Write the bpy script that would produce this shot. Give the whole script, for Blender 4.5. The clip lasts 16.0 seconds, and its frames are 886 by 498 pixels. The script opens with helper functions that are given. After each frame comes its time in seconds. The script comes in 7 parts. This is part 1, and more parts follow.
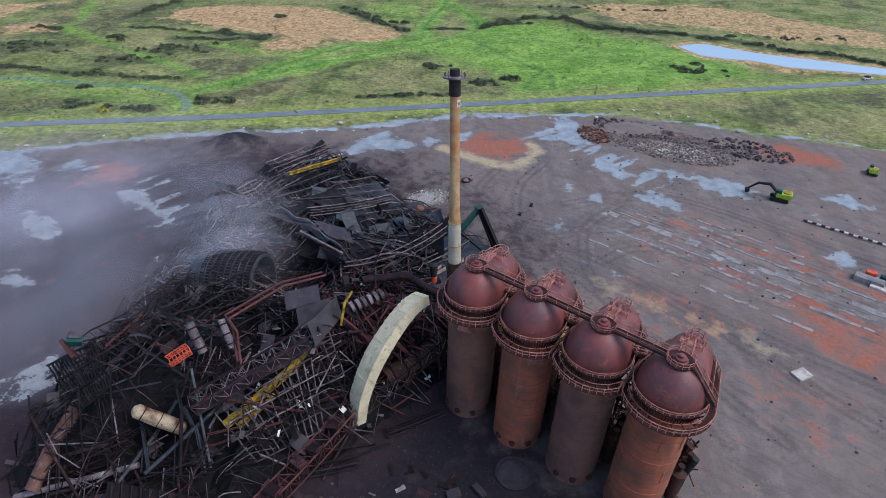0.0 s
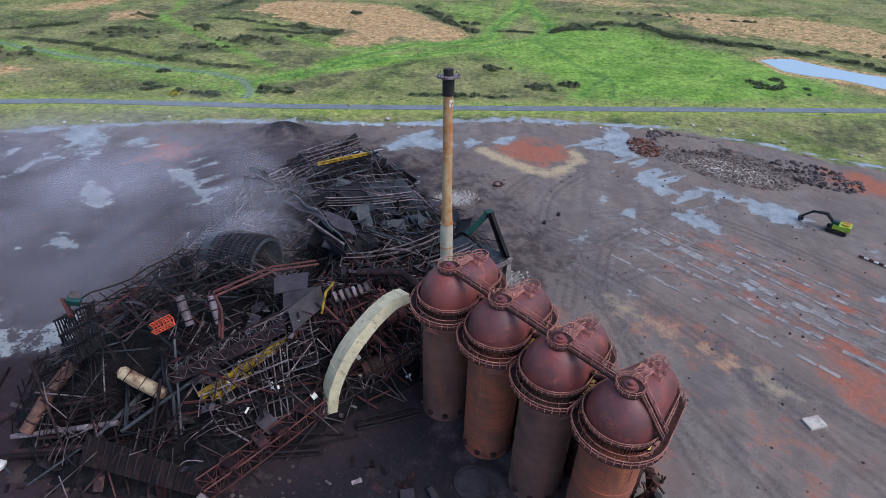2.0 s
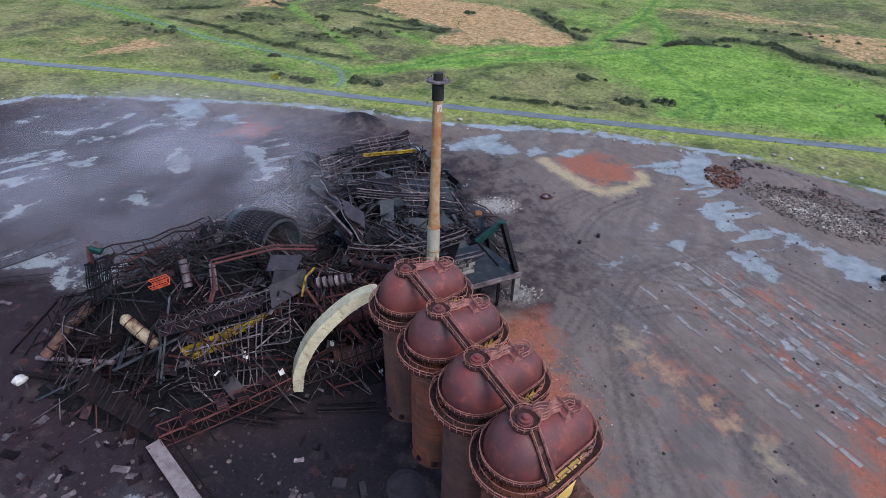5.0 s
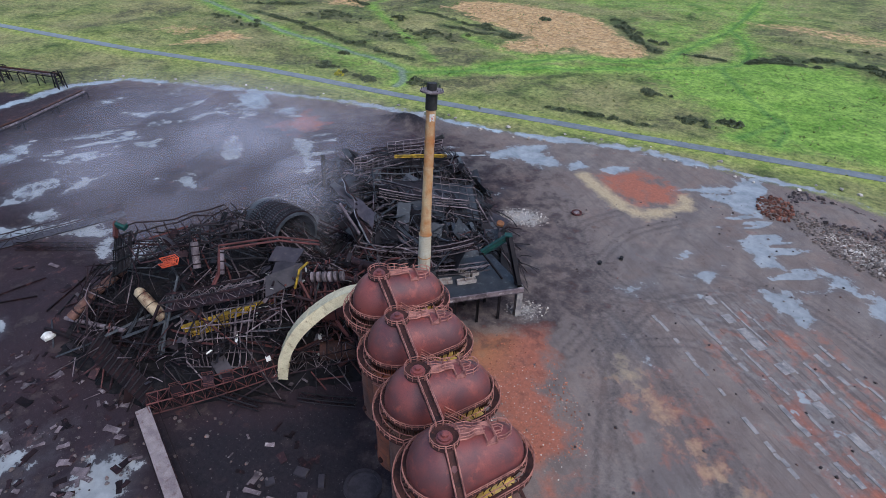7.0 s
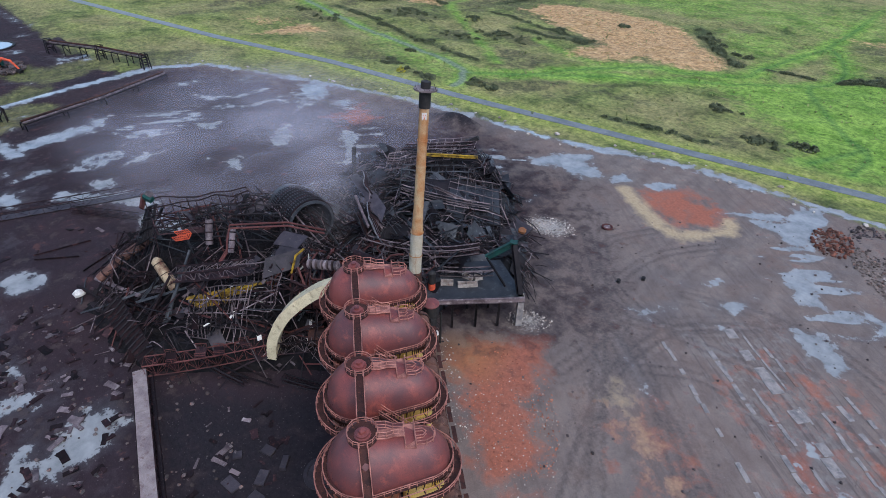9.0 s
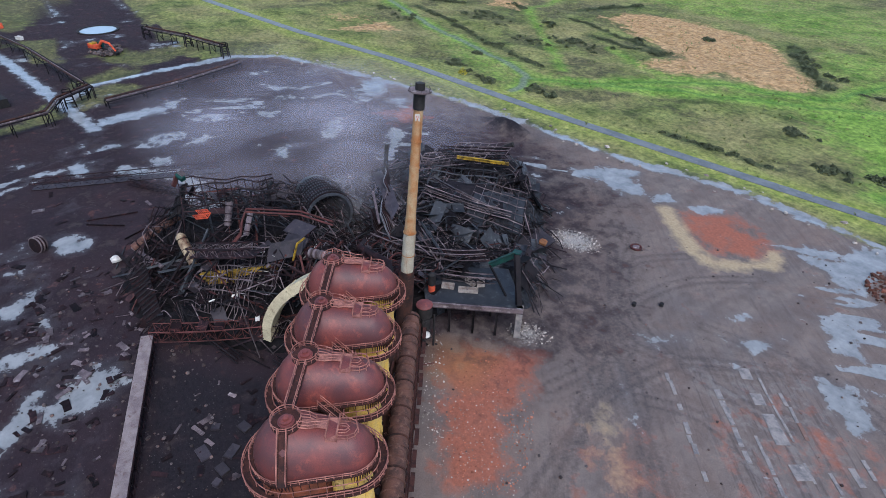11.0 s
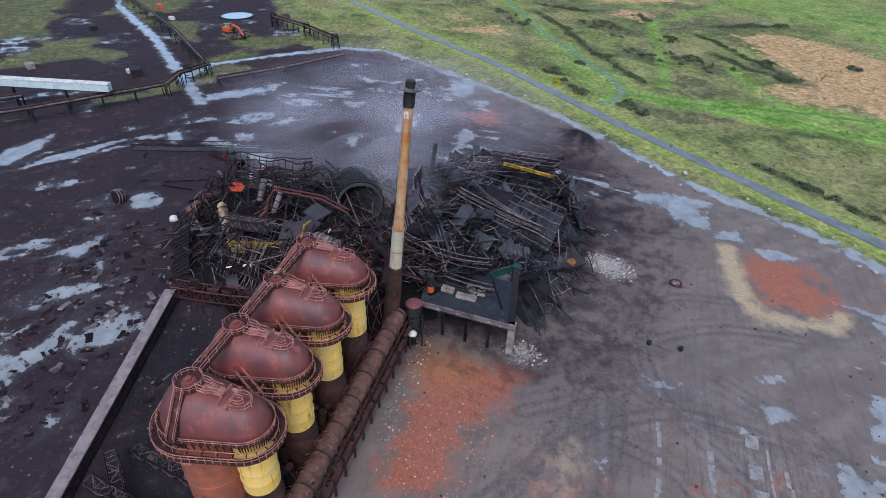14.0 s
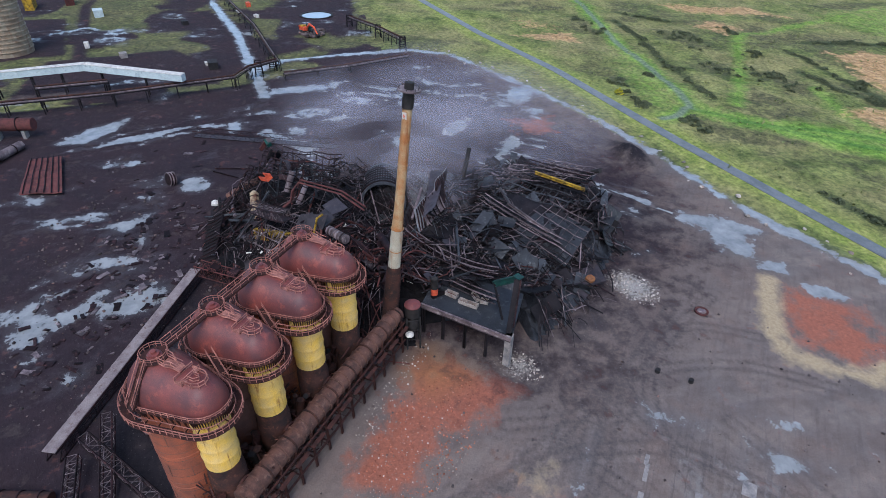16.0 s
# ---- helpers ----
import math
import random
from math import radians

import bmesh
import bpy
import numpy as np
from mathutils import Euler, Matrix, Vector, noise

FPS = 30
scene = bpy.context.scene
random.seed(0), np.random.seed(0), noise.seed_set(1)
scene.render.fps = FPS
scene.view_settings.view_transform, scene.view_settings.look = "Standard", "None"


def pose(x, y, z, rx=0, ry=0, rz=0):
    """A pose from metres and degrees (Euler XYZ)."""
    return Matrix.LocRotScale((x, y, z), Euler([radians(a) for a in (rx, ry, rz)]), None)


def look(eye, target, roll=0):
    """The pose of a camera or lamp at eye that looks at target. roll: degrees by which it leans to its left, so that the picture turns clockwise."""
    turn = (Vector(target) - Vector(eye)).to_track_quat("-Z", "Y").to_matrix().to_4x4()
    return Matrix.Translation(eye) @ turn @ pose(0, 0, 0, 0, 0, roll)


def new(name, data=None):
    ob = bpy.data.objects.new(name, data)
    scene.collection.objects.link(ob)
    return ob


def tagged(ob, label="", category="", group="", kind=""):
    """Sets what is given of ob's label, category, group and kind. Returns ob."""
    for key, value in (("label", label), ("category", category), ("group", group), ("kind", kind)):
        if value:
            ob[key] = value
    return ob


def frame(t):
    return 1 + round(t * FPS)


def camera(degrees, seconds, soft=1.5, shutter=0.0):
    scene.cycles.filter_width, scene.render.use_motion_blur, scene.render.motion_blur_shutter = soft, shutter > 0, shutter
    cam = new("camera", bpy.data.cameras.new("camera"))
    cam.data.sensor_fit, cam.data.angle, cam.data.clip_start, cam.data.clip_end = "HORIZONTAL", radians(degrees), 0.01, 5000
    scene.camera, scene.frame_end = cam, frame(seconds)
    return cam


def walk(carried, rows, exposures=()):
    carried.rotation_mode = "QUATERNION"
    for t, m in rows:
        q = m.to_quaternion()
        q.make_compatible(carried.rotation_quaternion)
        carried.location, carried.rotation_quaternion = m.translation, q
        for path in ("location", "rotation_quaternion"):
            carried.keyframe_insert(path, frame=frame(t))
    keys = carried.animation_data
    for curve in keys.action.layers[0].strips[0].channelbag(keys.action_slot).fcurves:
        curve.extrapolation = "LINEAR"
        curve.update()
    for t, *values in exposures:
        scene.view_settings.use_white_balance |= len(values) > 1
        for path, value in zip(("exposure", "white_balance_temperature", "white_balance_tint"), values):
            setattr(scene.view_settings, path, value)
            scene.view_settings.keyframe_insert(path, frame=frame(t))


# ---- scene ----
cam = camera(76.1, 16.0, 0.85)
METRES, EYE, TILT, LEAN, TURN = 123.3, 81.4, -5.45, -0.9, 0.0
ROWS = [
    (0.0, 0.0, 0.0, 0.0, 0.08, -29.51, -0.14),
    (0.5, 0.0305, 0.0014, -0.0015, 2.4, -29.47, -0.37),
    (1.0, 0.0611, 0.0041, -0.0021, 4.73, -29.51, -0.59),
    (1.5, 0.0922, 0.0077, -0.0029, 7.07, -29.4, -0.8),
    (2.0, 0.1231, 0.0132, -0.0028, 9.37, -29.42, -1.02),
    (2.5, 0.1536, 0.0201, -0.0022, 11.66, -29.48, -1.26),
    (3.0, 0.1842, 0.0281, -0.0019, 14.04, -29.56, -1.49),
    (3.5, 0.2147, 0.0367, -0.0003, 16.5, -29.62, -1.75),
    (4.0, 0.2452, 0.0468, 0.0007, 18.91, -29.7, -1.95),
    (6.5, 0.3861, 0.1143, 0.0203, 30.93, -29.97, -3.19),
    (7.0, 0.4123, 0.1316, 0.0236, 33.3, -30.14, -3.42),
    (7.5, 0.4374, 0.1505, 0.0257, 35.64, -30.34, -3.67),
    (8.0, 0.4618, 0.1705, 0.0263, 38.07, -30.48, -3.92),
    (8.5, 0.4854, 0.1913, 0.0273, 40.51, -30.6, -4.17),
    (9.0, 0.5082, 0.2124, 0.0285, 42.94, -30.68, -4.37),
    (11.5, 0.6094, 0.3326, 0.0415, 55.14, -31.43, -5.44),
    (12.0, 0.6268, 0.3601, 0.0441, 57.59, -31.62, -5.6),
    (12.5, 0.6424, 0.3883, 0.0464, 60.0, -31.83, -5.74),
    (13.0, 0.6567, 0.4171, 0.0481, 62.5, -31.98, -5.9),
    (13.5, 0.6696, 0.4462, 0.0496, 65.0, -32.18, -6.07),
    (14.0, 0.682, 0.4758, 0.0511, 67.5, -32.31, -6.19),
    (14.5, 0.6928, 0.5051, 0.0533, 69.96, -32.43, -6.27),
    (15.0, 0.7018, 0.5337, 0.0557, 72.3, -32.56, -6.28),
    (15.5, 0.709, 0.5608, 0.0581, 74.56, -32.71, -6.25),
    (16.0, 0.7148, 0.5861, 0.0601, 76.69, -32.83, -6.22),
]
walk(cam, [(t, pose(0, 0, EYE, TILT, LEAN, TURN) @ pose(METRES * x, METRES * y, METRES * z, 90 + pitch, roll, yaw)) for t, x, y, z, yaw, pitch, roll in ROWS],
     [(0.0, 0.74, 5930, 8), (16.0, 0.74, 5930, 8)])

# ---- world and light ----
SUN_EL, SUN_AZ = 52.0, 112.0
world = bpy.data.worlds.new("world")
scene.world = world
world.use_nodes = True
wn = world.node_tree.nodes
wl = world.node_tree.links
sky = wn.new("ShaderNodeTexSky")
sky.sky_type = "NISHITA"
sky.sun_disc = False
sky.sun_elevation = radians(SUN_EL)
sky.sun_rotation = radians(SUN_AZ)
sky.air_density, sky.dust_density, sky.ozone_density = 1.0, 1.2, 1.6
wl.new(sky.outputs[0], wn["Background"].inputs[0])
wn["Background"].inputs[1].default_value = 0.165
sun_data = bpy.data.lights.new("sun", "SUN")
sun_data.energy, sun_data.angle, sun_data.color = 1.5, radians(35), (1.0, 0.96, 0.92)
sun = new("sun", sun_data)
az = radians(SUN_AZ)
sun_way = Vector((math.sin(az) * math.cos(radians(SUN_EL)), math.cos(az) * math.cos(radians(SUN_EL)), math.sin(radians(SUN_EL))))
sun.matrix_world = look(sun_way * 300, (0, 0, 0))

# ---- geometry helpers ----
rnd = random.Random(7)


def basis(d, up=(0, 0, 1)):
    """An orthonormal frame whose x runs along d."""
    x = Vector(d).normalized()
    up = Vector(up)
    if abs(x.dot(up)) > 0.98:
        up = Vector((1, 0, 0))
    y = up.cross(x).normalized()
    z = x.cross(y)
    return Matrix((x, y, z)).transposed()


class Geo:
    """Plain lists of vertices and faces with the shapes used here."""

    def __init__(self):
        self.v, self.f = [], []

    def add(self, verts, faces):
        n = len(self.v)
        self.v.extend(tuple(p) for p in verts)
        self.f.extend(tuple(i + n for i in q) for q in faces)
        return self

    def box(self, c, size, m=None):
        m = m or Matrix.Identity(3)
        c = Vector(c)
        sx, sy, sz = (a / 2 for a in size)
        pts = [c + m @ Vector((x * sx, y * sy, z * sz)) for x, y, z in
               ((-1, -1, -1), (1, -1, -1), (1, 1, -1), (-1, 1, -1), (-1, -1, 1), (1, -1, 1), (1, 1, 1), (-1, 1, 1))]
        return self.add(pts, [(3, 2, 1, 0), (4, 5, 6, 7), (0, 1, 5, 4), (1, 2, 6, 5), (2, 3, 7, 6), (3, 0, 4, 7)])

    def bar(self, p, q, w, h=None, up=(0, 0, 1)):
        p, q = Vector(p), Vector(q)
        return self.box((p + q) / 2, ((q - p).length, w, h or w), basis(q - p, up))

    def ibeam(self, p, q, w, h, up=(0, 0, 1)):
        p, q = Vector(p), Vector(q)
        m, c, n = basis(q - p, up), (p + q) / 2, (q - p).length
        z = m @ Vector((0, 0, 1))
        t = max(0.04, h * 0.1)
        self.box(c, (n, t, h - 2 * t), m)
        self.box(c + z * (h - t) / 2, (n, w, t), m)
        return self.box(c - z * (h - t) / 2, (n, w, t), m)

    def tube(self, pts, r, n=6, closed=False, caps=True):
        pts = [Vector(p) for p in pts]
        k = len(pts)
        rr = r if isinstance(r, (list, tuple)) else [r] * k
        verts, faces = [], []
        for i, p in enumerate(pts):
            a = pts[(i - 1) % k] if closed or i else p
            b = pts[(i + 1) % k] if closed or i < k - 1 else p
            m = basis(b - a)
            for j in range(n):
                t = 2 * math.pi * j / n
                verts.append(p + m @ Vector((0, math.cos(t) * rr[i], math.sin(t) * rr[i])))
        for i in range(k if closed else k - 1):
            for j in range(n):
                a, b = i * n, ((i + 1) % k) * n
                faces.append((a + j, b + j, b + (j + 1) % n, a + (j + 1) % n))
        if caps and not closed:
            faces.append(tuple(range(n)))
            faces.append(tuple((k - 1) * n + j for j in reversed(range(n))))
        return self.add(verts, faces)

    def lathe(self, profile, n=24, m=None, caps=True, wobble=0.0, seed=0):
        m = m or Matrix.Identity(4)
        verts, faces = [], []
        for i, (r, z) in enumerate(profile):
            for j in range(n):
                t = 2 * math.pi * j / n
                k = r * (1 + wobble * noise.noise((math.cos(t) * 1.5 + seed, math.sin(t) * 1.5, z * 0.2)))
                verts.append(m @ Vector((math.cos(t) * k, math.sin(t) * k, z)))
        for i in range(len(profile) - 1):
            for j in range(n):
                a, b = i * n, (i + 1) * n
                faces.append((a + j, a + (j + 1) % n, b + (j + 1) % n, b + j))
        if caps:
            faces.append(tuple(reversed(range(n))))
            faces.append(tuple((len(profile) - 1) * n + j for j in range(n)))
        return self.add(verts, faces)

    def strip(self, left, right, thick=0.0):
        """A ribbon between two lines of points, with thickness downwards."""
        k = len(left)
        if thick <= 0:
            return self.add(list(left) + list(right), [(i, k + i, k + i + 1, i + 1) for i in range(k - 1)])
        d = Vector((0, 0, thick))
        low = [Vector(p) - d for p in left], [Vector(p) - d for p in right]
        verts = list(left) + list(right) + low[0] + low[1]
        faces = []
        for i in range(k - 1):
            faces += [(i, k + i, k + i + 1, i + 1), (2 * k + i, 2 * k + i + 1, 3 * k + i + 1, 3 * k + i),
                      (i, i + 1, 2 * k + i + 1, 2 * k + i), (k + i, 3 * k + i, 3 * k + i + 1, k + i + 1)]
        faces += [(0, 2 * k, 3 * k, k), (k - 1, 2 * k - 1, 4 * k - 1, 3 * k - 1)]
        return self.add(verts, faces)

    def mesh(self, name, material, smooth=False):
        me = bpy.data.meshes.new(name)
        me.from_pydata(self.v, [], self.f)
        if material:
            me.materials.append(material)
        if smooth:
            me.polygons.foreach_set("use_smooth", [True] * len(me.polygons))
            me.set_sharp_from_angle(angle=radians(38))
        me.update()
        return me


def part(name, geo, material, parent=None, label="", smooth=False, m=None):
    """One mesh object, under its thing where there is one."""
    ob = new(name, geo.mesh(name, material, smooth) if isinstance(geo, Geo) else geo)
    if parent:
        ob.parent = parent
    if m is not None:
        ob.matrix_basis = m
    return tagged(ob, label)


def thing(name, label, category, group="", at=(0, 0, 0), kind=""):
    ob = new(name)
    ob.location = at
    return tagged(ob, label, category, group, kind)


def circle(c, r, n=24, a0=0.0, a1=360.0):
    c = Vector(c)
    return [c + Vector((math.cos(radians(a0 + (a1 - a0) * i / n)) * r, math.sin(radians(a0 + (a1 - a0) * i / n)) * r, 0)) for i in range(n + (a1 - a0 < 360))]


# ---- materials ----
def material(name):
    mt = bpy.data.materials.new(name)
    mt.use_nodes = True
    return mt, mt.node_tree.nodes, mt.node_tree.links, mt.node_tree.nodes["Principled BSDF"]


def node(nodes, kind, **inputs):
    nd = nodes.new(kind)
    for key, value in inputs.items():
        nd.inputs[key.replace("_", " ")].default_value = value
    return nd


def noise_fac(nodes, links, coord, scale, detail=5.0, rough=0.6, lo=0.35, hi=0.65, stretch=None):
    """A noise between 0 and 1, its contrast set by lo and hi."""
    src = coord
    if stretch:
        mp = nodes.new("ShaderNodeMapping")
        mp.inputs["Scale"].default_value = stretch
        links.new(coord, mp.inputs[0])
        src = mp.outputs[0]
    nz = node(nodes, "ShaderNodeTexNoise", Scale=scale, Detail=detail, Roughness=rough)
    links.new(src, nz.inputs["Vector"])
    rg = node(nodes, "ShaderNodeMapRange", From_Min=lo, From_Max=hi)
    links.new(nz.outputs[0], rg.inputs[0])
    return rg.outputs[0]


def mixed(nodes, links, fac, a, b):
    mx = nodes.new("ShaderNodeMix")
    mx.data_type = "RGBA"
    for value, slot in ((fac, 0), (a, 6), (b, 7)):
        if isinstance(value, (tuple, list)):
            mx.inputs[slot].default_value = (*value, 1.0)
        elif isinstance(value, float):
            mx.inputs[slot].default_value = value
        else:
            links.new(value, mx.inputs[slot])
    return mx.outputs[2]


def math_node(nodes, links, op, a, b=0.0, clamp=False):
    nd = nodes.new("ShaderNodeMath")
    nd.operation, nd.use_clamp = op, clamp
    for value, slot in ((a, 0), (b, 1)):
        if isinstance(value, (int, float)):
            nd.inputs[slot].default_value = value
        else:
            links.new(value, nd.inputs[slot])
    return nd.outputs[0]


def weathered(name, base, second, third=None, scale=0.6, rough=0.75, metal=0.0, streak=False, bump=0.25, random_tone=0.0, amount=(0.4, 0.62), fine=9.0, gloss=0.12):
    """A worn surface: a base colour, blotches of a second, streaks or spots of a third, grain and relief."""
    mt, nodes, links, bsdf = material(name)
    geo = nodes.new("ShaderNodeNewGeometry")
    pos = geo.outputs["Position"]
    blotch = noise_fac(nodes, links, pos, scale, 6.0, 0.62, *amount)
    col = mixed(nodes, links, blotch, base, second)
    if third:
        spot = noise_fac(nodes, links, pos, scale * 2.3, 5.0, 0.7, 0.55, 0.72, (1, 1, 0.12) if streak else None)
        col = mixed(nodes, links, spot, col, third)
    grain = noise_fac(nodes, links, pos, fine, 4.0, 0.7, 0.25, 0.75)
    dark = mixed(nodes, links, grain, (0.62, 0.62, 0.62), (1.25, 1.25, 1.25))
    mul = nodes.new("ShaderNodeMix")
    mul.data_type, mul.blend_type = "RGBA", "MULTIPLY"
    mul.inputs[0].default_value = 1.0
    links.new(col, mul.inputs[6])
    links.new(dark, mul.inputs[7])
    out = mul.outputs[2]
    if random_tone > 0:
        oi = nodes.new("ShaderNodeObjectInfo")
        rn = math_node(nodes, links, "ADD", oi.outputs["Random"], geo.outputs["Random Per Island"])
        rn = math_node(nodes, links, "FRACT", rn)
        rg = node(nodes, "ShaderNodeMapRange", To_Min=1 - random_tone, To_Max=1 + random_tone)
        links.new(rn, rg.inputs[0])
        m2 = nodes.new("ShaderNodeVectorMath")
        m2.operation = "SCALE"
        links.new(out, m2.inputs[0])
        links.new(rg.outputs[0], m2.inputs["Scale"])
        out = m2.outputs[0]
    links.new(out, bsdf.inputs["Base Color"])
    rr = node(nodes, "ShaderNodeMapRange", To_Min=rough - 0.12, To_Max=min(1.0, rough + 0.12))
    links.new(grain, rr.inputs[0])
    links.new(rr.outputs[0], bsdf.inputs["Roughness"])
    bsdf.inputs["Metallic"].default_value = metal
    bsdf.inputs["Specular IOR Level"].default_value = gloss
    if bump > 0:
        bp = node(nodes, "ShaderNodeBump", Strength=bump, Distance=0.08)
        links.new(grain, bp.inputs["Height"])
        links.new(bp.outputs[0], bsdf.inputs["Normal"])
    return mt


DOME = weathered("dome_primer", (0.165, 0.04, 0.034), (0.088, 0.03, 0.031), (0.26, 0.062, 0.045), 0.22, 0.5, bump=0.1, amount=(0.4, 0.6), gloss=0.38)
STOVE = weathered("stove_shell", (0.165, 0.078, 0.058), (0.1, 0.052, 0.043), (0.22, 0.07, 0.04), 0.25, 0.72, streak=True, bump=0.15, gloss=0.2)
STOVE_RED = weathered("stove_shell_rusty", (0.3, 0.085, 0.045), (0.16, 0.062, 0.043), (0.36, 0.13, 0.055), 0.22, 0.7, streak=True, bump=0.15, gloss=0.2)
RAIL = weathered("rusty_rail", (0.4, 0.17, 0.13), (0.2, 0.08, 0.065), None, 0.8, 0.65, bump=0)
GRATE = weathered("rusty_grating", (0.06, 0.024, 0.02), (0.03, 0.016, 0.015), (0.12, 0.043, 0.03), 0.9, 0.8)
YELLOW = weathered("cream_yellow_shell", (0.66, 0.4, 0.075), (0.52, 0.36, 0.15), (0.2, 0.085, 0.03), 0.6, 0.6, streak=True, amount=(0.35, 0.7))
YELLOW_STEEL = weathered("yellow_crane_paint", (0.42, 0.25, 0.025), (0.12, 0.075, 0.02), (0.02, 0.016, 0.014), 0.5, 0.6)
PIPE = weathered("sooty_rust", (0.06, 0.026, 0.02), (0.025, 0.017, 0.016), (0.13, 0.05, 0.03), 0.45, 0.75)
MAIN = weathered("main_rust", (0.13, 0.062, 0.046), (0.06, 0.034, 0.029), (0.2, 0.11, 0.085), 0.5, 0.7)
SLATE = weathered("sooty_slate_steel", (0.033, 0.034, 0.039), (0.018, 0.0185, 0.022), (0.085, 0.085, 0.09), 0.4, 0.6, random_tone=0.45, bump=0.15, gloss=0.3)
ASHBED = weathered("wet_ash_bed", (0.026, 0.027, 0.034), (0.012, 0.0125, 0.016), (0.055, 0.056, 0.064), 0.5, 0.7, bump=0.6, fine=2.5, gloss=0.25)
CHIMNEY = weathered("chimney_shell", (0.390, 0.270, 0.150), (0.315, 0.128, 0.045), (0.225, 0.075, 0.026), 0.3, 0.65, streak=True, amount=(0.38, 0.6))
CHIMNEY_LOW = weathered("chimney_grey", (0.413, 0.375, 0.300), (0.338, 0.285, 0.210), (0.240, 0.105, 0.045), 0.3, 0.65, streak=True)
BLACK = weathered("soot_black", (0.018, 0.016, 0.016), (0.03, 0.026, 0.025), None, 0.8, 0.7)
CREAM = weathered("cream_duct", (0.58, 0.485, 0.315), (0.46, 0.38, 0.25), (0.2, 0.155, 0.1), 0.35, 0.7, bump=0.12)
CHAR = weathered("charred_steel", (0.009, 0.0075, 0.009), (0.017, 0.013, 0.0145), (0.006, 0.0055, 0.006), 0.35, 0.7, random_tone=0.5, bump=0.1)
BROWN = weathered("brown_steel", (0.024, 0.012, 0.0135), (0.009, 0.006, 0.0075), (0.085, 0.036, 0.033), 0.35, 0.72, random_tone=0.6, bump=0.1)
PALE = weathered("pale_steel", (0.13, 0.098, 0.1), (0.055, 0.04, 0.043), (0.26, 0.22, 0.21), 0.4, 0.55, random_tone=0.6, bump=0.1)
RUSTRED = weathered("red_rust_steel", (0.1, 0.034, 0.031), (0.055, 0.023, 0.022), (0.135, 0.05, 0.036), 0.4, 0.75, random_tone=0.4, bump=0.1)
SHEET = weathered("grey_cladding", (0.05, 0.04, 0.046), (0.027, 0.022, 0.026), (0.09, 0.066, 0.06), 0.35, 0.6, bump=0.1, random_tone=0.3, gloss=0.2)
DUSTY = weathered("dusty_paint", (0.34, 0.29, 0.26), (0.2, 0.16, 0.14), (0.14, 0.06, 0.04), 0.9, 0.7)
WHITE = weathered("pale_sheet", (0.62, 0.58, 0.52), (0.42, 0.38, 0.35), (0.3, 0.22, 0.17), 0.6, 0.65)
ORANGE = weathered("orange_paint", (0.62, 0.1, 0.04), (0.36, 0.06, 0.035), None, 0.8, 0.6)
TEAL = weathered("teal_paint", (0.014, 0.06, 0.05), (0.015, 0.04, 0.038), (0.05, 0.045, 0.035), 0.6, 0.6)
CONCRETE = weathered("stained_concrete", (0.27, 0.235, 0.215), (0.15, 0.135, 0.135), (0.36, 0.31, 0.27), 0.5, 0.85)
# burnt rubble, its colour taken down to near-black for the shade in the gaps
HEAP = weathered("shaded_burnt_rubble", (0.006, 0.0055, 0.0065), (0.012, 0.01, 0.011), (0.025, 0.018, 0.017), 0.3, 0.9, bump=0.6, fine=2.5)


# ---- the ground: one sheet, its zones kept as masks on the vertices ----
def lattice(a, b, seed):
    h = np.sin(a * 127.1 + b * 311.7 + seed * 74.7) * 43758.5453
    return h - np.floor(h)


def value_noise(x, y, seed):
    xi, yi = np.floor(x), np.floor(y)
    fx, fy = x - xi, y - yi
    fx, fy = fx * fx * (3 - 2 * fx), fy * fy * (3 - 2 * fy)
    a, b = lattice(xi, yi, seed), lattice(xi + 1, yi, seed)
    c, d = lattice(xi, yi + 1, seed), lattice(xi + 1, yi + 1, seed)
    return (a * (1 - fx) + b * fx) * (1 - fy) + (c * (1 - fx) + d * fx) * fy


def fbm(x, y, size, seed=0, octaves=4):
    total, amp, norm = 0.0, 1.0, 0.0
    for k in range(octaves):
        total = total + amp * value_noise(x / size * 2 ** k + 17.3 * k, y / size * 2 ** k - 9.1 * k, seed + k)
        norm += amp
        amp *= 0.5
    return total / norm


def line_distance(x, y, pts):
    best = np.full(np.shape(x), 1e9)
    for (ax, ay), (bx, by) in zip(pts, pts[1:]):
        dx, dy = bx - ax, by - ay
        t = np.clip(((x - ax) * dx + (y - ay) * dy) / (dx * dx + dy * dy), 0, 1)
        best = np.minimum(best, np.hypot(x - ax - t * dx, y - ay - t * dy))
    return best


def area(x, y, pts):
    """Signed distance to a polygon, positive inside."""
    inside = np.zeros(np.shape(x), bool)
    for (ax, ay), (bx, by) in zip(pts, pts[1:] + pts[:1]):
        cut = (ay > y) != (by > y)
        with np.errstate(divide="ignore", invalid="ignore"):
            inside ^= cut & (x < (bx - ax) * (y - ay) / (by - ay if by != ay else 1e-9) + ax)
    d = line_distance(x, y, pts + pts[:1])
    return np.where(inside, d, -d)


def curve(pts, n=6):
    out = []
    p = [np.array(q, float) for q in pts]
    for i in range(len(p) - 1):
        a, b, c, d = p[max(i - 1, 0)], p[i], p[i + 1], p[min(i + 2, len(p) - 1)]
        for j in range(n):
            t = j / n
            out.append(tuple(0.5 * (2 * b + (c - a) * t + (2 * a - 5 * b + 4 * c - d) * t * t + (3 * b - a - 3 * c + d) * t ** 3)))
    return out + [tuple(p[-1])]


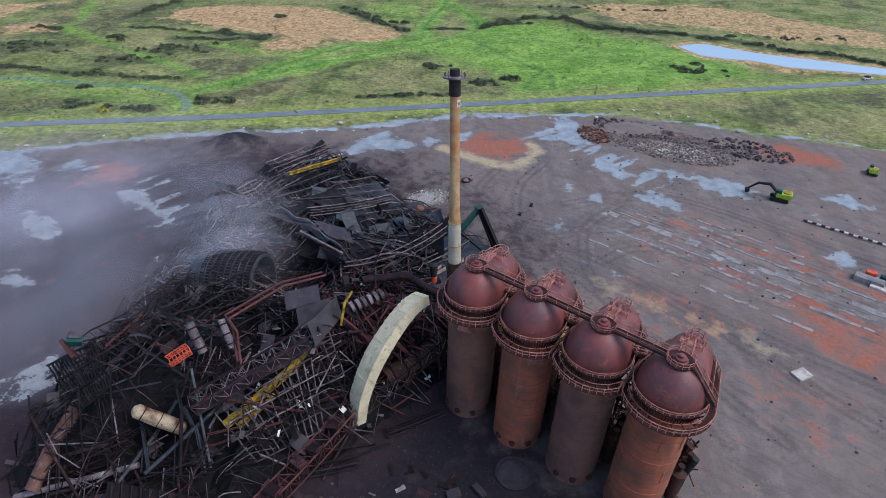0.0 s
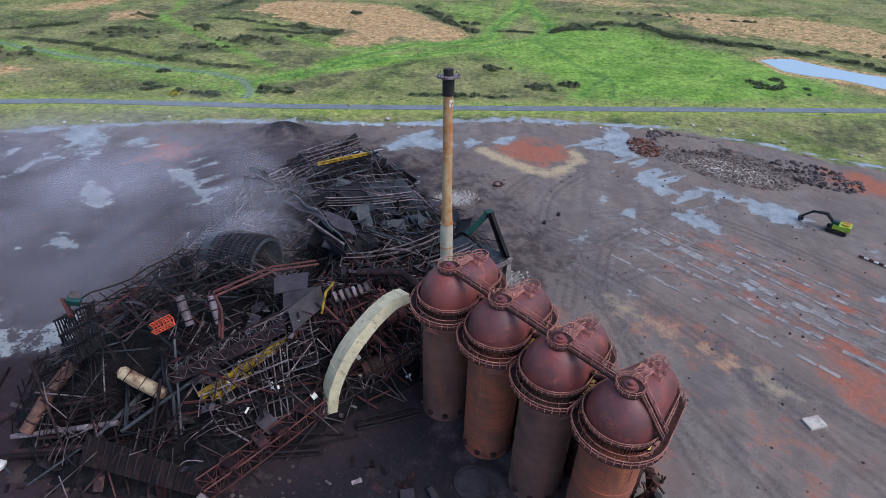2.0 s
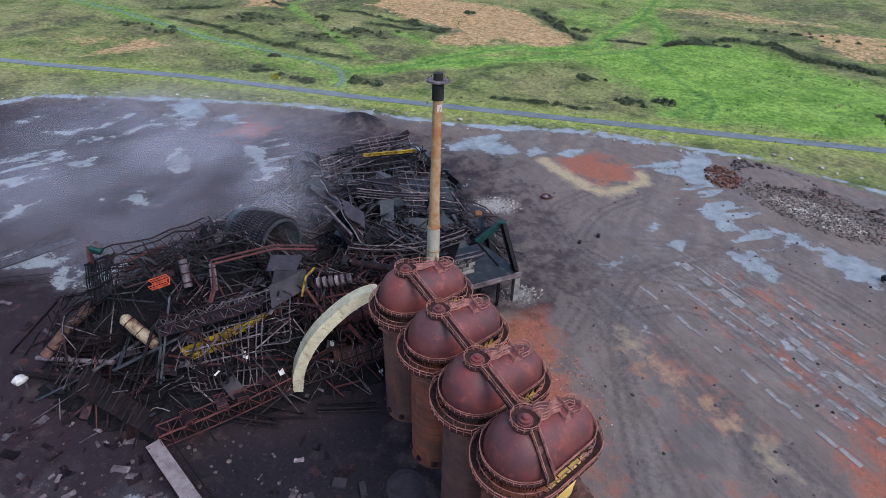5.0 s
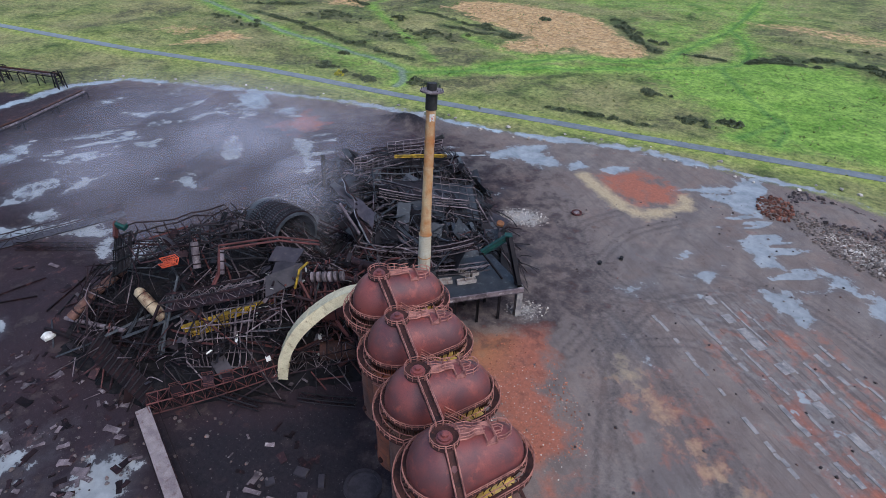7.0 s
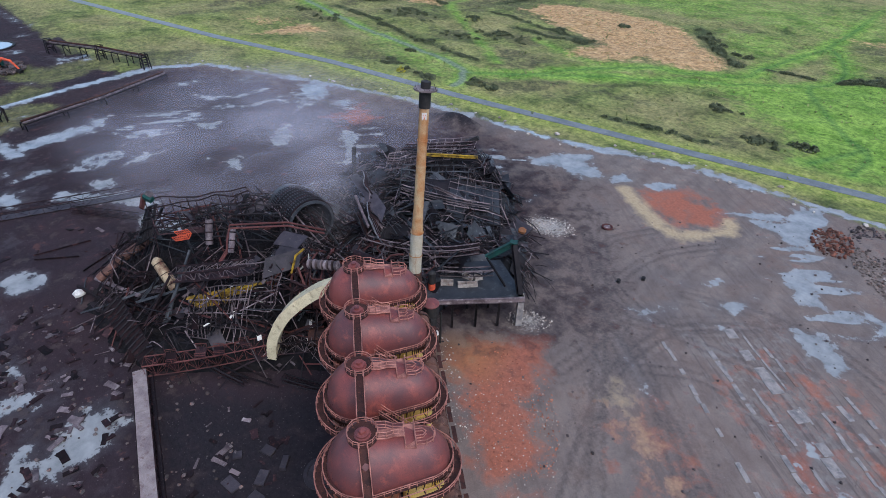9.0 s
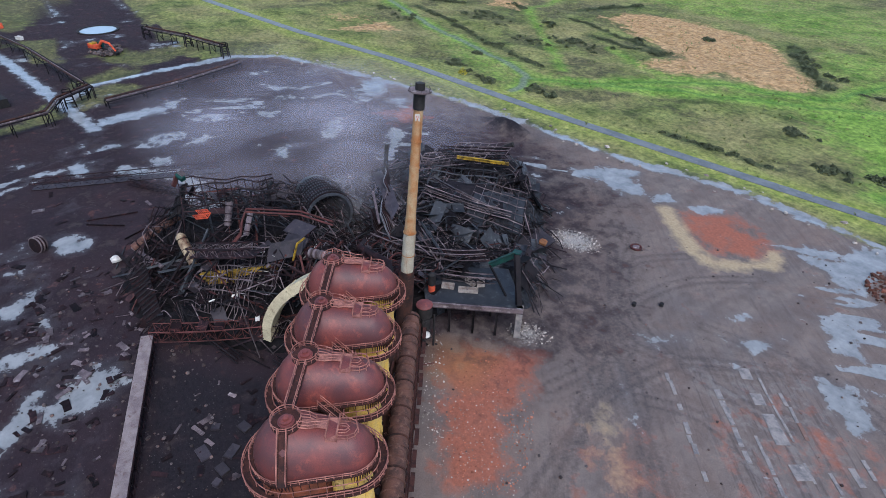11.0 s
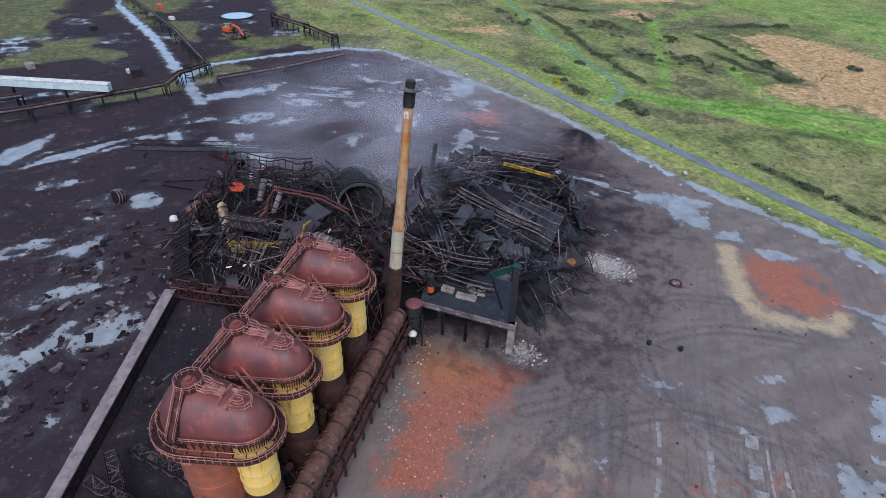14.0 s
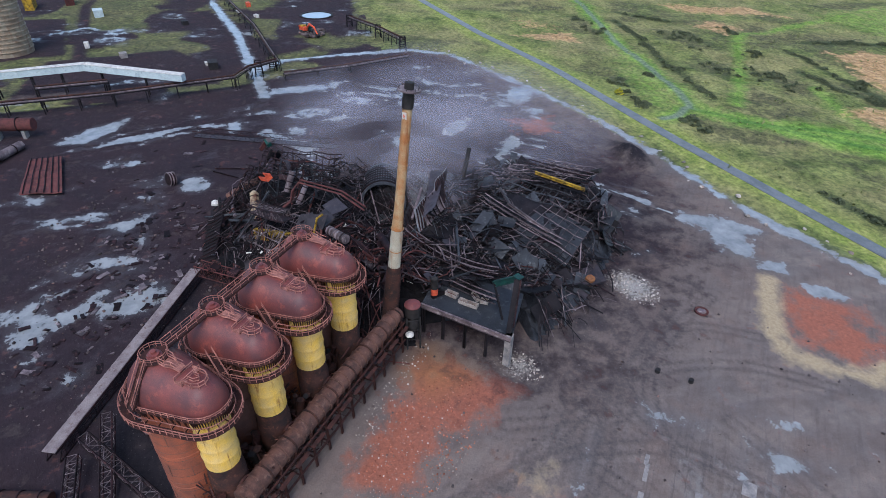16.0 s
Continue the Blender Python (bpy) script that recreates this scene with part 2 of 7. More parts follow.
def soft(d, w):
    return np.clip(d / w * 0.5 + 0.5, 0, 1)


ROAD = [(-640, 100), (-323, 155), (-230, 171), (-160, 188), (-79, 199.5), (1, 214.5), (101, 234), (202, 254), (420, 300)]
TRACK = [(-206, 124), (-193, 145), (-141, 166), (-102, 180), (-75, 184.5), (-28, 193), (10, 205), (74, 209), (118, 194), (156, 182), (230, 160)]
SITE = [(-206, 118), (-193, 145), (-141, 167), (-75, 185), (-28, 194), (10, 205), (74, 206), (118, 190), (156, 178), (320, 130), (330, -250), (-140, -250), (-150, -20), (-165, 45), (-190, 95)]
LANE = [(-420, 290), (-340, 272), (-269, 256), (-202, 241), (-162, 236), (-112, 226), (-105, 221), (-99, 214), (-97, 206)]
GREEN_TRACKS = [
    [(-105, 223), (-90, 235), (-81, 243), (-69, 266), (-51, 288), (-28, 300), (-11, 312), (-10, 333), (-4, 372), (2, 402), (4, 470)],
    [(-90, 233), (-74, 248), (-48, 270), (-24, 288), (14, 321), (21, 350), (13, 381), (3, 402)],
    [(14, 319), (21, 302), (37, 275), (48, 262), (50, 254), (49, 238)],
    [(48, 264), (41, 250), (36, 238)],
]
FOOTPATHS = [[(-90, 233), (-74, 254), (-59, 284)], [(-204, 335), (-201, 317), (-144, 276), (-104, 244)], [(-204, 335), (-228, 402), (-251, 464)], [(-115, 294), (-77, 279), (-62, 286)],
             [(-28, 300), (14, 300), (44, 268)]]
POND = [(125, 307), (134, 312), (142, 313), (154, 303), (167, 295), (189, 286), (215, 274), (244, 258), (240, 248), (209, 264), (188, 269), (168, 273), (154, 283), (141, 286), (131, 291)]
PILE = [(-66, 52), (-56, 42), (-44, 42), (-29, 43), (-17, 55), (-7, 65), (1, 73), (4, 84), (6, 90), (14, 104), (9, 113), (-1, 128), (-15, 142), (-30, 150), (-50, 142), (-62, 130), (-62, 110), (-64, 90), (-64, 70)]


def steps(*spans):
    out = []
    for a, b, s in spans:
        out.extend(np.arange(a, b, s))
    return out


far_out = [330 * 1.28 ** k for k in range(1, 11)]
gx = np.array([-v for v in reversed(far_out)] + steps((-330, -150, 2.0), (-150, 0, 1.0), (0, 110, 0.6), (110, 130, 1.0), (130, 330, 2.0)) + [330] + far_out)
gy = np.array([-140 - v for v in reversed(far_out)] + steps((-140, 0, 2.0), (0, 55, 1.0), (55, 175, 0.6), (175, 216, 1.0), (216, 470, 2.0)) + [470] + [140 + v for v in far_out])
X, Y = np.meshgrid(gx, gy)
warp = (fbm(X, Y, 9.0, 3) - 0.5) * 6
warp2 = (fbm(X, Y, 30.0, 8) - 0.5) * 22
site_d = area(X, Y, SITE) + warp * 0.6
for yard in ([(-240, 58), (-335, 66), (-335, 108), (-250, 104)], [(-160, -45), (-215, -45), (-225, 8), (-185, 38), (-168, 36)], [(-225, -40), (-300, -60), (-300, -110), (-200, -110)], [(-260, -10), (-300, -15), (-310, 20), (-262, 24)]):
    site_d = np.maximum(site_d, area(X, Y, yard) + warp * 0.7)
for pts, half in (([(-149, 55), (-180, 49.5), (-251, 38), (-342, 14.7), (-500, -30)], 3.0), ([(-180, 49), (-198, 62), (-202, 89), (-205, 124)], 3.0), ([(-420, -78), (-352, -62), (-220, -33), (-150, -14)], 3.2)):
    site_d = np.maximum(site_d, half - line_distance(X, Y, pts) + warp * 0.1)
west = np.minimum(-152 - X, 112 - Y)
site_d = np.where(west > 0, np.maximum(site_d, (fbm(X, Y, 32.0, 29) - 0.47) * 45), site_d)
site = soft(site_d, 3.0)
road_d = line_distance(X, Y, ROAD)
track_d = line_distance(X, Y, TRACK)
field = 1 - site
# height: dunes and hummocks in the field, ruts and low heaps on the site
height = field * ((fbm(X, Y, 40.0, 21) - 0.5) * 3.2 + (fbm(X, Y, 11.0, 22, 3) - 0.5) * 1.7) * np.clip((road_d - 4) / 12, 0, 1)
height += site * (fbm(X, Y, 5.0, 25, 3) - 0.5) * 0.28
heap_d = np.hypot((X + 68) / 13, (Y - 177) / 5.5)
height += 4.0 * np.clip(1 - heap_d, 0, 1) ** 0.8 * (0.8 + 0.4 * fbm(X, Y, 3.0, 31))
mound_d = np.hypot((X - 70) / 14, (Y - 195) / 7)
height += 1.8 * np.clip(1 - mound_d, 0, 1) * (0.7 + 0.6 * fbm(X, Y, 4.0, 33))
pond_d = area(X, Y, POND)
height = np.where(pond_d > -4, 0.25 - 0.12 * np.clip(pond_d + 3, 0, 10), height)
puddle = np.zeros_like(X)
pool_rag = warp * 0.32 + (fbm(X, Y, 3.5, 77, 3) - 0.5) * 2.2


def pool(k, *pts):
    """Standing water inside an outline, with a ragged shore."""
    np.maximum(puddle, k * soft(area(X, Y, list(pts)) + pool_rag + 0.5, 3.0), out=puddle)


def streaks(k, way, *pts):
    """Thin films of water drawn out along a direction by wheels."""
    c, s_ = math.cos(radians(way)), math.sin(radians(way))
    u, v = X * c + Y * s_, Y * c - X * s_
    lines = np.clip((fbm(u * 0.22, v, 2.6, 83, 4) - 0.44) * 5, 0, 1)
    np.maximum(puddle, k * soft(area(X, Y, list(pts)) + warp, 6.0) * lines, out=puddle)


# the east yard
pool(1, (-32, 173), (-28, 180), (-18, 189), (-17, 183), (-8, 178), (-13, 174), (-20, 175), (-28, 170))
pool(1, (-6, 181), (-4, 184), (-1, 182), (-4, 177))
pool(1, (5, 184), (9, 189), (12, 188), (8, 183))
pool(1, (35, 185), (44, 190), (42, 200), (47, 206), (51, 201), (51, 191), (49, 179), (43, 183))
pool(1, (50, 165), (53, 169), (57, 165), (61, 158), (58, 157), (52, 160))
pool(0.68, (40, 141), (48, 151), (50, 146), (44, 138))
pool(0.62, (40, 141), (42, 138), (47, 134), (48, 135), (43, 140))
pool(0.65, (29, 127), (36, 134), (36, 131), (32, 125))
pool(1, (58, 146), (63, 148), (70, 141), (68, 137), (61, 141))
pool(0.62, (33, 115.5), (38, 112.5), (46, 105.5), (44, 104.5), (35, 111))
pool(0.7, (34, 144), (41, 154), (42, 153), (36, 143.5))
pool(0.9, (81, 159), (90, 156), (95, 149), (92, 145), (84, 147), (80, 154))
pool(0.8, (112, 146), (122, 148), (125, 140), (118, 140))
pool(1, (100, 116), (104, 117), (103, 112), (99, 111))
pool(0.8, (68, 163), (76, 162), (77, 157), (72, 158))
pool(0.7, (64, 119), (67, 118.5), (78, 109.5), (76, 107.5))
pool(0.6, (96, 118), (112, 104), (124, 92), (121, 90), (108, 101))
streaks(0.75, 40, (20, 190), (35, 180), (52, 156), (62, 146), (75, 150), (66, 172), (40, 196))
streaks(0.48, -42, (74, 152), (92, 140), (118, 118), (128, 128), (100, 152))
streaks(0.38, -42, (44, 120), (75, 96), (104, 70), (112, 80), (70, 120))
streaks(0.9, 35, (-55, 157), (-46, 168), (-35, 172), (-26, 175), (-29, 158), (-45, 154))
# the wet yard west of the heap
pool(0.85, (-20, 21), (-25, 28), (-27, 32), (-26, 36), (-21, 36), (-18, 33), (-17, 28), (-16, 24))
pool(0.9, (-81, 35), (-75, 40), (-71, 39), (-72, 33), (-77, 32))
pool(0.8, (-51, 26), (-46, 28), (-44, 26), (-46, 24))
pool(0.9, (-113, 56), (-98, 73), (-94, 69), (-107, 55))
pool(0.9, (-114, -14), (-126, -5), (-134, 6), (-124, 4), (-113, -3))
pool(0.9, (-157, 58), (-159, 69), (-158, 83), (-152, 79), (-151, 65), (-150, 56))
pool(0.75, (-113, 126), (-109, 133), (-96, 121), (-99, 117))
pool(0.7, (-103, 101), (-99, 107), (-90, 100), (-93, 96))
pool(0.9, (-144, 160), (-137, 169), (-124, 157), (-130, 153))
pool(0.85, (-92, 142), (-86, 143), (-71, 128), (-76, 129))
pool(0.85, (-114, 64), (-112, 70), (-106, 68), (-108, 64))
pool(0.8, (-134, 108), (-129, 114), (-126, 111), (-129, 106))
pool(0.8, (-162, 121), (-152, 123), (-150, 132), (-155, 126))
pool(0.85, (-121, 41), (-125, 46), (-116, 49), (-113, 44))
pool(0.8, (-55, 19), (-61, 25), (-62, 27), (-56, 26), (-52, 20), (-52, 17))
pool(0.8, (-23, 4), (-23, 11), (-15, 15), (-9, 13), (-12, 8))
pool(0.8, (0, 20), (-3, 25), (0, 24.5), (3, 21))
pool(0.7, (-79, -12), (-76, -2), (-71, -5), (-73, -11))
streaks(0.95, 108, (-104, -8), (-110, 16), (-117, 33), (-122, 50), (-132, 30), (-118, 6))
streaks(0.7, 100, (-66, -10), (-52, 4), (-48, 22), (-60, 28), (-72, 6))
streaks(0.75, 130, (-34, 8), (-8, 4), (4, 16), (-10, 26), (-30, 26))
streaks(0.75, 60, (-160, 84), (-150, 118), (-128, 112), (-136, 84))
streaks(0.8, 50, (-96, 150), (-70, 120), (-64, 132), (-86, 156), (-120, 166), (-140, 162))
wet_u, wet_v = 0.77 * X - 0.64 * Y, 0.64 * X + 0.77 * Y
wet_line = soft(2.1 - track_d + warp * 0.45, 2.6) * (0.42 + 0.85 * fbm(X, Y, 9.0, 41))
west_d = np.minimum(line_distance(X, Y, [(-149, 55), (-180, 49.5), (-251, 38), (-342, 14.7), (-500, -30)]), line_distance(X, Y, [(-180, 49), (-198, 62), (-202, 89), (-205, 124)]))
wet_line = np.maximum(wet_line, soft(2.6 - west_d + warp * 0.3, 2.4) * 0.9)
damp = np.clip((fbm(X, Y, 18.0, 44) - 0.4) * 3.5, 0, 1) * np.clip((40 - X) / 60, 0, 1)
strips = np.clip((fbm(X * 1.5, Y * 0.8, 11.0, 46) - 0.47) * 6, 0, 1)
wet = np.maximum(puddle, np.maximum(wet_line, damp * strips * 0.55)) * np.clip(site_d + 4, 0, 1)
wet *= 1 - soft(area(X, Y, PILE) + 2, 4)
height -= 0.1 * site * puddle
slab_zone = soft(np.minimum(np.minimum(wet_u + 52, 40 - wet_u), np.minimum(wet_v - 122, 148 - wet_v)) + warp * 0.4, 6.0)
height *= 1 - 0.9 * slab_zone
height = np.where((area(X, Y, PILE) > -2) | (wet > 0.6), np.minimum(height, -0.02), height)

pit_zone = area(X, Y, [(-26, 41), (-12, 52), (0, 66), (34, 44), (22, 30), (-4, 34)])
wet = np.where(pit_zone > -1, 0.0, wet)
red = np.zeros_like(X)


def red_bed(k, *pts):
    np.maximum(red, k * soft(area(X, Y, list(pts)) + warp * 0.6, 4.0), out=red)


red_bed(1.0, (12, 96), (21, 104), (25, 99), (27, 89), (36, 81), (37, 78), (33, 71), (27, 75), (17, 84), (11, 86))
red_bed(0.55, (34, 72), (38, 80), (44, 66), (40, 58))
red_bed(0.8, (4, 179), (13, 189), (29, 183), (32, 178), (24, 167), (17, 168), (9, 173))
red_bed(0.9, (110, 184), (123, 184), (134, 171), (130, 165), (115, 168), (108, 177))
red_bed(0.65, (80, 102), (93, 88), (108, 70), (100, 60), (82, 78), (74, 88))
red_bed(0.45, (44, 108), (66, 90), (60, 82), (40, 96))
red_bed(0.7, (-106, 146), (-108, 163), (-92, 159), (-93, 146))
for v0, half, u0, u1, k in ((128.6, 1.2, -24, 34, 0.85), (142.2, 1.0, -36, 30, 0.8), (124.5, 0.9, -40, -8, 0.45), (137.6, 0.6, -46, 10, 0.5)):
    np.maximum(red, k * soft(np.minimum(half - np.abs(wet_v - v0), np.minimum(wet_u - u0, u1 - wet_u)) + warp * 0.25, 1.6), out=red)
red = np.maximum(red, 0.3 * np.clip((fbm(X, Y, 22.0, 51) - 0.55) * 5, 0, 1) * np.clip((X - 35) / 20, 0, 1))
sand = soft(2.3 - line_distance(X, Y, [(1, 176), (8, 170.5), (19, 163.5), (24, 163.5), (33, 174), (32, 179)]) + warp * 0.4, 2.0)
sand = np.maximum(sand, 0.6 * soft(2.6 - line_distance(X, Y, [(38, 104), (43, 100), (49, 95), (59, 89), (70, 80)]) + warp * 0.5, 4.0))
sand = np.maximum(sand, 0.35 * soft(9 - np.hypot(X - 48, Y - 44) + warp, 6.0))
ochre = soft(area(X, Y, [(8, 90), (15, 96), (17, 89), (12, 85)]) + warp * 0.5, 5.0)
ash = soft(area(X, Y, [(-230, 130), (-140, 160), (-60, 178), (-14, 170), (8, 140), (16, 112), (4, 84), (40, 40), (60, -40), (-150, -80), (-200, 40)]) + warp2, 20.0)
ash = np.maximum(ash, np.clip((-150 - X) / 20, 0, 1) * np.clip((130 - Y) / 12, 0, 1))
coal = np.clip(1.25 - heap_d, 0, 1) + soft(14 - line_distance(X, Y, [(14, 106), (8, 122), (-12, 150), (-34, 160)]) + warp * 1.5, 14.0) * 0.5
coal = np.maximum(coal, 0.9 * soft(area(X, Y, [(-26, 41), (-12, 52), (0, 66), (34, 44), (22, 30), (-4, 34)]) + warp * 0.5, 4.0))
lime = soft(4 - np.hypot((X + 4) / 1.4, Y - 142) + warp * 0.7, 3.0) + soft(3 - np.hypot(X - 15, Y - 107) + warp * 0.5, 3.0) * 0.7
lime += 0.5 * soft(8 - np.hypot((X - 80) / 1.6, (Y - 178)) + warp, 8.0)

# wheel ruts across the yard
RUTS = [[(60, 60), (45, 85), (32, 108), (24, 122), (14, 140), (4, 158)], [(80, 60), (58, 90), (40, 112), (26, 122), (16, 128)], [(28, 100), (29, 112), (24, 124), (16, 134), (6, 146)],
        [(24, 122), (34, 124), (44, 132), (56, 146)], [(20, 116), (27, 113), (31, 119), (27, 125), (20, 124), (18, 119)], [(40, 112), (52, 118), (70, 110), (95, 85)], [(100, 60), (70, 85), (48, 104), (30, 116)],
        [(36, 140), (56, 146), (76, 140), (110, 110)], [(18, 160), (12, 146), (22, 132), (38, 126), (60, 128)], [(50, 60), (40, 90), (36, 110), (40, 128), (52, 140)], [(33, 108), (26, 118), (22, 130), (24, 150), (34, 166)]]


rut = np.zeros_like(X)
for pts in RUTS:
    d = line_distance(X, Y, curve(pts))
    rut = np.maximum(rut, soft(0.55 - np.abs(d - 1.1), 0.8))
    rut = np.maximum(rut, 0.6 * soft(0.5 - np.abs(d - 3.4 - warp * 0.15), 0.8))
rut *= 0.55 + 0.6 * fbm(X, Y, 12.0, 91)

reed = np.zeros_like(X)


def reeds(k, *pts):
    np.maximum(reed, k * soft(area(X, Y, list(pts)) + warp2 * 0.25 + warp, 6.0), out=reed)


reeds(1.0, (-162, 340), (-160, 364), (-146, 378), (-120, 388), (-86, 380), (-60, 370), (-46, 345), (-27, 330), (-23, 313), (-34, 303), (-58, 304), (-68, 286), (-84, 281), (-90, 288), (-85, 312), (-116, 328))
reeds(0.9, (-241, 323), (-218, 332), (-206, 312), (-229, 303))
reeds(0.9, (-290, 316), (-267, 371), (-236, 378), (-249, 345), (-262, 322))
reeds(1.0, (-226, 190), (-226, 222), (-206, 224), (-210, 196))
reeds(0.5, (-260, 196), (-240, 200), (-232, 222), (-262, 214))
reeds(0.75, (86, 405), (179, 410), (259, 342), (240, 305), (192, 322), (156, 350), (108, 360))
reeds(0.6, (-20, 430), (60, 440), (130, 430), (60, 410))
reed = np.maximum(reed, soft(3.2 - np.abs(pond_d + 2) + warp * 0.4, 3.0) * 0.9)
lane_d = line_distance(X, Y, curve(LANE))
meadow = np.zeros_like(X)
trail = soft(1.7 - lane_d + warp * 0.1, 1.4)
for pts in GREEN_TRACKS:
    d = line_distance(X, Y, curve(pts))
    meadow = np.maximum(meadow, soft(5.5 - d + warp * 0.7, 5.0))
    trail = np.maximum(trail, soft(1.5 - d + warp * 0.15, 1.6) * 0.8)
for pts in FOOTPATHS:
    meadow = np.maximum(meadow, 0.8 * soft(2.6 - line_distance(X, Y, curve(pts)) + warp * 0.4, 3.0))
meadow = np.maximum(meadow, 0.9 * soft(4.5 - lane_d + warp * 0.8, 4.0))


def mead(k, *pts):
    np.maximum(meadow, k * soft(area(X, Y, list(pts)) + warp2 * 0.5 + warp, 12.0), out=meadow)


mead(1.0, (-20, 292), (-8, 310), (14, 322), (24, 345), (60, 350), (95, 330), (130, 294), (150, 262), (100, 240), (44, 236), (20, 262), (0, 276))
mead(0.7, (-190, 236), (-150, 230), (-112, 222), (-104, 210), (-125, 212), (-160, 224))
mead(0.55, (-60, 392), (-40, 356), (-14, 345), (-6, 372), (-16, 410))
mead(0.5, (-243, 400), (-250, 493), (-60, 490), (40, 480), (20, 420), (-120, 410))
hedge = np.zeros_like(X)
HEDGES = []


def hedgerow(half, *pts):
    HEDGES.append((half, pts))
    np.maximum(hedge, soft(half - line_distance(X, Y, list(pts)) + warp * 0.8, half * 1.1), out=hedge)


hedgerow(4.5, (22, 338), (52, 364), (75, 359), (91, 342), (136, 334), (161, 321), (183, 303), (219, 281))
hedgerow(2.6, (-250, 264), (-211, 258), (-198, 255), (-163, 247), (-133, 243), (-110, 237))
hedgerow(4.0, (-182, 346), (-178, 372), (-168, 392))
hedgerow(5.0, (-62, 384), (-47, 361), (-30, 337), (-22, 328))
hedgerow(1.8, (-34, 223), (-9, 226), (8, 229))
hedgerow(2.4, (-8, 331), (12, 335))
hedgerow(2.4, (22, 336), (52, 352))
hedgerow(3.0, (-140, 306), (-113, 303), (-92, 308))
hedgerow(3.0, (-268, 276), (-239, 296))
hedgerow(2.2, (-170, 322), (-120, 318), (-100, 312))
heath = np.zeros_like(X)
for cx, cy, rx, ry, k in ((-200, 282, 22, 14, 1), (-152, 267, 16, 10, 0.9), (-128, 286, 24, 9, 1), (-144, 211, 12, 6, 1), (118, 262, 20, 9, 0.8), (21, 247, 10, 5, 0.9), (-39, 246, 14, 4, 0.7), (-230, 240, 30, 10, 0.9), (-90, 262, 16, 6, 0.6),
                          (-120, 204, 10, 5, 0.8), (-180, 215, 18, 6, 0.6), (-60, 226, 26, 4, 0.5), (-260, 300, 30, 12, 0.7)):
    heath = np.maximum(heath, k * soft(1 - np.hypot((X - cx) / rx, (Y - cy) / ry) + warp * 0.12, 0.7))
heath = np.maximum(heath, np.clip((fbm(X, Y, 26.0, 61) - 0.53) * 7, 0, 1) * 0.75 * (1 - meadow))
heath = np.maximum(heath, 0.85 * np.clip((-140 - X) / 30, 0, 1) * np.clip((125 - Y) / 20, 0, 1))
verge = soft(8 - road_d + warp, 5.0)

ground_me = bpy.data.meshes.new("ground")
nx, ny = len(gx), len(gy)
co = np.stack([X, Y, height], -1).reshape(-1, 3).astype(np.float32)
idx = np.arange(nx * ny).reshape(ny, nx)
quads = np.stack([idx[:-1, :-1], idx[:-1, 1:], idx[1:, 1:], idx[1:, :-1]], -1).reshape(-1, 4)
ground_me.vertices.add(len(co))
ground_me.vertices.foreach_set("co", co.ravel())
ground_me.loops.add(quads.size)
ground_me.loops.foreach_set("vertex_index", quads.ravel().astype(np.int32))
ground_me.polygons.add(len(quads))
ground_me.polygons.foreach_set("loop_start", np.arange(0, quads.size, 4, dtype=np.int32))
ground_me.polygons.foreach_set("use_smooth", np.ones(len(quads), bool))
ground_me.update(calc_edges=True)
for key, values in (("field", field), ("wet", wet), ("rut", rut), ("red", red), ("sand", sand), ("ash", ash), ("coal", np.clip(coal, 0, 1)), ("lime", np.clip(lime, 0, 1)), ("slab", slab_zone),
                    ("reed", reed), ("meadow", meadow), ("trail", trail), ("lane", soft(3.0 - lane_d, 2.0)), ("heath", heath), ("hedge", hedge), ("ochre", ochre), ("verge", verge)):
    at = ground_me.attributes.new(key, "FLOAT", "POINT")
    at.data.foreach_set("value", values.ravel().astype(np.float32))


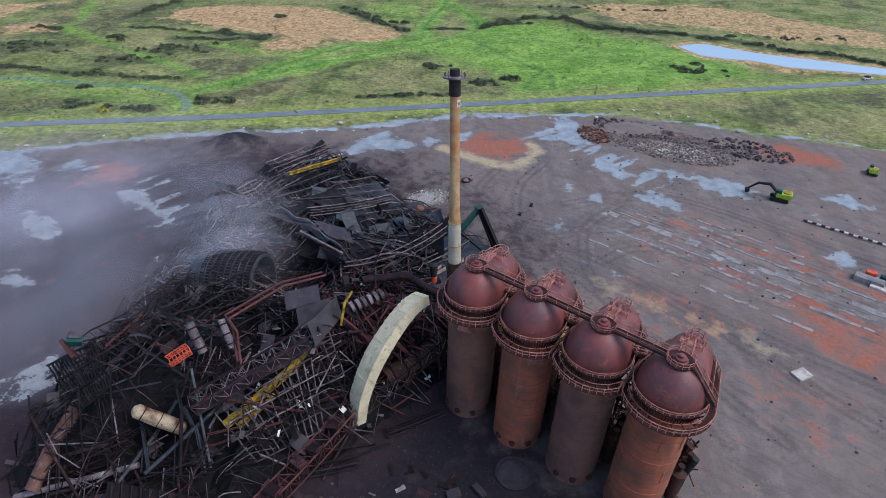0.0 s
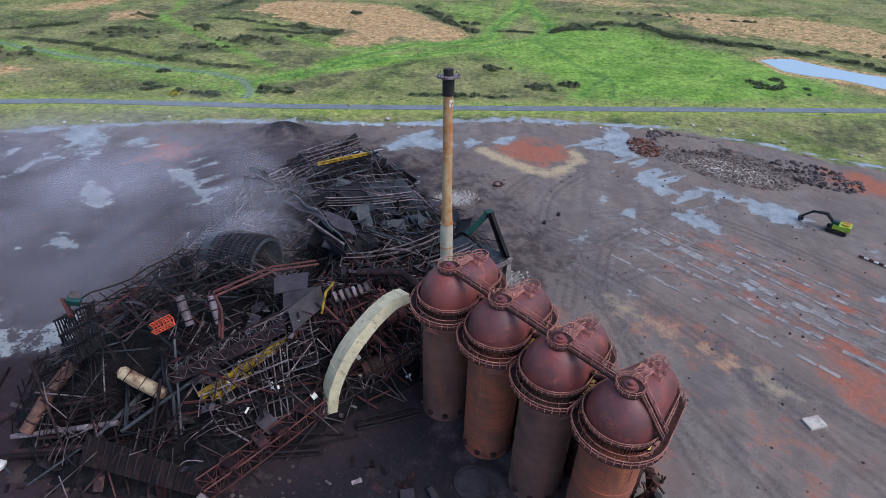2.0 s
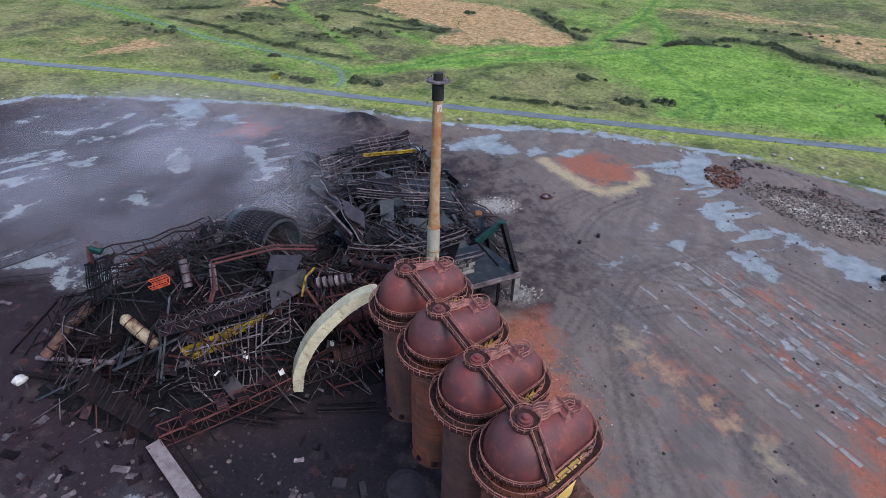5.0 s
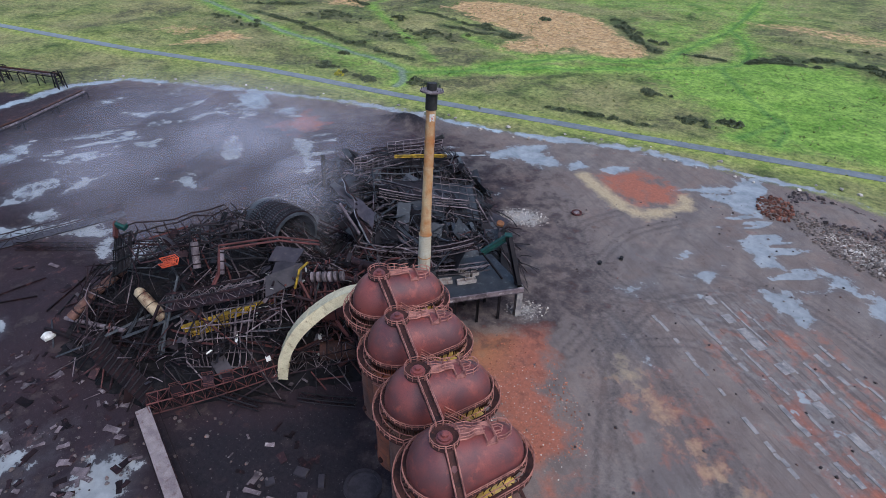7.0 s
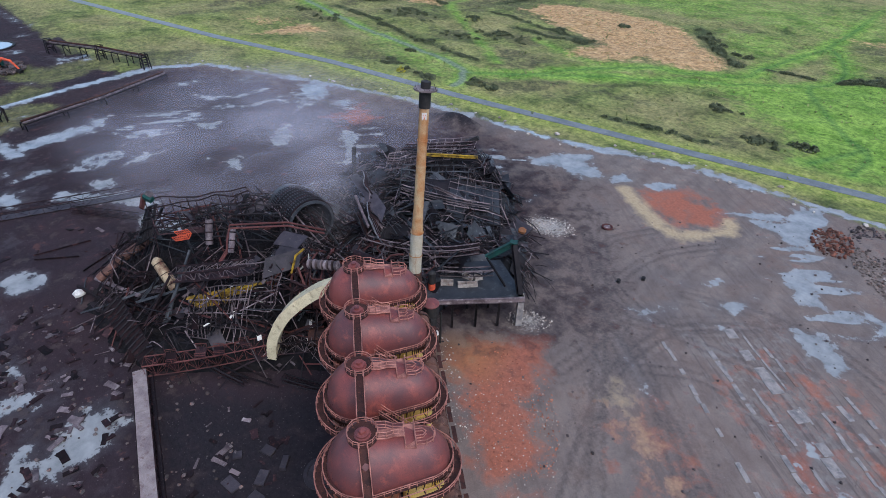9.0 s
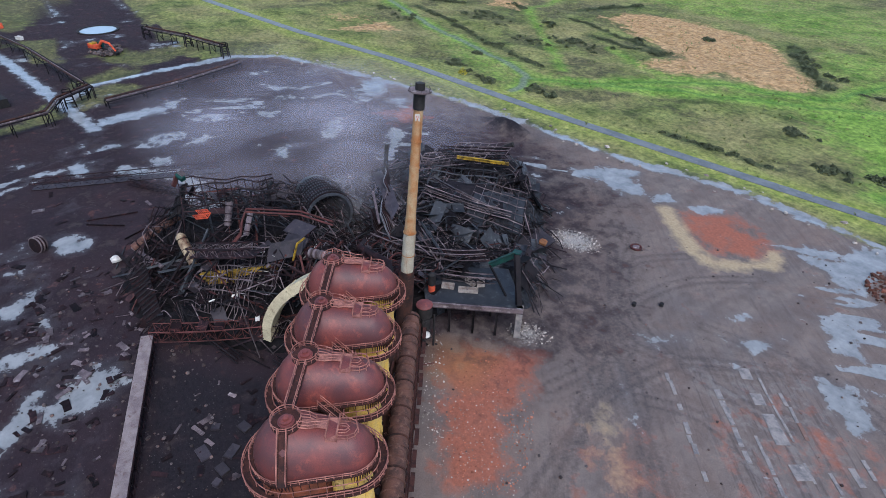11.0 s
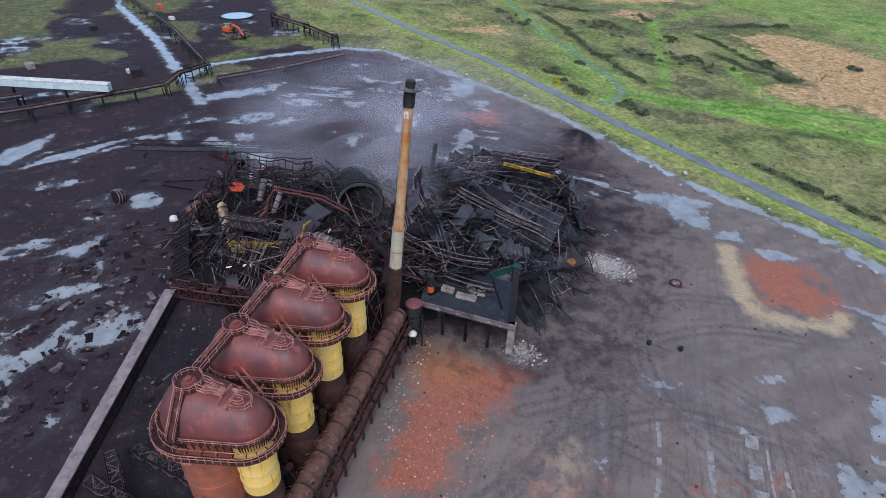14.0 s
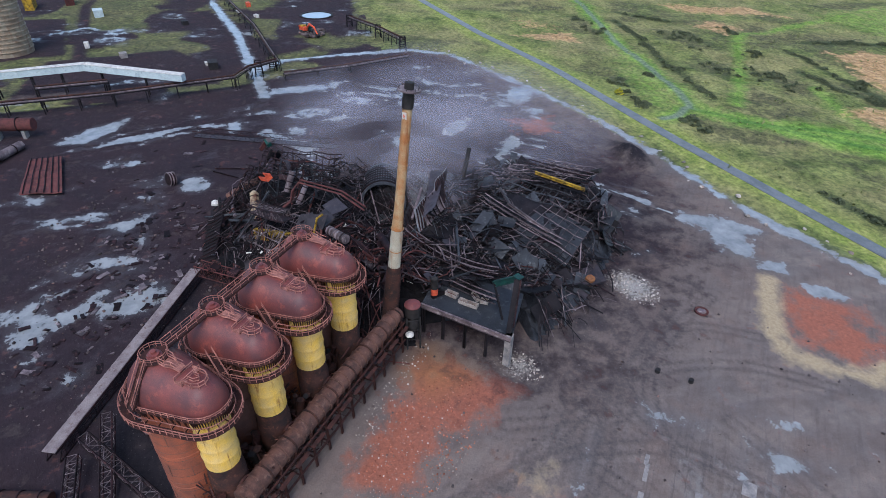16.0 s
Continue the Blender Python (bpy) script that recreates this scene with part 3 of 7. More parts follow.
def ground_material():
    mt, nodes, links, bsdf = material("ground")
    pos = nodes.new("ShaderNodeNewGeometry").outputs["Position"]

    def mask(key):
        a = nodes.new("ShaderNodeAttribute")
        a.attribute_name = key
        return a.outputs["Fac"]

    def crisp(value, nz, lo, hi, k=0.5):
        """A mask whose edge is broken up by noise."""
        s = math_node(nodes, links, "MULTIPLY_ADD", nz, k)
        s.node.inputs[2].default_value = -k / 2
        s = math_node(nodes, links, "ADD", value, s)
        rg = node(nodes, "ShaderNodeMapRange", From_Min=lo, From_Max=hi)
        links.new(s, rg.inputs[0])
        return rg.outputs[0]

    n_big = noise_fac(nodes, links, pos, 0.045, 6.0, 0.6)
    n_mid = noise_fac(nodes, links, pos, 0.22, 7.0, 0.65)
    n_fine = noise_fac(nodes, links, pos, 1.3, 7.0, 0.72, 0.3, 0.7)
    n_grit = noise_fac(nodes, links, pos, 5.0, 5.0, 0.7, 0.3, 0.7)
    n_rut = noise_fac(nodes, links, pos, 0.16, 6.0, 0.6, 0.42, 0.62, (1.0, 0.25, 1.0))
    n_spot = noise_fac(nodes, links, pos, 2.6, 3.0, 0.6, 0.66, 0.72)
    # the works yard: mud and clinker
    mud = mixed(nodes, links, n_mid, (0.125, 0.1, 0.089), (0.212, 0.168, 0.145))
    mud = mixed(nodes, links, math_node(nodes, links, "MULTIPLY", n_rut, 0.55), mud, (0.085, 0.068, 0.066))
    mud = mixed(nodes, links, math_node(nodes, links, "MULTIPLY", n_big, 0.45), mud, (0.175, 0.118, 0.095))
    turn = nodes.new("ShaderNodeMapping")
    turn.inputs["Rotation"].default_value = (0, 0, radians(40))
    links.new(pos, turn.inputs[0])
    n_streak = noise_fac(nodes, links, turn.outputs[0], 0.32, 6.0, 0.65, 0.44, 0.6, (0.12, 1.0, 1.0))
    n_streak2 = noise_fac(nodes, links, turn.outputs[0], 0.9, 5.0, 0.65, 0.52, 0.6, (0.07, 1.0, 1.0))
    lines_m = math_node(nodes, links, "MULTIPLY_ADD", mask("slab"), 0.35)
    lines_m.node.inputs[2].default_value = 0.2
    tyre = crisp(mask("rut"), n_fine, 0.25, 0.9, 0.7)
    mud = mixed(nodes, links, math_node(nodes, links, "MULTIPLY", n_streak, lines_m), mud, mixed(nodes, links, n_mid, (0.21, 0.165, 0.14), (0.15, 0.135, 0.13)))
    mud = mixed(nodes, links, math_node(nodes, links, "MULTIPLY", n_streak2, lines_m), mud, (0.07, 0.056, 0.055))
    mud = mixed(nodes, links, math_node(nodes, links, "MULTIPLY", tyre, 0.75), mud, (0.06, 0.05, 0.05))
    n_tint = noise_fac(nodes, links, pos, 0.075, 4.0, 0.6, 0.55, 0.72)
    mud = mixed(nodes, links, math_node(nodes, links, "MULTIPLY", n_tint, 0.35), mud, (0.2, 0.12, 0.09))
    ash_c = mixed(nodes, links, n_mid, (0.016, 0.0115, 0.015), (0.034, 0.0235, 0.028))
    ash_c = mixed(nodes, links, math_node(nodes, links, "MULTIPLY", n_big, 0.5), ash_c, (0.04, 0.022, 0.023))
    col = mixed(nodes, links, crisp(mask("ash"), n_mid, 0.2, 0.9), mud, ash_c)
    slab_c = mixed(nodes, links, n_fine, (0.16, 0.135, 0.125), (0.27, 0.24, 0.22))
    slab_m = noise_fac(nodes, links, pos, 0.5, 4.0, 0.6, 0.5, 0.6, (1.0, 1.0, 1.0))
    col = mixed(nodes, links, math_node(nodes, links, "MULTIPLY", crisp(mask("slab"), n_mid, 0.5, 0.8, 0.8), math_node(nodes, links, "MULTIPLY", slab_m, 0.45)), col, slab_c)
    red_c = mixed(nodes, links, n_fine, (0.2, 0.068, 0.042), (0.38, 0.12, 0.07))
    col = mixed(nodes, links, math_node(nodes, links, "MULTIPLY", crisp(mask("red"), n_mid, 0.25, 0.8, 0.7), 0.85), col, red_c)
    col = mixed(nodes, links, math_node(nodes, links, "MULTIPLY", mask("ochre"), 0.6), col, (0.3, 0.14, 0.05))
    sand_c = mixed(nodes, links, n_fine, (0.28, 0.2, 0.12), (0.42, 0.32, 0.2))
    col = mixed(nodes, links, crisp(mask("sand"), n_mid, 0.3, 0.9, 0.6), col, sand_c)
    coal_c = mixed(nodes, links, n_fine, (0.011, 0.0095, 0.012), (0.025, 0.02, 0.023))
    col = mixed(nodes, links, crisp(mask("coal"), n_mid, 0.25, 0.95, 0.6), col, coal_c)
    lime_c = mixed(nodes, links, n_grit, (0.2, 0.17, 0.15), (0.52, 0.48, 0.43))
    col = mixed(nodes, links, math_node(nodes, links, "MULTIPLY", crisp(mask("lime"), n_fine, 0.35, 0.85, 0.9), 0.75), col, lime_c)
    col = mixed(nodes, links, math_node(nodes, links, "MULTIPLY", n_spot, 0.35), col, (0.3, 0.26, 0.24))
    # the field: grass, reeds, scrub and trodden paths
    n_far = noise_fac(nodes, links, pos, 0.07, 9.0, 0.7, 0.36, 0.62)
    n_patch = noise_fac(nodes, links, pos, 0.028, 5.0, 0.6, 0.42, 0.6)
    grass = mixed(nodes, links, n_far, (0.05, 0.07, 0.02), (0.215, 0.225, 0.075))
    grass = mixed(nodes, links, math_node(nodes, links, "MULTIPLY", n_patch, 0.55), grass, (0.25, 0.2, 0.1))
    grass = mixed(nodes, links, math_node(nodes, links, "MULTIPLY", crisp(mask("heath"), n_mid, 0.25, 0.9, 0.8), 0.8), grass, mixed(nodes, links, n_fine, (0.03, 0.034, 0.018), (0.105, 0.092, 0.055)))
    grass = mixed(nodes, links, math_node(nodes, links, "MULTIPLY", crisp(mask("meadow"), n_mid, 0.15, 0.8, 0.5), 0.84), grass, mixed(nodes, links, n_far, (0.085, 0.175, 0.022), (0.2, 0.315, 0.055)))
    grass = mixed(nodes, links, crisp(mask("verge"), n_mid, 0.2, 0.9, 0.4), grass, mixed(nodes, links, n_mid, (0.15, 0.2, 0.035), (0.28, 0.27, 0.09)))
    reed_c = mixed(nodes, links, n_mid, (0.3, 0.165, 0.075), (0.47, 0.3, 0.16))
    reed_m = math_node(nodes, links, "MULTIPLY", crisp(mask("reed"), n_mid, 0.35, 0.75, 0.7), 0.92)
    grass = mixed(nodes, links, reed_m, grass, reed_c)
    grass = mixed(nodes, links, math_node(nodes, links, "MULTIPLY", crisp(mask("hedge"), n_fine, 0.3, 0.8, 0.8), 0.9), grass, mixed(nodes, links, n_fine, (0.022, 0.032, 0.016), (0.07, 0.085, 0.035)))
    grass = mixed(nodes, links, math_node(nodes, links, "MULTIPLY", crisp(mask("trail"), n_fine, 0.2, 0.8, 0.3), 0.75), grass, mixed(nodes, links, mask("lane"), (0.06, 0.13, 0.035), (0.15, 0.165, 0.15)))
    n_turf = noise_fac(nodes, links, pos, 0.5, 8.0, 0.75, 0.34, 0.64)
    turf = nodes.new("ShaderNodeMix")
    turf.data_type, turf.blend_type = "RGBA", "MULTIPLY"
    turf.inputs[0].default_value = 1.0
    links.new(grass, turf.inputs[6])
    links.new(mixed(nodes, links, n_turf, (0.42, 0.47, 0.5), (1.5, 1.46, 1.35)), turf.inputs[7])
    grass = turf.outputs[2]
    grit = mixed(nodes, links, n_grit, (0.8, 0.8, 0.8), (1.16, 1.16, 1.16))
    col = mixed(nodes, links, crisp(mask("field"), n_fine, 0.3, 0.7, 0.5), col, grass)
    mul = nodes.new("ShaderNodeMix")
    mul.data_type, mul.blend_type = "RGBA", "MULTIPLY"
    mul.inputs[0].default_value = 1.0
    links.new(col, mul.inputs[6])
    links.new(grit, mul.inputs[7])
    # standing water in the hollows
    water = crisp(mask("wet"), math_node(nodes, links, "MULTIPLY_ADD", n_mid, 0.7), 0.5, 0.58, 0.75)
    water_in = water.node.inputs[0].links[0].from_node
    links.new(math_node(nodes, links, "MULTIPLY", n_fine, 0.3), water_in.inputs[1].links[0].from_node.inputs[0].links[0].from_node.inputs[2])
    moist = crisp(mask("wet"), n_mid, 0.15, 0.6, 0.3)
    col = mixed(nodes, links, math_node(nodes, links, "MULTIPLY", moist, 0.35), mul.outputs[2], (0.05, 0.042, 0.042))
    # pale warm grey base colour stands in for overcast sky mirrored in the water
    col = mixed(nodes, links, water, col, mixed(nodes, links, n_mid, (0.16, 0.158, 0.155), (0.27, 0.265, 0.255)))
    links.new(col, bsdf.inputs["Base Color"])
    spec = node(nodes, "ShaderNodeMapRange", To_Min=0.1, To_Max=0.4)
    links.new(moist, spec.inputs[0])
    links.new(spec.outputs[0], bsdf.inputs["Specular IOR Level"])
    rough = node(nodes, "ShaderNodeMapRange", From_Min=0.0, From_Max=1.0, To_Min=0.9, To_Max=0.62)
    links.new(moist, rough.inputs[0])
    r2 = nodes.new("ShaderNodeMix")
    links.new(water, r2.inputs[0])
    links.new(rough.outputs[0], r2.inputs[2])
    r2.inputs[3].default_value = 0.07
    links.new(r2.outputs[0], bsdf.inputs["Roughness"])
    bp = node(nodes, "ShaderNodeBump", Strength=0.4, Distance=0.3)
    dry = math_node(nodes, links, "SUBTRACT", 1.0, math_node(nodes, links, "MULTIPLY", moist, 0.9), True)
    relief = math_node(nodes, links, "ADD", n_fine, math_node(nodes, links, "MULTIPLY", n_grit, 0.3))
    links.new(math_node(nodes, links, "MULTIPLY", relief, dry), bp.inputs["Height"])
    links.new(bp.outputs[0], bsdf.inputs["Normal"])
    return mt


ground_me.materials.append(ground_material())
tagged(new("ground", ground_me), "muddy works yard with puddles beside rough green grassland", "ground", kind="structure")


def ribbon(pts, width, z, wob=0.0, sub=6):
    line = []
    for (ax, ay), (bx, by) in zip(pts, pts[1:]):
        line += [Vector((ax + (bx - ax) * i / sub, ay + (by - ay) * i / sub, z)) for i in range(sub)]
    line.append(Vector((*pts[-1], z)))
    left, right = [], []
    for i, p in enumerate(line):
        d = (line[min(i + 1, len(line) - 1)] - line[max(i - 1, 0)]).normalized()
        side = Vector((-d.y, d.x, 0)) * (width / 2 + wob * noise.noise(p * 0.2))
        left.append(p + side)
        right.append(p - side)
    return left, right


ASPHALT = weathered("wet_asphalt", (0.16, 0.165, 0.17), (0.11, 0.115, 0.12), (0.2, 0.2, 0.2), 0.2, 0.42, bump=0.1)
road_geo = Geo().strip(*ribbon(ROAD, 4.6, 0.16), 0.5)
tagged(part("road", road_geo, ASPHALT), "narrow wet asphalt lane along the field edge", "road", kind="structure")

WATER, w_nodes, w_links, w_bsdf = material("pond_water")
w_bsdf.inputs["Base Color"].default_value = (0.26, 0.3, 0.32, 1)
w_bsdf.inputs["Roughness"].default_value = 0.08
w_nz = node(w_nodes, "ShaderNodeTexNoise", Scale=1.2, Detail=3.0)
w_bp = node(w_nodes, "ShaderNodeBump", Strength=0.06, Distance=0.1)
w_links.new(w_nodes.new("ShaderNodeNewGeometry").outputs["Position"], w_nz.inputs["Vector"])
w_links.new(w_nz.outputs[0], w_bp.inputs["Height"])
w_links.new(w_bp.outputs[0], w_bsdf.inputs["Normal"])
pond_geo = Geo()
pond_geo.add([(x, y, -0.05) for x, y in POND], [tuple(range(len(POND)))])
tagged(part("water", pond_geo, WATER), "long still pond reflecting the pale sky", "pond", kind="structure")

# ---- the four stoves ----
# local frame of a stove: x along its dome towards the combustion chamber, y along the row
STOVE_AT = [(5.9, 68.7), (14.1, 62.4), (22.2, 56.0), (30.3, 49.7)]
ROW_TURN = math.degrees(math.atan2(0.788, 0.615))
TAIL, R_MAIN, R_TAIL, Z_RING, Z_WALK = 6.8, 4.35, 3.1, 25.3, 23.3


def capsule(r0, r1, n=40, z=0.0):
    """The outline round the main dome and the chamber dome, counter-clockwise, with the nearest point of the spine for each."""
    lean = math.asin((r0 - r1) / TAIL)
    out = []
    a = math.pi / 2 - lean
    for i in range(n // 2 + 1):
        t = a + (2 * math.pi - 2 * a) * i / (n // 2)
        out.append((Vector((math.cos(t) * r0, math.sin(t) * r0, z)), 0.0))
    for i in range(1, 7):
        k = i / 7
        p0 = Vector((math.cos(-a) * r0, math.sin(-a) * r0, z))
        p1 = Vector((TAIL + math.cos(-a) * r1, math.sin(-a) * r1, z))
        out.append((p0.lerp(p1, k), TAIL * k))
    for i in range(n // 3 + 1):
        t = -a + 2 * a * i / (n // 3)
        out.append((Vector((TAIL + math.cos(t) * r1, math.sin(t) * r1, z)), TAIL))
    for i in range(1, 7):
        k = i / 7
        p0 = Vector((TAIL + math.cos(a) * r1, math.sin(a) * r1, z))
        p1 = Vector((math.cos(a) * r0, math.sin(a) * r0, z))
        out.append((p0.lerp(p1, k), TAIL * (1 - k)))
    return out


def dome_geo():
    line = capsule(R_MAIN, R_TAIL, 44, Z_RING)
    n, rows = len(line), 10
    verts, faces = [], []
    for j in range(rows + 1):
        rho = math.cos(math.pi / 2 * j / rows)
        for p, s in line:
            h = 5.15 + (3.9 - 5.15) * s / TAIL
            spine = Vector((s, 0, Z_RING))
            q = spine + (p - spine) * max(rho, 0.002)
            q.z = Z_RING + h * math.sqrt(max(0, 1 - rho * rho))
            verts.append(q)
    for j in range(rows):
        for i in range(n):
            a, b = j * n, (j + 1) * n
            faces.append((a + i, a + (i + 1) % n, b + (i + 1) % n, b + i))
    return Geo().add(verts, faces)


def dome_height(x, y):
    s = min(max(x, 0.0), TAIL)
    r = R_MAIN + (R_TAIL - R_MAIN) * s / TAIL
    h = 5.15 + (3.9 - 5.15) * s / TAIL
    d = math.hypot(x - s, y) / r
    return Z_RING + h * math.sqrt(max(0.0, 1 - d * d))


def rails_along(pts, closed=False, height=1.1, r=0.06, every=1, mid=True):
    g = Geo()
    up = Vector((0, 0, height))
    g.tube([Vector(p) + up for p in pts], r, 5, closed)
    if mid:
        g.tube([Vector(p) + up * 0.52 for p in pts], r * 0.8, 4, closed)
    for p in list(pts)[::every]:
        g.tube([p, Vector(p) + up], r * 0.9, 4)
    return g


def ring_plate(r_in, r_out, z, t, n=44):
    a, b = capsule(*r_in, n, z), capsule(*r_out, n, z)
    left, right = [p for p, _ in a], [p for p, _ in b]
    return Geo().strip(left + left[:1], right + right[:1], t)


def stove(seed, shell):
    st = thing("hot_blast_stove", "rusty red-brown blast furnace stove with domed cap and ring walkways", "stove", "row of four stoves")
    g = Geo().lathe([(4.1, 0), (4.1, 0.5), (4.0, 0.55), (4.0, 7.4), (4.06, 7.45), (4.06, 7.6), (4.0, 7.65), (4.0, 14.4), (4.06, 14.45), (4.06, 14.6), (4.0, 14.65), (4.0, 20.6), (4.08, 20.7),
                     (4.08, 20.9), (4.0, 21.0), (4.0, 22.6), (4.3, Z_RING)], 40)
    part("shell", g, shell, st, "weathered riveted cylindrical shell", True)
    g = Geo()
    for z in np.arange(1.6, 22.5, 1.75):
        g.lathe([(4.0, z), (4.03, z), (4.03, z + 0.08), (4.0, z + 0.08)], 40, caps=False)
    for a in range(0, 360, 45):
        for z in (3.3, 10.0, 17.0):
            b = radians(a + z * 9 + seed * 17)
            g.box((math.cos(b) * 4.02, math.sin(b) * 4.02, z + 1.5), (0.07, 0.07, 2.6), Matrix.Rotation(b, 3, "Z"))
    part("plate_seam", g, STOVE, st)
    part("dome", dome_geo(), DOME, st, "smooth red primer dome, stretched over the chamber", True)
    # chamber
    part("chamber_base", Geo().lathe([(2.6, 0.0), (2.6, 11.2), (2.45, 11.5), (2.45, 13.5)], 28, Matrix.Translation((TAIL, 0, 0))), PIPE, st, "dark sooty lower chamber", True)
    prof = [(2.45, 13.5)]
    for z in np.arange(13.5, 22.4, 2.2):
        prof += [(2.45, z + 0.1), (2.45, z + 2.0), (2.56, z + 2.05), (2.56, z + 2.15)]
    prof += [(2.45, 22.5), (3.0, Z_RING - 0.1)]
    part("combustion_chamber", Geo().lathe(prof, 28, Matrix.Translation((TAIL, 0, 0))), YELLOW, st, "cream-yellow banded cylinder with rust streaks", True)
    # upper ring and its brackets
    part("ring_deck", ring_plate((4.25, 2.95), (4.85, 3.5), Z_RING + 0.05, 0.18), GRATE, st)
    g = Geo()
    line = capsule(4.28, 3.0, 80, 0)
    outer = capsule(4.8, 3.45, 80, 0)
    for i in range(0, len(line), 1):
        a, b = line[i][0], outer[i][0]
        g.add([(a.x, a.y, Z_RING - 1.9), (a.x, a.y, Z_RING - 0.15), (b.x, b.y, Z_RING - 0.15), (a.x + 0.06, a.y + 0.06, Z_RING - 1.9), (a.x + 0.06, a.y + 0.06, Z_RING - 0.15), (b.x + 0.06, b.y + 0.06, Z_RING - 0.15)],
              [(0, 1, 2), (5, 4, 3), (0, 3, 4, 1), (1, 4, 5, 2), (2, 5, 3, 0)])
    part("bracket", g, GRATE, st, "close row of rusty bracket plates")
    part("ring_rail", rails_along([p for p, _ in capsule(4.8, 3.45, 44, Z_RING + 0.05)], True, 0.75), RAIL, st)
    # lower, wider walkway
    def held(line):
        """Keep the walk on its own side of the line half way to the neighbour."""
        return [Vector((p.x, min(max(p.y, -5.15 if seed < 3 else -9), 5.15 if seed > 0 else 9), p.z)) for p, _ in line]

    left, right = held(capsule(4.95, 3.55, 44, Z_WALK)), held(capsule(5.95, 4.55, 44, Z_WALK))
    part("walkway", Geo().strip(left + left[:1], right + right[:1], 0.15), GRATE, st)
    edge = held(capsule(5.9, 4.5, 44, Z_WALK))
    part("walkway_rail", rails_along([p for p in edge if abs(abs(p.y) - 5.15) > 0.01 or seed in (0, 3)], True, 1.1, 0.07), RAIL, st)
    part("walkway_kerb", rails_along([p for p in held(capsule(5.0, 3.6, 44, Z_WALK))], True, 1.0, 0.06, 2, False), RAIL, st)
    g = Geo()
    a, b = capsule(4.05, 2.7, 44, Z_WALK - 1.6), capsule(5.75, 4.35, 44, Z_WALK - 0.1)
    for i in range(0, len(a), 2):
        g.bar(a[i][0], b[i][0], 0.12)
        g.bar(a[i][0] + Vector((0, 0, 1.5)), b[i][0], 0.12)
    tagged(part("walkway_strut", g, GRATE, st), kind="stuff")
    # crown platform round the manhole
    zc = 30.45
    g = Geo()
    ring_in, ring_out = circle((0, 0, zc), 0.95, 24), circle((0, 0, zc), 1.75, 24)
    g.strip(ring_in + ring_in[:1], ring_out + ring_out[:1], 0.2)
    part("crown_platform", g, GRATE, st, smooth=False)
    part("crown_rail", rails_along(circle((0, 0, zc), 1.72, 14), True, 0.85, 0.05), RAIL, st)
    part("manhole", Geo().lathe([(0.95, 29.9), (0.95, 30.6), (0.75, 30.65), (0.75, 30.9), (0.4, 30.95), (0.38, 31.3), (0.1, 31.35)], 20), DOME, st, smooth=True)
    # walkway and cage over the chamber dome
    g = Geo()
    hoop = []
    for sgn in (-1, 1):
        pts = [Vector((1.5, sgn * 0.75, zc)), Vector((2.6, sgn * 0.75, zc - 0.15)), Vector((3.4, sgn * 0.45, zc - 0.3)), Vector((4.6, sgn * 0.45, zc - 0.4))]
        for p, q in zip(pts, pts[1:]):
            for k in (0.0, 0.5, 1.1):
                g.tube([p + Vector((0, 0, k)), q + Vector((0, 0, k))], 0.06 if k else 0.09, 4)
            g.tube([p, p + Vector((0, 0, 1.1))], 0.055, 4)
    g.box((3.0, 0, zc - 0.25), (3.2, 1.1, 0.12))
    part("dome_catwalk", g, RAIL, st)
    g = Geo()
    zc = 29.75
    g.box((5.2, 0, zc - 0.5), (1.3, 3.2, 0.14))
    for x in (4.6, 5.8):
        for y in (-1.5, -0.5, 0.5, 1.5):
            g.tube([(x, y, dome_height(x, y) - 0.05), (x, y, zc + 0.3)], 0.06, 4)
        for k in (-0.1, 0.3):
            g.tube([(x, -1.55, zc + k), (x, 1.55, zc + k)], 0.06, 4)
    u = [(5.8, -1.2, 0), (7.0, -1.2, 0), (7.8, -0.8, 0), (8.1, 0, 0), (7.8, 0.8, 0), (7.0, 1.2, 0), (5.8, 1.2, 0)]
    for k in (-0.5, 0.1):
        g.tube([Vector(p) + Vector((0, 0, zc + k)) for p in u], 0.07, 5)
    w = [(5.9, -0.45, 0), (6.7, -0.45, 0), (7.1, 0, 0), (6.7, 0.45, 0), (5.9, 0.45, 0)]
    for k in (-0.4, 0.1):
        g.tube([Vector(p) + Vector((0, 0, zc + k)) for p in w], 0.06, 5)
    for p in u:
        g.tube([(p[0], p[1], dome_height(p[0], p[1]) - 0.1), (p[0], p[1], zc + 0.1)], 0.06, 4)
    part("dome_cage", g, RAIL, st, "looped pipe guard rails over the dome")
    # small fittings on the shell
    g = Geo()
    b = radians(200 + seed * 23)
    c = Vector((math.cos(b) * 4.5, math.sin(b) * 4.5, 21.3))
    g.box(c, (1.0, 2.6, 0.12), Matrix.Rotation(b, 3, "Z"))
    part("inspection_ledge", g, RAIL, st)
    for k in range(5):
        b = radians(150 + k * 38 + seed * 11)
        g = Geo().lathe([(0.5, 0), (0.5, 0.35), (0.38, 0.38), (0.38, 0.5)], 12, Matrix.Translation((math.cos(b) * 3.95, math.sin(b) * 3.95, 1.4)) @ Matrix.Rotation(b, 4, "Z") @ Matrix.Rotation(radians(90), 4, "Y"))
        part("nozzle", g, GRATE, st)
    g = Geo()
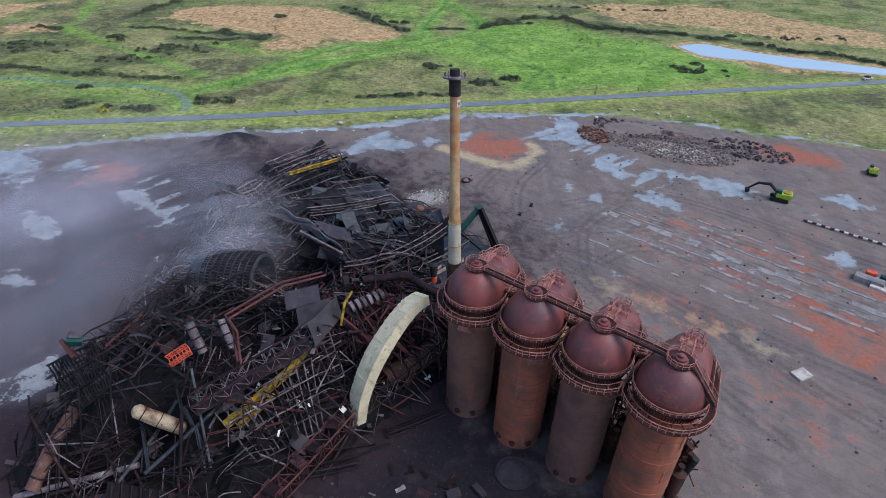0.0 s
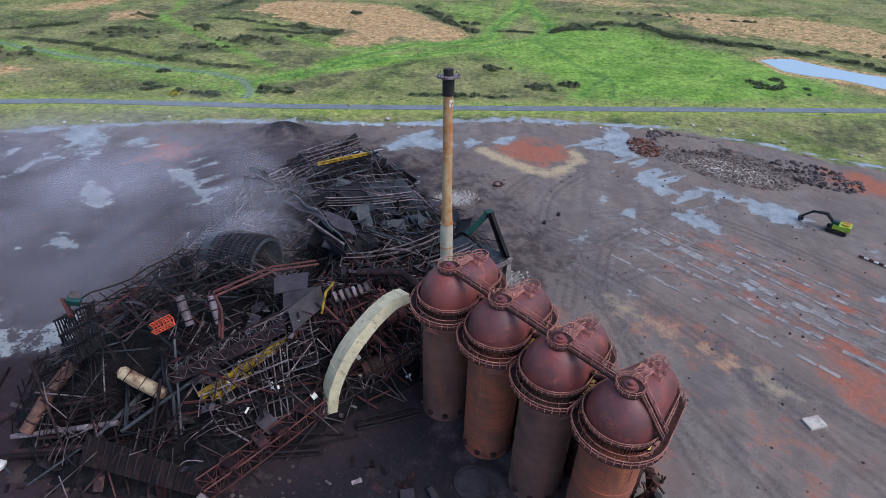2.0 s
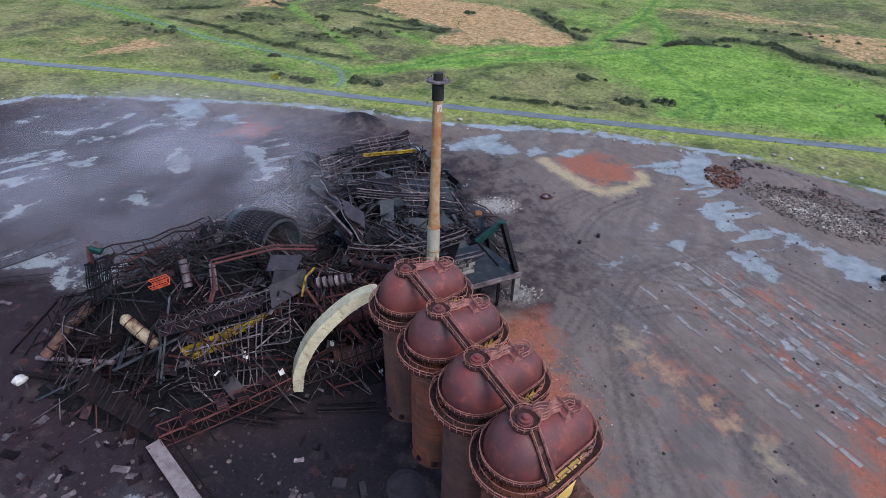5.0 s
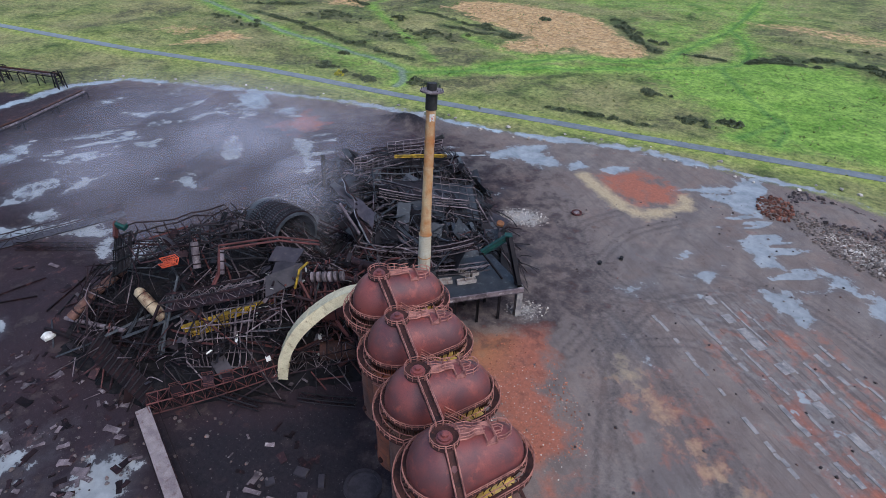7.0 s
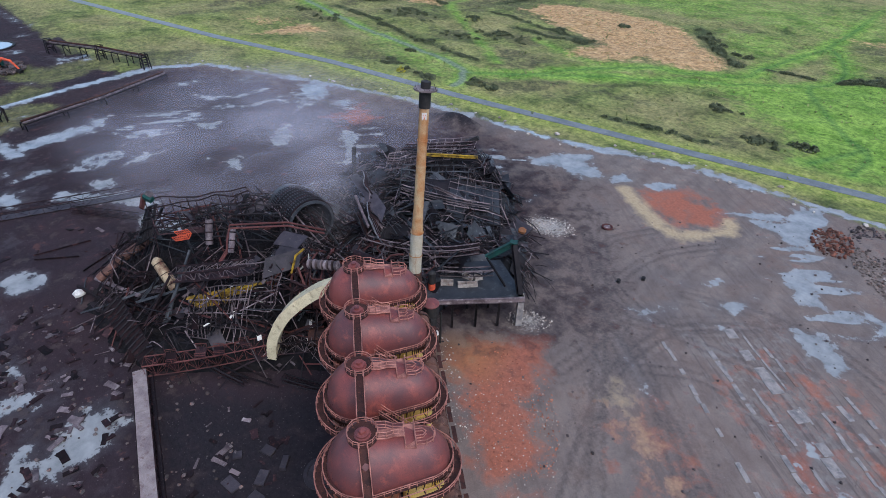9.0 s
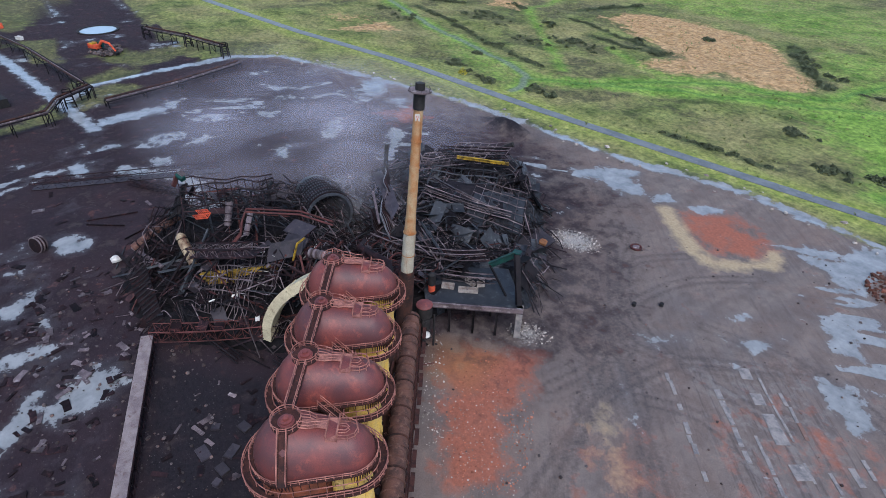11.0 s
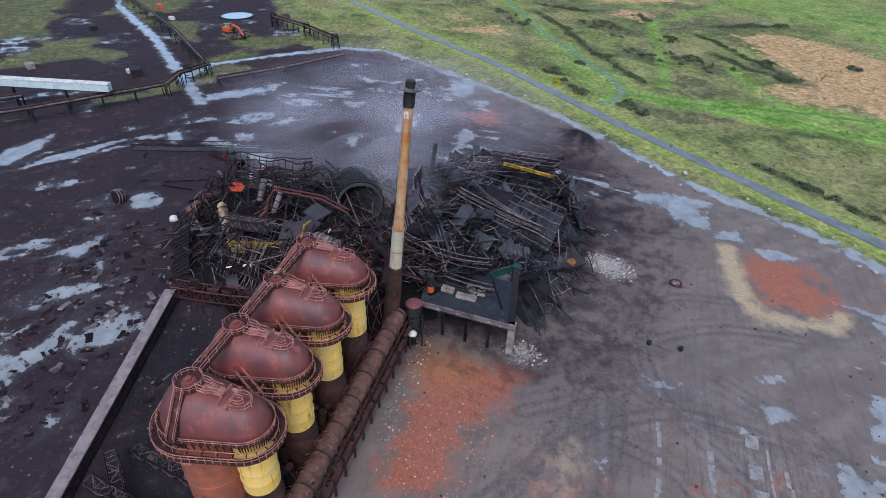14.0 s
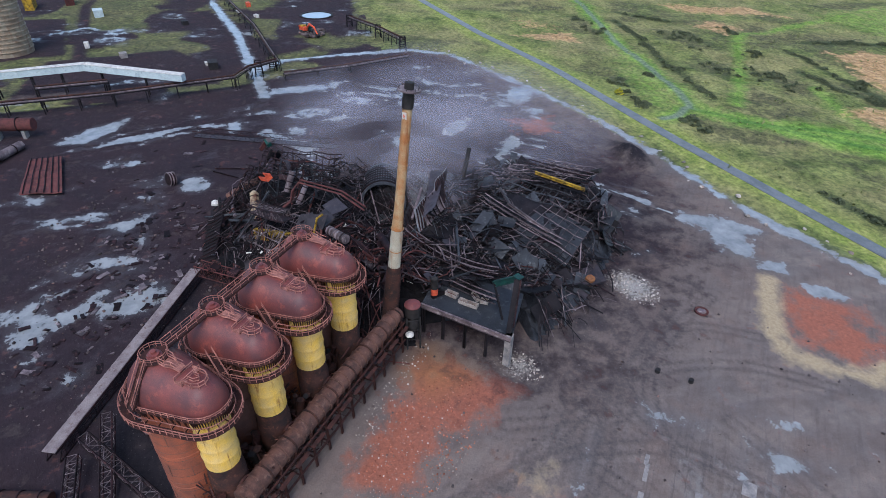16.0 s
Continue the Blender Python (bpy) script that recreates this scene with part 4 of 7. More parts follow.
    for k in range(9):
        x = -3.6 + k * 1.05
        for z0 in (Z_RING + 0.1,):
            y = -(R_MAIN - 0.35) * math.sqrt(max(0.05, 1 - (min(x, 0) / R_MAIN) ** 2)) + max(0, x) * 0.2
            part("lifting_stud", Geo().bar((x, y, Z_RING), (x, y * 0.97, Z_RING + 1.1), 0.09), GRATE, st)
    return st


for k, ((x, y), shell) in enumerate(zip(STOVE_AT, (STOVE, STOVE_RED, STOVE, STOVE_RED))):
    stove(k, shell).matrix_basis = pose(x, y, 0, 0, 0, ROW_TURN - 0.0)


def local(k, x, y, z):
    """A point in the frame of stove k."""
    return pose(*STOVE_AT[k], 0, 0, 0, ROW_TURN) @ Vector((x, y, z))


def gangway(p, q, label, width=1.0, tread=False):
    p, q = Vector(p), Vector(q)
    d = (q - p).normalized()
    side = Vector((-d.y, d.x, 0)).normalized() * width / 2
    gw = thing("gangway", label, "gangway", "gangways between the stoves")
    part("deck", Geo().bar(p, q, width, 0.16), GRATE, gw)
    n = max(2, int((q - p).length / 1.5))
    for s in (-1, 1):
        part("handrail", rails_along([p.lerp(q, i / n) + side * s for i in range(n + 1)]), RAIL, gw)
        part("stringer", Geo().bar(p + side * s, q + side * s, 0.1, 0.35), GRATE, gw)
    return gw


for k in range(3):
    a, b = local(k, 0, 0, 30.4), local(k + 1, 0, 0, 30.4)
    d = (b - a).normalized() * 1.7
    gangway(a + d, b - d, "rusty railed footbridge between two stove crowns")
    gangway(local(k, 2.2, -4.2, 26.2), local(k, 5.6, -5.4, 23.6), "steep rusty stair between the stove walkways", 0.9)
    gangway(local(k, 4.6, -3.6, Z_WALK + 0.2), local(k + 1, 4.6, 3.8, Z_WALK + 0.2), "short rusty footbridge between walkways", 0.9)
gangway(local(3, 0, -1.7, 30.4), local(3, 0.2, -5.4, 26.0), "rusty railed stair down the last dome", 1.0)

# burner gear between the shells and the main
BURNER_SEED = random.Random(3)
for k in range(4):
    gear = thing("burner_gear", "tangle of sooty burner valves and short pipes beside a stove", "burner valve", "burner gear")
    for j in range(5):
        g = Geo()
        a = local(k, 5.5 + BURNER_SEED.uniform(-1, 2.5), -3.2 + BURNER_SEED.uniform(-2.4, 1.0), BURNER_SEED.uniform(0, 1))
        g.tube([a, a + Vector((0, 0, BURNER_SEED.uniform(3, 7))), a + Vector((BURNER_SEED.uniform(-1, 1.5), BURNER_SEED.uniform(-1, 1.5), 8.5))], BURNER_SEED.uniform(0.3, 0.75), 10)
        part("pipe", g, BURNER_SEED.choice((PIPE, GRATE, BLACK)), gear, smooth=True)
    for j in range(2):
        c = local(k, 4.4 + j * 1.5, -4.6, 0)
        g = Geo().lathe([(0.9, 0.0), (0.9, 5.5), (1.15, 5.6), (1.15, 6.1), (0.3, 6.5), (0.3, 7.4), (0.5, 7.5), (0.5, 7.8)], 14, Matrix.Translation(c))
        part("valve_body", g, PIPE, gear, smooth=True)
    g = Geo()
    for j in range(110):
        a = local(k, BURNER_SEED.uniform(3.8, 11.5), BURNER_SEED.uniform(-5.2, 5.2), BURNER_SEED.uniform(0, 9.5))
        if math.hypot(*(Vector(a.xy) - local(k, TAIL, 0, 0).xy)) < 2.7:
            continue
        b = a + Vector((BURNER_SEED.uniform(-2, 2), BURNER_SEED.uniform(-2, 2), BURNER_SEED.uniform(-2.5, 2)))
        b.z = max(b.z, 0.1)
        g.bar(a, b, BURNER_SEED.uniform(0.08, 0.25))
    tagged(part("scrap", g, GRATE, gear), kind="stuff")
    mid = local(k, 9.3, 0, 6.5)
    g = Geo().tube([local(k, TAIL + 2.0, 0, 9.2), local(k, 9.8, 0, 9.1), local(k, 11.2, 0, 9.0)], 1.0, 14)
    part("branch_pipe", g, PIPE, gear, smooth=True)
    part("pipe_flange", Geo().tube([local(k, 9.6, 0, 9.1), local(k, 9.95, 0, 9.1)], 1.35, 14), GRATE, gear, smooth=True)
for k in range(4):
    for j in range(4):
        c = local(k, BURNER_SEED.uniform(8.4, 9.6), BURNER_SEED.uniform(-4.6, 4.6), 0)
        h = BURNER_SEED.uniform(3, 8.5)
        cab_th = thing("valve_stand", "sooty steel stand with a valve gear box beside the pipe", "valve stand", "valve stands")
        part("leg", Geo().bar(c, c + Vector((0, 0, h)), 0.3), BLACK, cab_th)
        part("gear_box", Geo().box(c + Vector((0, 0, h)), (1.1, 0.8, 0.9), Matrix.Rotation(BURNER_SEED.uniform(0, 3), 3, "Z")), BURNER_SEED.choice((PIPE, GRATE, SHEET)), cab_th)
        part("platform", Geo().box(c + Vector((0, 0, h - 0.8)), (1.9, 1.6, 0.1), Matrix.Rotation(radians(ROW_TURN), 3, "Z")), GRATE, cab_th)
        part("hand_rail", Geo().tube([c + Vector((dx, dy, h + 0.4)) for dx, dy in ((-0.9, -0.8), (0.9, -0.8), (0.9, 0.8), (-0.9, 0.8))], 0.06, 4, True), RAIL, cab_th)
# the hot blast main along the row
MAIN_A, MAIN_B = Vector((4.6, 84.4, 9.0)), Vector((38.6, 57.1, 9.0))
main = thing("blast_main", "long sooty rust-brown riveted pipe on steel trestles", "pipeline")
part("pipe", Geo().tube([MAIN_A.lerp(MAIN_B, i / 12) for i in range(13)], 1.6, 20), MAIN, main, smooth=True)
md = (MAIN_B - MAIN_A).normalized()
mside = Vector((-md.y, md.x, 0))
for i in range(24):
    p = MAIN_A.lerp(MAIN_B, (i + 0.5) / 24)
    part("flange", Geo().tube([p - md * 0.12, p + md * 0.12], 1.78, 20), MAIN if i % 3 else PIPE, main, smooth=True)
for i in range(12):
    p = MAIN_A.lerp(MAIN_B, (i + 0.3) / 12)
    for s in (-1, 1):
        part("trestle_post", Geo().ibeam(p + mside * 1.8 * s - Vector((0, 0, 9.0)), p + mside * 1.6 * s + Vector((0, 0, -0.4)), 0.34, 0.34, md), GRATE, main)
    for z in (-1.7, -4.2, -6.8):
        part("cross_bar", Geo().bar(p - mside * 1.7 + Vector((0, 0, z)), p + mside * 1.7 + Vector((0, 0, z)), 0.22), GRATE, main)
    part("brace", Geo().bar(p - mside * 1.7 + Vector((0, 0, -8.8)), p + mside * 1.7 + Vector((0, 0, -4.2)), 0.18), GRATE, main)
for z in (-1.6, -6.2):
    for s in (-1, 1):
        o = mside * 1.8 * s + Vector((0, 0, z))
        part("rail_beam", Geo().bar(MAIN_A + o, MAIN_B + o, 0.24, 0.32), GRATE, main)
# cable tray and walkway on the main's yard side
for k in range(11):
    a, b = MAIN_A.lerp(MAIN_B, k / 11 + 0.01), MAIN_A.lerp(MAIN_B, (k + 0.9) / 11)
    o = mside * (2.6 + 0.1 * math.sin(k * 2.3)) + Vector((0, 0, -2.1))
    part("tray", Geo().bar(a + o, b + o, 0.7, 0.1), GRATE, main)

# ---- the leaning chimney ----
ch = thing("chimney", "tall leaning steel chimney, rust-streaked cream with a black cap", "chimney")
C0, C1 = Vector((3.66, 82.4, 0)), Vector((2.2, 88.05, 53.8))


def on_axis(z):
    return C0.lerp(C1, z / 53.8)


def stack(name, zr, mt, label=""):
    m = basis(C1 - C0)
    rot = (m @ Matrix.Rotation(radians(90), 3, "Y")).to_4x4()
    g = Geo()
    pts = [on_axis(z) for z, _ in zr]
    g.tube(pts, [r for _, r in zr], 28)
    return part(name, g, mt, ch, label, True)


stack("base_shell", [(0, 1.6), (14.0, 1.55), (17.0, 1.45), (19.6, 1.3)], PIPE, "dark rusty base")
stack("lower_shell", [(19.6, 1.15), (26.5, 1.12), (27.5, 1.05)], CHIMNEY_LOW, "chalky grey lower length")
stack("upper_shell", [(27.5, 1.05), (32.0, 0.86), (49.9, 0.78)], CHIMNEY, "cream paint with orange rust")
stack("cap", [(49.9, 0.95), (52.3, 0.95), (52.4, 1.1), (52.9, 1.1), (52.95, 0.78), (54.0, 0.78)], BLACK, "soot-black cap")
stack("flange", [(52.7, 1.9), (52.95, 1.9)], PALE, "pale top ring")
for z in (23.0, 27.6, 33.6, 40.0, 44.5):
    stack("band", [(z, 1.19 if z < 28 else 0.9), (z + 0.16, 1.19 if z < 28 else 0.9)], CHIMNEY)
g = Geo()
p = on_axis(48.8)
way = Vector((0.75, -0.66, 0))
g.box(p + way * 0.8, (0.04, 0.8, 1.2), basis(way))
part("notice", g, WHITE, ch, "white notice plate")
g = Geo()
g.bar(p + way * 0.84 + Vector((0, 0, 0.3)) - Vector((0.66, 0.75, 0)) * 0.2, p + way * 0.84 - Vector((0, 0, 0.3)), 0.05, 0.2, way)
g.bar(p + way * 0.84 + Vector((0, 0, 0.3)) + Vector((0.66, 0.75, 0)) * 0.2, p + way * 0.84 - Vector((0, 0, 0.3)), 0.05, 0.2, way)
part("notice_mark", g, ORANGE, ch)
g = Geo()
for k in range(14):
    b = radians(k * 360 / 14)
    q = on_axis(52.95) + Vector((math.cos(b) * 1.65, math.sin(b) * 1.65, 0))
    g.tube([q, q + Vector((0, 0, 0.35))], 0.05, 4)
part("cap_rail", g, BLACK, ch)

# ---- the collapsed furnace: envelope of the heap ----
HEAP_FRONT = [(-53, 60, 20), (-58, 56, 13), (-46, 66, 20), (-45, 79, 19), (-38, 60, 16), (-32, 63, 14), (-21, 62, 13), (-19, 69, 18), (-16, 75, 18), (-24, 56, 9), (-45, 53, 6), (-55, 46, 4), (-36, 50, 5), (-10, 63, 5), (-8, 74, 13), (-1, 72, 8), (-41, 88, 17), (-28, 92, 6), (-22, 97, 17)]
HEAP_REAR = [(-15, 88, 13), (-8, 92, 12), (-9, 81, 15), (-50, 130, 9), (-34, 143, 13), (-40, 135, 13), (-30, 120, 11), (-20, 125, 8), (-6, 128, 4), (-7, 113, 8), (-25, 108, 12), (-42, 108, 8), (-34, 103, 4), (-50, 104, 5), (-58, 112, 5), (0, 104, 12), (-55, 95, 8), (-58, 78, 10)]
HEAP_POINTS = np.array(HEAP_FRONT + HEAP_REAR, float)


CELL = 0.5
ex, ey = np.meshgrid(np.arange(-80, 30, CELL), np.arange(30, 165, CELL))
e_edge = area(ex, ey, PILE)
e_w = ((HEAP_POINTS[:, 0, None, None] - ex) ** 2 + (HEAP_POINTS[:, 1, None, None] - ey) ** 2 + 2.0) ** -1.6
e_top = (e_w * HEAP_POINTS[:, 2, None, None]).sum(0) / e_w.sum(0) * np.clip((e_edge + 1.0) / 5.0, 0, 1)


def cell(x, y):
    return min(max(int((y - 30) / CELL), 0), ex.shape[0] - 1), min(max(int((x + 80) / CELL), 0), ex.shape[1] - 1)


def envelope(x, y):
    return float(e_top[cell(x, y)])


def edge_of(x, y):
    return float(e_edge[cell(x, y)])


def pick():
    while True:
        x, y = rnd.uniform(-66, 14), rnd.uniform(42, 150)
        if edge_of(x, y) > 0.5 and not (x > -1 and 88 < y < 112):
            return x, y


# the dark core of the heap; HEAP's near-black also paints shade between the wreckage
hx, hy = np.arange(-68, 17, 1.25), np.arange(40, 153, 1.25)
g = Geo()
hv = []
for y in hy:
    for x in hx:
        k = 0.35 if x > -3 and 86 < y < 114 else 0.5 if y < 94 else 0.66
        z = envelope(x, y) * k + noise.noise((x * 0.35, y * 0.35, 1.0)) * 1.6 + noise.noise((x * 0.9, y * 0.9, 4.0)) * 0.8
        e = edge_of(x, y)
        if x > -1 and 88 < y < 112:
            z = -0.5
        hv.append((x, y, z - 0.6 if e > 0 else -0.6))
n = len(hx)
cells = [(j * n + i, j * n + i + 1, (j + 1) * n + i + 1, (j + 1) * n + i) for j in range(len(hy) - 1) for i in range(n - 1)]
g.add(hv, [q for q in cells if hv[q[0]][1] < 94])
tagged(part("rubble_heap", g, HEAP), "burnt rubble and dust under the wreckage, coloured black for shade", "rubble", kind="stuff")
tagged(part("ash_bed", Geo().add(hv, [q for q in cells if hv[q[0]][1] >= 94]), ASHBED), "slate-grey wet ash under the far wreckage", "rubble", kind="stuff")


# single members: a few meshes shared by many beams, laid along x, one metre long
def unit_mesh(kind, material, w, h):
    g = Geo()
    if kind == "i":
        g.ibeam((-0.5, 0, 0), (0.5, 0, 0), w, h)
    elif kind == "pipe":
        g.tube([(-0.5, 0, 0), (0.5, 0, 0)], w / 2, 10)
    elif kind == "angle":
        g.box((0, 0, -h / 2), (1, w, 0.05))
        g.box((0, -w / 2, 0), (1, 0.05, h))
    else:
        g.box((0, 0, 0), (1, w, h))
    return g.mesh("scrap_girder", material, kind == "pipe")


UNITS = [unit_mesh("i", BROWN, 0.4, 0.6), unit_mesh("i", SLATE, 0.45, 0.7), unit_mesh("box", BROWN, 0.45, 0.45), unit_mesh("angle", PALE, 0.3, 0.3), unit_mesh("i", PALE, 0.3, 0.45),
         unit_mesh("pipe", RUSTRED, 0.5, 0.5), unit_mesh("pipe", BROWN, 0.8, 0.8), unit_mesh("angle", SLATE, 0.4, 0.4), unit_mesh("i", RUSTRED, 0.3, 0.5)]
BEAM_LABELS = ["buckled brown steel beam in the wreckage", "charred black steel beam in the wreckage", "brown box girder fallen across the heap", "pale bent angle section on the heap", "pale steel joist on the heap",
               "rusty red pipe lying in the wreckage", "brown pipe lying in the wreckage", "blackened angle section in the wreckage", "red-rusted joist in the wreckage"]


def rest(p, d, length):
    """Settle a member on the heap: both ends near the envelope."""
    a, b = p - d * length / 2, p + d * length / 2
    for q in (a, b):
        e = envelope(q.x, q.y)
        q.z = max(0.25, e * rnd.uniform(0.62, 1.0) + rnd.uniform(-0.6, 0.8))
    return a, b


def clear_of_stoves(a, b):
    for t in (0.0, 0.25, 0.5, 0.75, 1.0):
        q = a.lerp(b, t)
        if any(math.hypot(q.x - sx, q.y - sy) < 6.6 for sx, sy in STOVE_AT) or q.x > -1 and 86 < q.y < 112 or math.hypot(q.x - 3.3, q.y - 84) < 3:
            return False
    return True


made = 0
while made < 240:
    x, y = pick()
    base_a = rnd.uniform(0, math.pi)
    kind = rnd.randrange(len(UNITS))
    dark = y > 92
    for j in range(rnd.randint(2, 5)):
        if made >= 240:
            break
        a = base_a + rnd.gauss(0, 0.22)
        d = Vector((math.cos(a), math.sin(a), 0))
        c = Vector((x + rnd.gauss(0, 2.5), y + rnd.gauss(0, 2.5), 0))
        p, q = rest(c, d, rnd.uniform(4, 13))
        if not clear_of_stoves(p, q):
            continue
        kk = rnd.choice((1, 7, 1, 3, 0)) if dark and rnd.random() < 0.7 else (kind if rnd.random() < 0.6 else rnd.randrange(len(UNITS)))
        ob = new("scrap_girder", UNITS[kk])
        ob.matrix_basis = Matrix.Translation((p + q) / 2) @ (basis(q - p) @ Matrix.Rotation(rnd.uniform(-0.8, 0.8), 3, "X")).to_4x4() @ Matrix.Diagonal(((q - p).length, 0.7, 0.7, 1))
        tagged(ob, BEAM_LABELS[kk], "girder", "fallen steelwork")
        made += 1


def tangle(count, mats, rmin, rmax, lmin, lmax, name, label, zone=None, bend=True):
    """Uncountable bars, rods and bent pipes strewn over the heap."""
    geos = [Geo() for _ in mats]
    k = 0
    while k < count:
        x, y = pick()
        if zone and not zone(x, y):
            continue
        a = rnd.uniform(0, math.pi)
        for j in range(rnd.randint(3, 9)):
            b = a + rnd.gauss(0, 0.3)
            d = Vector((math.cos(b), math.sin(b), 0))
            p, q = rest(Vector((x + rnd.gauss(0, 2.2), y + rnd.gauss(0, 2.2), 0)), d, rnd.uniform(lmin, lmax))
            if not clear_of_stoves(p, q):
                k += 1
                continue
            r = rnd.uniform(rmin, rmax)
            gi = geos[rnd.randrange(len(geos))]
            if bend and rnd.random() < 0.4:
                m = (p + q) / 2 + Vector((rnd.gauss(0, 0.8), rnd.gauss(0, 0.8), rnd.uniform(0, 1.4)))
                gi.tube([p, p.lerp(m, 0.55) + Vector((0, 0, 0.25)), m, m.lerp(q, 0.5) + Vector((0, 0, 0.15)), q], r, 5)
            else:
                gi.bar(p, q, r * 2, r * rnd.uniform(1.2, 3))
            k += 1
    for gi, mt in zip(geos, mats):
        tagged(part(name, gi, mt), label, "scrap", kind="stuff")


# PALE bars paint the lit highlights, the many CHAR bars the dark between them
tangle(2600, (BROWN, CHAR, CHAR, PALE, CHAR), 0.035, 0.1, 2, 9, "bent_bars", "tangled thin bars and rods over the heap")
tangle(1300, (SLATE, CHAR, PALE), 0.035, 0.15, 2, 10, "charred_bars", "tangled charred bars over the heap", lambda x, y: y > 86)
tangle(330, (RUSTRED, BROWN), 0.08, 0.22, 2, 7, "rusty_bars", "tangled red rusted pipes and bars", lambda x, y: -22 < x < 3 and 70 < y < 92)


def plates(count, mats, smin, smax, name, label, zone=None):
    geos = [Geo() for _ in mats]
    k = 0
    while k < count:
        x, y = pick()
        if zone and not zone(x, y):
            continue
        k += 1
        z = max(0.3, envelope(x, y) * rnd.uniform(0.65, 0.98))
        c = Vector((x, y, z))
        if not clear_of_stoves(c, c):
            continue
        m = Euler((rnd.uniform(-0.9, 0.9), rnd.uniform(-0.9, 0.9), rnd.uniform(0, 6.3))).to_matrix()
        sx, sy = rnd.uniform(smin, smax), rnd.uniform(smin, smax) * 0.6
        n1, gi = 5, geos[rnd.randrange(len(geos))]
        bendk = rnd.uniform(-0.25, 0.25)
        left = [c + m @ Vector((sx * (i / n1 - 0.5), -sy / 2, bendk * sx * (i / n1 - 0.5) ** 2 * 2)) for i in range(n1 + 1)]
        right = [c + m @ Vector((sx * (i / n1 - 0.5) + rnd.uniform(-0.2, 0.2), sy / 2, bendk * sx * (i / n1 - 0.5) ** 2 * 2 + 0.1)) for i in range(n1 + 1)]
        gi.strip(left, right, 0.06)
    for gi, mt in zip(geos, mats):
        tagged(part(name, gi, mt), label, "scrap", kind="stuff")


plates(150, (SLATE, SLATE, CHAR), 2.5, 8.0, "burnt_sheets", "slate-grey burnt roof sheets over the far heap", lambda x, y: y > 94)
plates(170, (SHEET, CHAR, BROWN), 1.0, 4.5, "torn_sheets", "torn buckled sheet steel over the heap")
plates(70, (PALE, WHITE), 0.5, 1.6, "pale_scraps", "small pale torn scraps on the heap", lambda x, y: x > -30 and y < 100)


# ---- the large wrecked pieces, each in its place ----
def truss(p, q, width, depth, bays, mat_chord, mat_lace, label, sag=0.0, up=(0, 0, 1), chord=0.16, lace=0.085, group="fallen trusses", deckmat=None):
    """A box truss: four chords, posts and diagonals."""
    p, q = Vector(p), Vector(q)
    th = thing("lattice_girder", label, "lattice girder", group)
    m = basis(q - p, up)
    y, z = m @ Vector((0, 1, 0)), m @ Vector((0, 0, 1))

    def at(t, sy, sz):
        return p.lerp(q, t) + y * sy * width / 2 + z * sz * depth / 2 - Vector((0, 0, sag * 4 * t * (1 - t)))

    for sy in (-1, 1):
        for sz in (-1, 1):
            part("chord", Geo().tube([at(i / bays, sy, sz) for i in range(bays + 1)], chord, 4), mat_chord, th)
    for sel in range(4):
        for i in range(bays):
            t0, t1 = i / bays, (i + 1) / bays
            flip = 1 if i % 2 else -1
            s = -1 if sel in (0, 3) else 1
            if sel < 2:
                part("diagonal", Geo().bar(at(t0, s, -flip), at(t1, s, flip), lace), mat_lace, th)
                part("post", Geo().bar(at(t0, s, -1), at(t0, s, 1), lace), mat_lace, th)
            else:
                part("diagonal", Geo().bar(at(t0, -flip, s), at(t1, flip, s), lace), mat_lace, th)
                part("cross_bar", Geo().bar(at(t0, -1, s), at(t0, 1, s), lace), mat_lace, th)
    if deckmat:
        g = Geo()
        g.strip([at(i / bays, -0.9, -0.9) for i in range(bays + 1)], [at(i / bays, 0.9, -0.9) for i in range(bays + 1)], 0.12)
        part("deck_plate", g, deckmat, th)
    return th


def grid_frame(a, b, c, d, n, m, mt, label, w=0.2, wavy=0.4, name="roof_frame"):
    """A flat frame of bars over the quad a b c d, buckled."""
    a, b, c, d = (Vector(v) for v in (a, b, c, d))
    th = thing(name, label, "steel frame", "fallen frames")
    nrm = (b - a).cross(d - a).normalized()

    def at(s, t):
        q = a.lerp(b, s).lerp(d.lerp(c, s), t)
        return q + nrm * wavy * noise.noise(q * 0.35)

    for i in range(n + 1):
        part("purlin", Geo().tube([at(i / n, k / 6) + nrm * 0.2 for k in range(7)], w * rnd.uniform(0.6, 1.0), 4), mt, th)
    for j in range(m + 1):
        part("rafter", Geo().tube([at(k / 6, j / m) for k in range(7)], w * 1.2, 4), mt, th)
    return th


